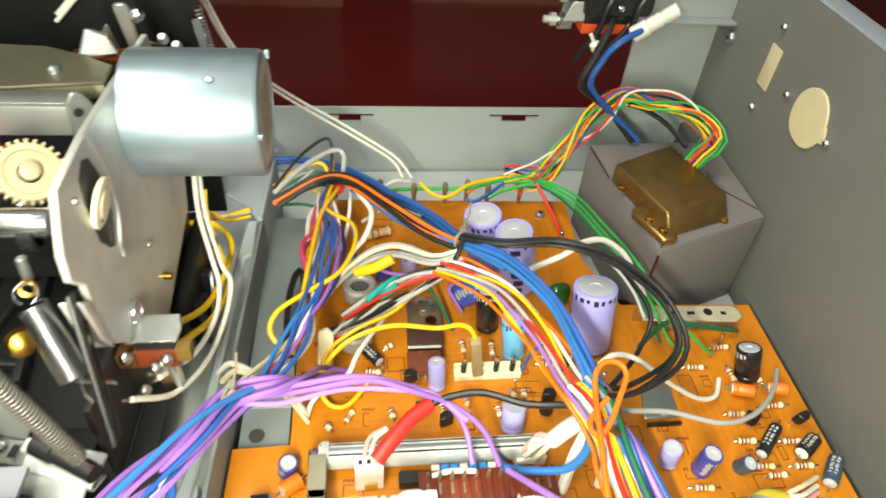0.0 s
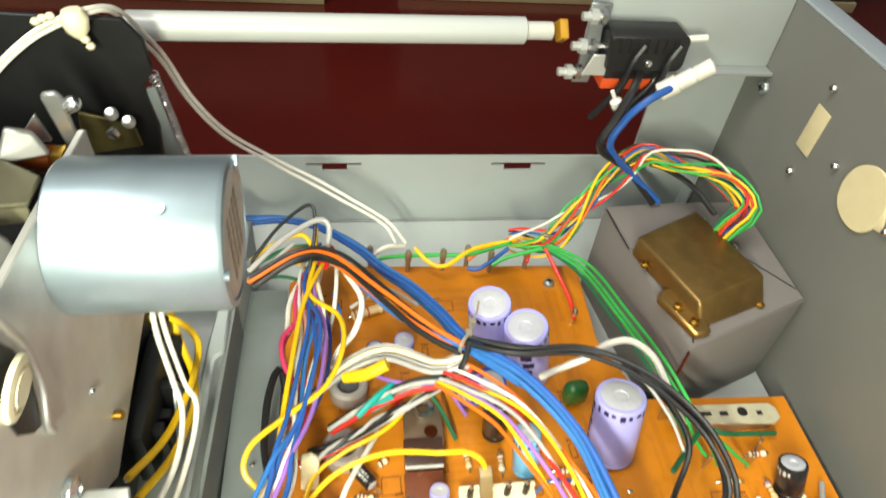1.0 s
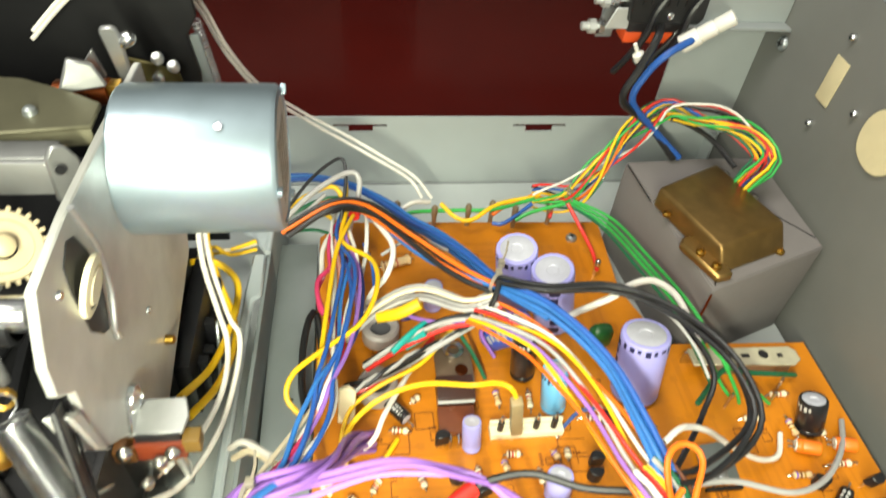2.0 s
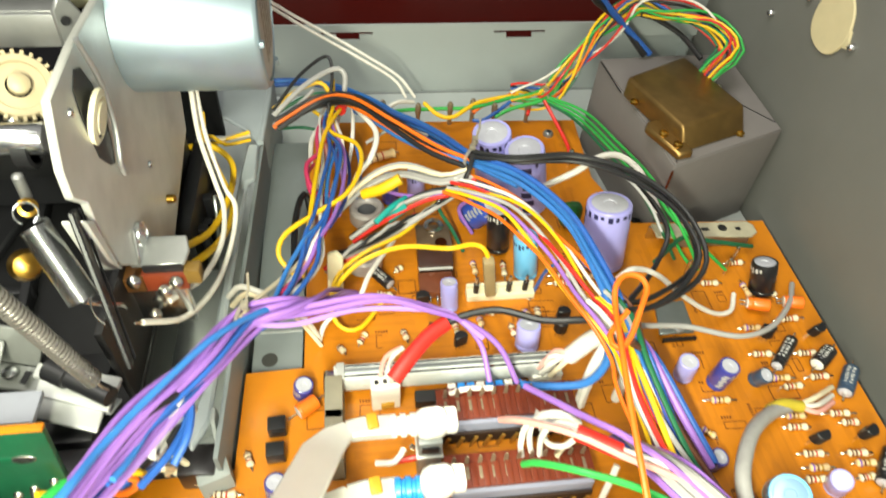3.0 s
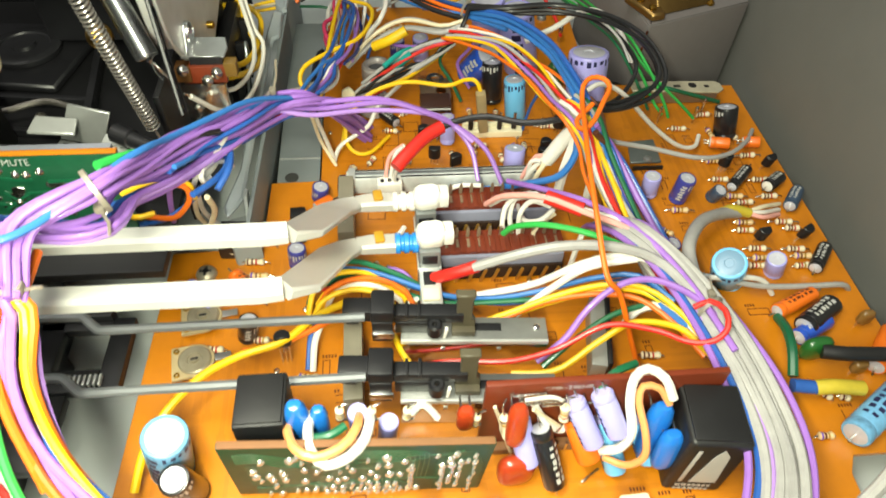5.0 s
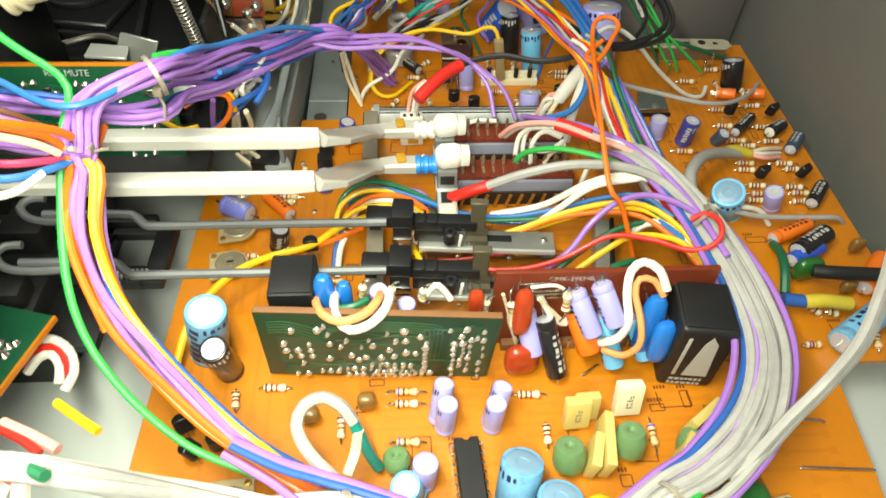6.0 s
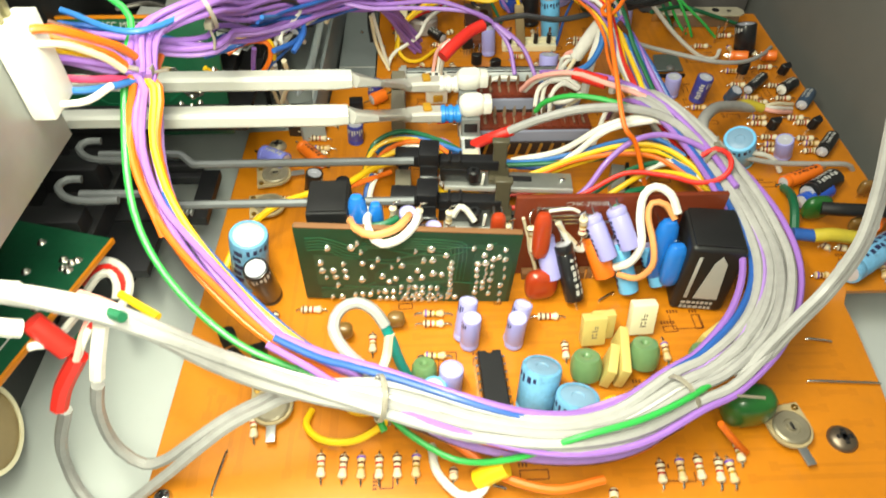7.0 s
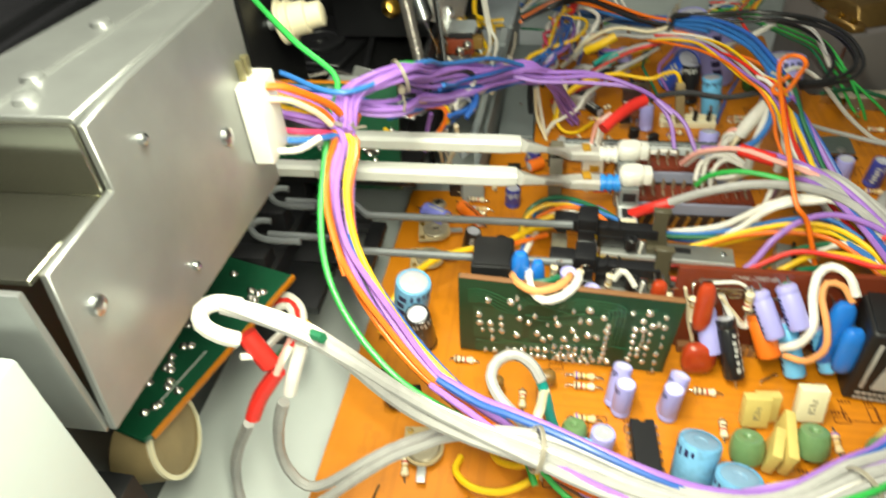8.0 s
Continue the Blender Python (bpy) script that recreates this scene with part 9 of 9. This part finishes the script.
wire(frontw, "teal", [(-20.8, -20.9, 22), (-19.3, -22.4, 18), (-17.4, -23.3, 9), (-15.5, -23.9, 3)], 1.4, "teal shrink sleeve", "shrink_sleeve")
wire(frontw, "cream", [(-19.5, -22.1, 20), (-20.5, -24.8, 14), (-22.3, -29.4, 12)], 1.3)
wire(frontw, "yellow", [(-32.1, -30.7, 1), (-29.8, -34.6, 4), (-25, -37, 7), (-19.9, -36.4, 10)], 0.95)
wire(frontw, "yellow", [(-40.6, -32.4, 1), (-41.2, -37.8, 3), (-36.3, -43, 5), (-28.4, -43.9, 6), (-21.3, -41.4, 9), (-18.5, -39.7, 14)], 0.95)
wire(frontw, "green", [(-20.5, -42.9, 18), (-13.9, -47.4, 14), (-3.5, -52.6, 12), (8.3, -55, 17), (22, -54.4, 25), (36, -51.4, 26.5), (48, -46, 25.5), (56, -40.6, 23)], 0.75)
wire(frontw, "orange", [(-9.7, -44, 12), (-0.3, -49.3, 8), (7, -55.1, 8), (18.2, -58.5, 8), (30.3, -56.5, 8)], 1.1)
wire(frontw, "white", [(-9.6, -43.8, 2), (-8.4, -51.6, 4), (-3.4, -57.3, 4), (1.1, -57.8, 5), (3.8, -55.1, 8)], 1.1)
wire(frontw, "yellow", [(1.3, -54.8, 6), (4.4, -54.2, 9), (7.5, -53.8, 11)], 2.6, "yellow sleeve", "shrink_sleeve")
wire(frontw, "yellow", [(28.1, -41.4, 6), (32.2, -39.4, 9), (36.7, -37.1, 9), (40.9, -37.5, 5), (42.1, -38.6, 2)], 1.9, "folded yellow sleeve", "shrink_sleeve")
wire(frontw, "orange", [(59, -46.4, 14), (63.9, -47.8, 8), (69.2, -47.5, 1)], 0.9)
single = thing("wire_harness", "orange loop of wire tied round the harness", "wire harness")
wire(single, "orange", [(60, 103, 46), (53.8, 97, 44), (55, 92.9, 44), (58.8, 95.7, 45), (63.4, 103.1, 47), (66.5, 108.6, 48), (65.2, 112, 49), (61.4, 112.7, 49), (58.3, 110, 48), (57, 104.5, 46), (55.1, 93.2, 46), (52.5, 75.7, 45), (51.3, 60, 42), (51.9, 43.9, 34), (56.4, 41.8, 28), (62.3, 37.1, 12), (66.4, 32.6, 1)], 0.8)
wire(single, "white", [(62.9, 118.3, 40), (69, 122, 40), (78.9, 124.2, 34), (94.5, 126.7, 18), (108.2, 127.9, 7), (116.8, 130.4, 4), (121.9, 138.3, 3)], 0.85)
wire(single, "grey", [(66.3, 111.5, 28), (76.3, 115.7, 20), (92.9, 118.4, 14), (109.7, 114.7, 12), (124.5, 119.4, 9), (137.6, 130.2, 6), (146.6, 142.1, 2)], 0.9)
wire(single, "white", [(53.3, 172.2, 26), (63, 173.8, 30), (68, 174.1, 33), (74.3, 176.4, 36), (82.2, 177.5, 36), (89.8, 174.2, 32), (93.5, 166.6, 27), (96.4, 162.4, 22)], 1.15)
wire(single, "white", [(57.4, 102.8, 38), (54.2, 105.3, 30), (50.2, 106.8, 20)], 2.6, "white shrink sleeve", "shrink_sleeve")
wire(single, "white", [(50.7, 106.9, 22), (46.4, 107.7, 16), (44.4, 109.5, 7)], 0.9)
wire(single, "cream", [(50.8, 106.6, 21), (48.2, 106.5, 15), (47.2, 108.5, 7)], 0.9)
wire(single, "white", [(56.7, 101.3, 34), (54.4, 99.6, 22), (53.1, 97.3, 8)], 1.7)
wire(single, "white", [(60.3, 101.8, 32), (63.3, 97.3, 24), (64, 97.3, 10)], 1.5)
wire(single, "white", [(48.2, 106.5, 20), (45.3, 108.4, 18), (45.3, 109.8, 8)], 0.8)
wire(single, "pink", [(49.5, 105.8, 22), (46.9, 109, 20), (43.3, 110.3, 9)], 0.8)
wire(single, "white", [(47.9, 85.6, 20), (39.3, 87.2, 22), (33.3, 86.2, 20), (31.7, 83.2, 14), (32.4, 81.4, 10)], 0.85)
wire(single, "white", [(47, 84.4, 20), (40.9, 85, 22), (37.2, 83.6, 18), (37.1, 81.1, 10)], 0.85)
wire(single, "white", [(48, 83.6, 19), (43.3, 80.3, 18), (38.9, 82.1, 16), (38.8, 89.4, 13), (39.3, 95.5, 10)], 0.85)
wire(single, "white", [(47.5, 84.5, 21), (42.2, 87.3, 23), (36.2, 87.7, 21), (34.5, 85.4, 15), (35.2, 81.6, 10)], 0.85)
wire(single, "cream", [(48.7, 83.3, 18), (42.9, 81.4, 14), (41.6, 80.1, 10)], 0.8)
wire(single, "sky", [(56.2, 99.8, 38), (55.9, 97, 30), (51.8, 96.3, 22), (42.9, 99.6, 16), (36.1, 103.9, 11)], 1.2)
wire(single, "white", [(27.1, 101.6, 14), (19.9, 102, 14), (14.7, 102.5, 11)], 0.8)
cable = thing("screened_cable", "thick grey screened cable with a yellow sleeve and bared cores", "cable")
wire(cable, "grey", [(119.7, 92.8, 5), (110.3, 89.3, 8), (98.9, 81.4, 13), (89.7, 69.6, 16), (87.6, 60.7, 15), (89.5, 53.2, 12), (95.6, 47.8, 8)], 2.1)
wire(cable, "olive", [(111.4, 90.9, 7), (116.6, 92.4, 7), (123.3, 92.1, 5)], 1.8, "yellow sleeve", "shrink_sleeve")
wire(cable, "cream", [(122.6, 92.6, 5), (129.8, 95, 5), (140, 100, 1)], 0.8)
wire(cable, "pink", [(122.6, 92.6, 5), (127.4, 89.9, 5), (137.4, 94.7, 1)], 0.8)
wire(cable, "white", [(122.6, 92.6, 5), (128.5, 92.2, 5), (138.5, 97.1, 1)], 0.8)
wire(cable, "grey", [(94.1, 62.6, 8), (101.8, 61.1, 7), (114.6, 59.3, 5), (129.8, 59.3, 4), (142.8, 59.9, 3), (146.8, 60.1, 0)], 0.95)
wire(cable, "white", [(96.2, 61.5, 8), (106.8, 61.2, 8), (114.7, 60.7, 6), (119.1, 58.9, 1)], 0.9)
aerial = thing("screened_cable", "grey cable pair slanting out over the side wall", "cable")
wire(aerial, "grey", [(63.6, -38.3, 21), (77.5, -27.8, 27), (86.5, -21.8, 34), (90.5, -18.2, 46), (90.9, -14, 58), (88.9, -11, 70), (85.3, -8, 86)], 1.25)
wire(aerial, "grey", [(65.5, -38.8, 19), (80.1, -27.4, 25), (89.6, -20.9, 32), (93.7, -17.1, 44), (94.3, -12.2, 56), (92.5, -8.9, 68), (89.2, -5.4, 84)], 1.15)
rightw = thing("wire_harness", "short coloured sleeved wires near the side wall", "wire harness")
wire(rightw, "dark_green", [(116.2, 49.1, 2), (114.8, 42.5, 5), (112.6, 34.6, 6), (110.9, 27.5, 3)], 1.5)
wire(rightw, "olive", [(113.7, 21.8, 6), (118.8, 21.2, 7), (127.2, 20.6, 6)], 2.2, "yellow sleeve", "shrink_sleeve")
wire(rightw, "blue", [(107.3, 23, 6), (110.7, 22.4, 6), (114.1, 21.8, 6)], 2.0)
wire(rightw, "black", [(119.7, 32.3, 8), (125.8, 30.4, 9), (136.6, 29.5, 9), (149.1, 28.3, 9)], 2.2)
midw = thing("wire_harness", "coloured hook-up wires weaving between the slide switches", "wire harness")
bundle(midw, [(-26, 69.2, 3), (-21.2, 69.8, 7), (-13.2, 66.9, 10), (-0.8, 62.3, 10), (11.4, 58.2, 9), (27, 55.9, 9), (42.3, 54.8, 12), (55.8, 55, 16), (66.6, 52.3, 20), (74.4, 43.3, 20)], ['blue', 'dark_green', 'sky'], 0.85, 1.4, 51, 1.0)
bundle(midw, [(-27.4, 61.2, 3), (-23.5, 63.5, 8), (-14.8, 63.2, 12), (-5.6, 60.4, 12), (0.3, 56.4, 8), (-1.7, 49.4, 4)], ['yellow', 'white', 'orange', 'yellow', 'blue'], 0.85, 1.3, 52, 1.0)
bundle(midw, [(19.7, 48.6, 7), (30.6, 50.4, 10), (42.8, 52, 14), (55.9, 51.5, 18), (66.7, 48, 20), (74.1, 38.6, 20), (79.2, 27.1, 18)], ['yellow', 'orange', 'yellow'], 0.85, 1.3, 53, 0.9)
wire(midw, "dark_green", [(-31, 63, 2), (-27, 70.5, 8), (-17, 71.6, 12), (-4, 66, 12), (8, 60, 9), (20, 58, 7)], 0.9)
wire(midw, "yellow", [(-31, 57, 2), (-28.4, 64.5, 8), (-21, 68, 11), (-11, 66, 12), (-1, 61.6, 9)], 0.9)
wire(midw, "yellow", [(-30, 53, 2), (-26, 58.6, 9), (-17, 60.5, 12), (-8, 58.6, 11), (-2, 54, 6)], 0.9)
wire(midw, "yellow", [(-5.4, 48, 3), (-5.0, 45.8, 8), (-3.6, 40, 9.5), (-1.1, 35.6, 9), (3.6, 32.4, 7), (8.9, 30.9, 4)], 0.9)
wire(midw, "red", [(-9.4, 45, 2), (-9.0, 40, 5), (-8.6, 36, 2)], 0.8)
wire(midw, "red", [(-2.7, 37.9, 3), (11, 37.4, 6), (26.6, 34.5, 9), (39.9, 35.1, 13), (53.6, 37.4, 20), (65.5, 33.6, 22), (72.5, 28, 24), (78, 26.4, 26.5), (81.6, 28.6, 29), (82, 33, 30.5), (79.4, 36.6, 30), (76, 37, 27)], 0.8)
wire(midw, "red", [(-26.2, 66.8, 4), (-19.6, 65.8, 8), (-10.2, 66.2, 6)], 0.9)
wire(midw, "yellow", [(27.4, 32.2, 6), (39.7, 30.8, 9), (51.8, 35.5, 15), (61.4, 38.4, 19), (73.2, 35.4, 20), (78.9, 27.9, 19), (84.3, 24.4, 16), (86.6, 29.3, 18)], 0.95)
wire(midw, "purple", [(34.9, 34.5, 8), (42.7, 37.7, 14), (49, 42.4, 21), (56.9, 46, 26), (66.2, 46.5, 28), (75.7, 40.9, 28), (84.4, 31.2, 25)], 0.95)
wire(midw, "dark_green", [(36.7, 33.8, 6), (46.6, 38.8, 12), (58.3, 43.3, 17), (71.7, 45.1, 19)], 0.9)
wire(midw, "white", [(61.9, 42.7, 12), (65.3, 44.3, 17), (71.1, 43.1, 19), (77.9, 33.9, 19), (82.6, 26.3, 16)], 1.3)
wire(midw, "sky", [(70.6, 44.1, 19), (76.1, 35.9, 19), (83.2, 26.9, 15), (87.3, 17.8, 12)], 1.4)
wire(midw, "purple", [(-11.9, 69, 4), (-7.4, 70.3, 9), (-1.6, 68.1, 10), (3.1, 63.1, 8)], 0.7)
wire(midw, "white", [(-8.4, 69, 8), (-3.4, 65.9, 9), (0.6, 63.9, 7)], 1.2)
wire(midw, "white", [(-4.4, 54.6, 4), (-1.2, 56.5, 8), (2.8, 58.2, 9)], 0.9)
wire(midw, "white", [(-7.7, 85.4, 6), (-2.6, 84, 9), (0.1, 87.2, 10)], 0.9)
wire(midw, "red", [(-4.3, 85.1, 6), (1, 85.8, 6), (5.3, 85.8, 7)], 0.9)
wire(midw, "yellow", [(-18.4, 57.5, 10), (-27.2, 51.4, 12), (-36.3, 43.3, 12), (-48.1, 39.1, 12), (-57.4, 32.1, 13), (-64.7, 22.8, 12), (-69.1, 15.1, 8), (-71.3, 6.9, 3)], 1.1)
wire(midw, "orange", [(-21, 53.2, 9), (-30.4, 47.1, 10), (-39.8, 43.6, 9), (-47.8, 43.5, 8)], 0.9)
wire(midw, "blue", [(-27.1, 51.2, 10), (-29.3, 47.8, 6), (-30.2, 40.4, 1)], 0.9)
wire(midw, "white", [(-25.7, 50.7, 10), (-28, 46.7, 6), (-28.9, 39.8, 1)], 1.0)
wire(midw, "white", [(51.9, 68.6, 6), (53.7, 71.2, 14), (55.3, 73.5, 18)], 0.9)
brownw = thing("patch_lead", "white and orange looped leads on the upright boards", "cable")
wire(brownw, "white", [(-25.0, 10.4, 31), (-25.4, 5.6, 33), (-24.3, 0, 33.4), (-21.2, -2.4, 32), (-16.2, -1, 32.6), (-13.0, 1.6, 34.4), (-11.9, 6, 33.2), (-12.0, 10, 30)], 1.2)
wire(brownw, "peach", [(-29.9, 10, 30), (-29.9, 6, 32.4), (-27.6, 0.4, 34.6), (-23.5, -1.6, 34.4), (-18.2, 0, 34.6), (-15.2, 3.4, 34.6), (-14.3, 7, 33), (-14.3, 10, 30)], 1.1)
wire(brownw, "dark_green", [(-24.9, 3.9, 32), (-20.7, 3.8, 33), (-17.3, 5.9, 33)], 1.0)
wire(brownw, "white", [(45.1, 5.2, 12), (48.6, 3.7, 16), (50.6, 4.9, 22), (50, 9.7, 28), (50.8, 13.2, 33), (54, 14.4, 35), (57.8, 12.2, 34), (59.9, 8.7, 30)], 1.2)
wire(brownw, "peach", [(46.1, 4.3, 10), (50.5, 0.9, 12), (53.5, 0.3, 18), (53.5, 4, 23), (52.2, 9.6, 28), (53.2, 12, 31), (56.9, 11.3, 31), (59.5, 8.4, 28)], 0.95)
wire(brownw, "dark_green", [(43.6, 13.9, 28), (47.3, 16.2, 31), (53.7, 19, 30)], 1.0)
wire(brownw, "white", [(27.9, 12.7, 24), (31.5, 10.5, 18), (36.1, 10.5, 14), (36.8, 12.8, 20)], 0.9)
wire(brownw, "white", [(-2.2, 9.5, 30), (-0.5, 9.8, 33), (1.4, 9.6, 32), (3.6, 8.3, 29)], 0.9)
leads = thing("component_leads", "pale bent component leads on the brown board", "lead")
wire(leads, "cream", [(27.3, 11.2, 24.5), (31.9, 11.2, 18.9), (36.2, 11.2, 14), (36.5, 11.2, 19.6), (36.4, 11.2, 26.2)], 0.55)
wire(leads, "cream", [(19.9, 11.2, 22.7), (20.4, 11.2, 15.4), (22.7, 11.2, 7.6), (24.3, 11.2, 1.6)], 0.6)
wire(leads, "white", [(24.5, 11.2, 29.4), (31.2, 11.2, 30), (35.4, 11.2, 26.2)], 0.5)
wire(leads, "cream", [(17.6, 11.2, 26.9), (19.4, 11.2, 20.4), (20.7, 11.2, 15.4)], 0.5)
wire(tangle, "cream", [(-64.5, 93, 8), (-59.7, 89.2, 10), (-56.8, 88, 6), (-54.9, 86.7, 2)], 0.9)
wire(tangle, "cream", [(-66.2, 91.5, 8), (-63, 88, 8), (-59, 86.6, 5), (-56.3, 86, 2)], 0.9)
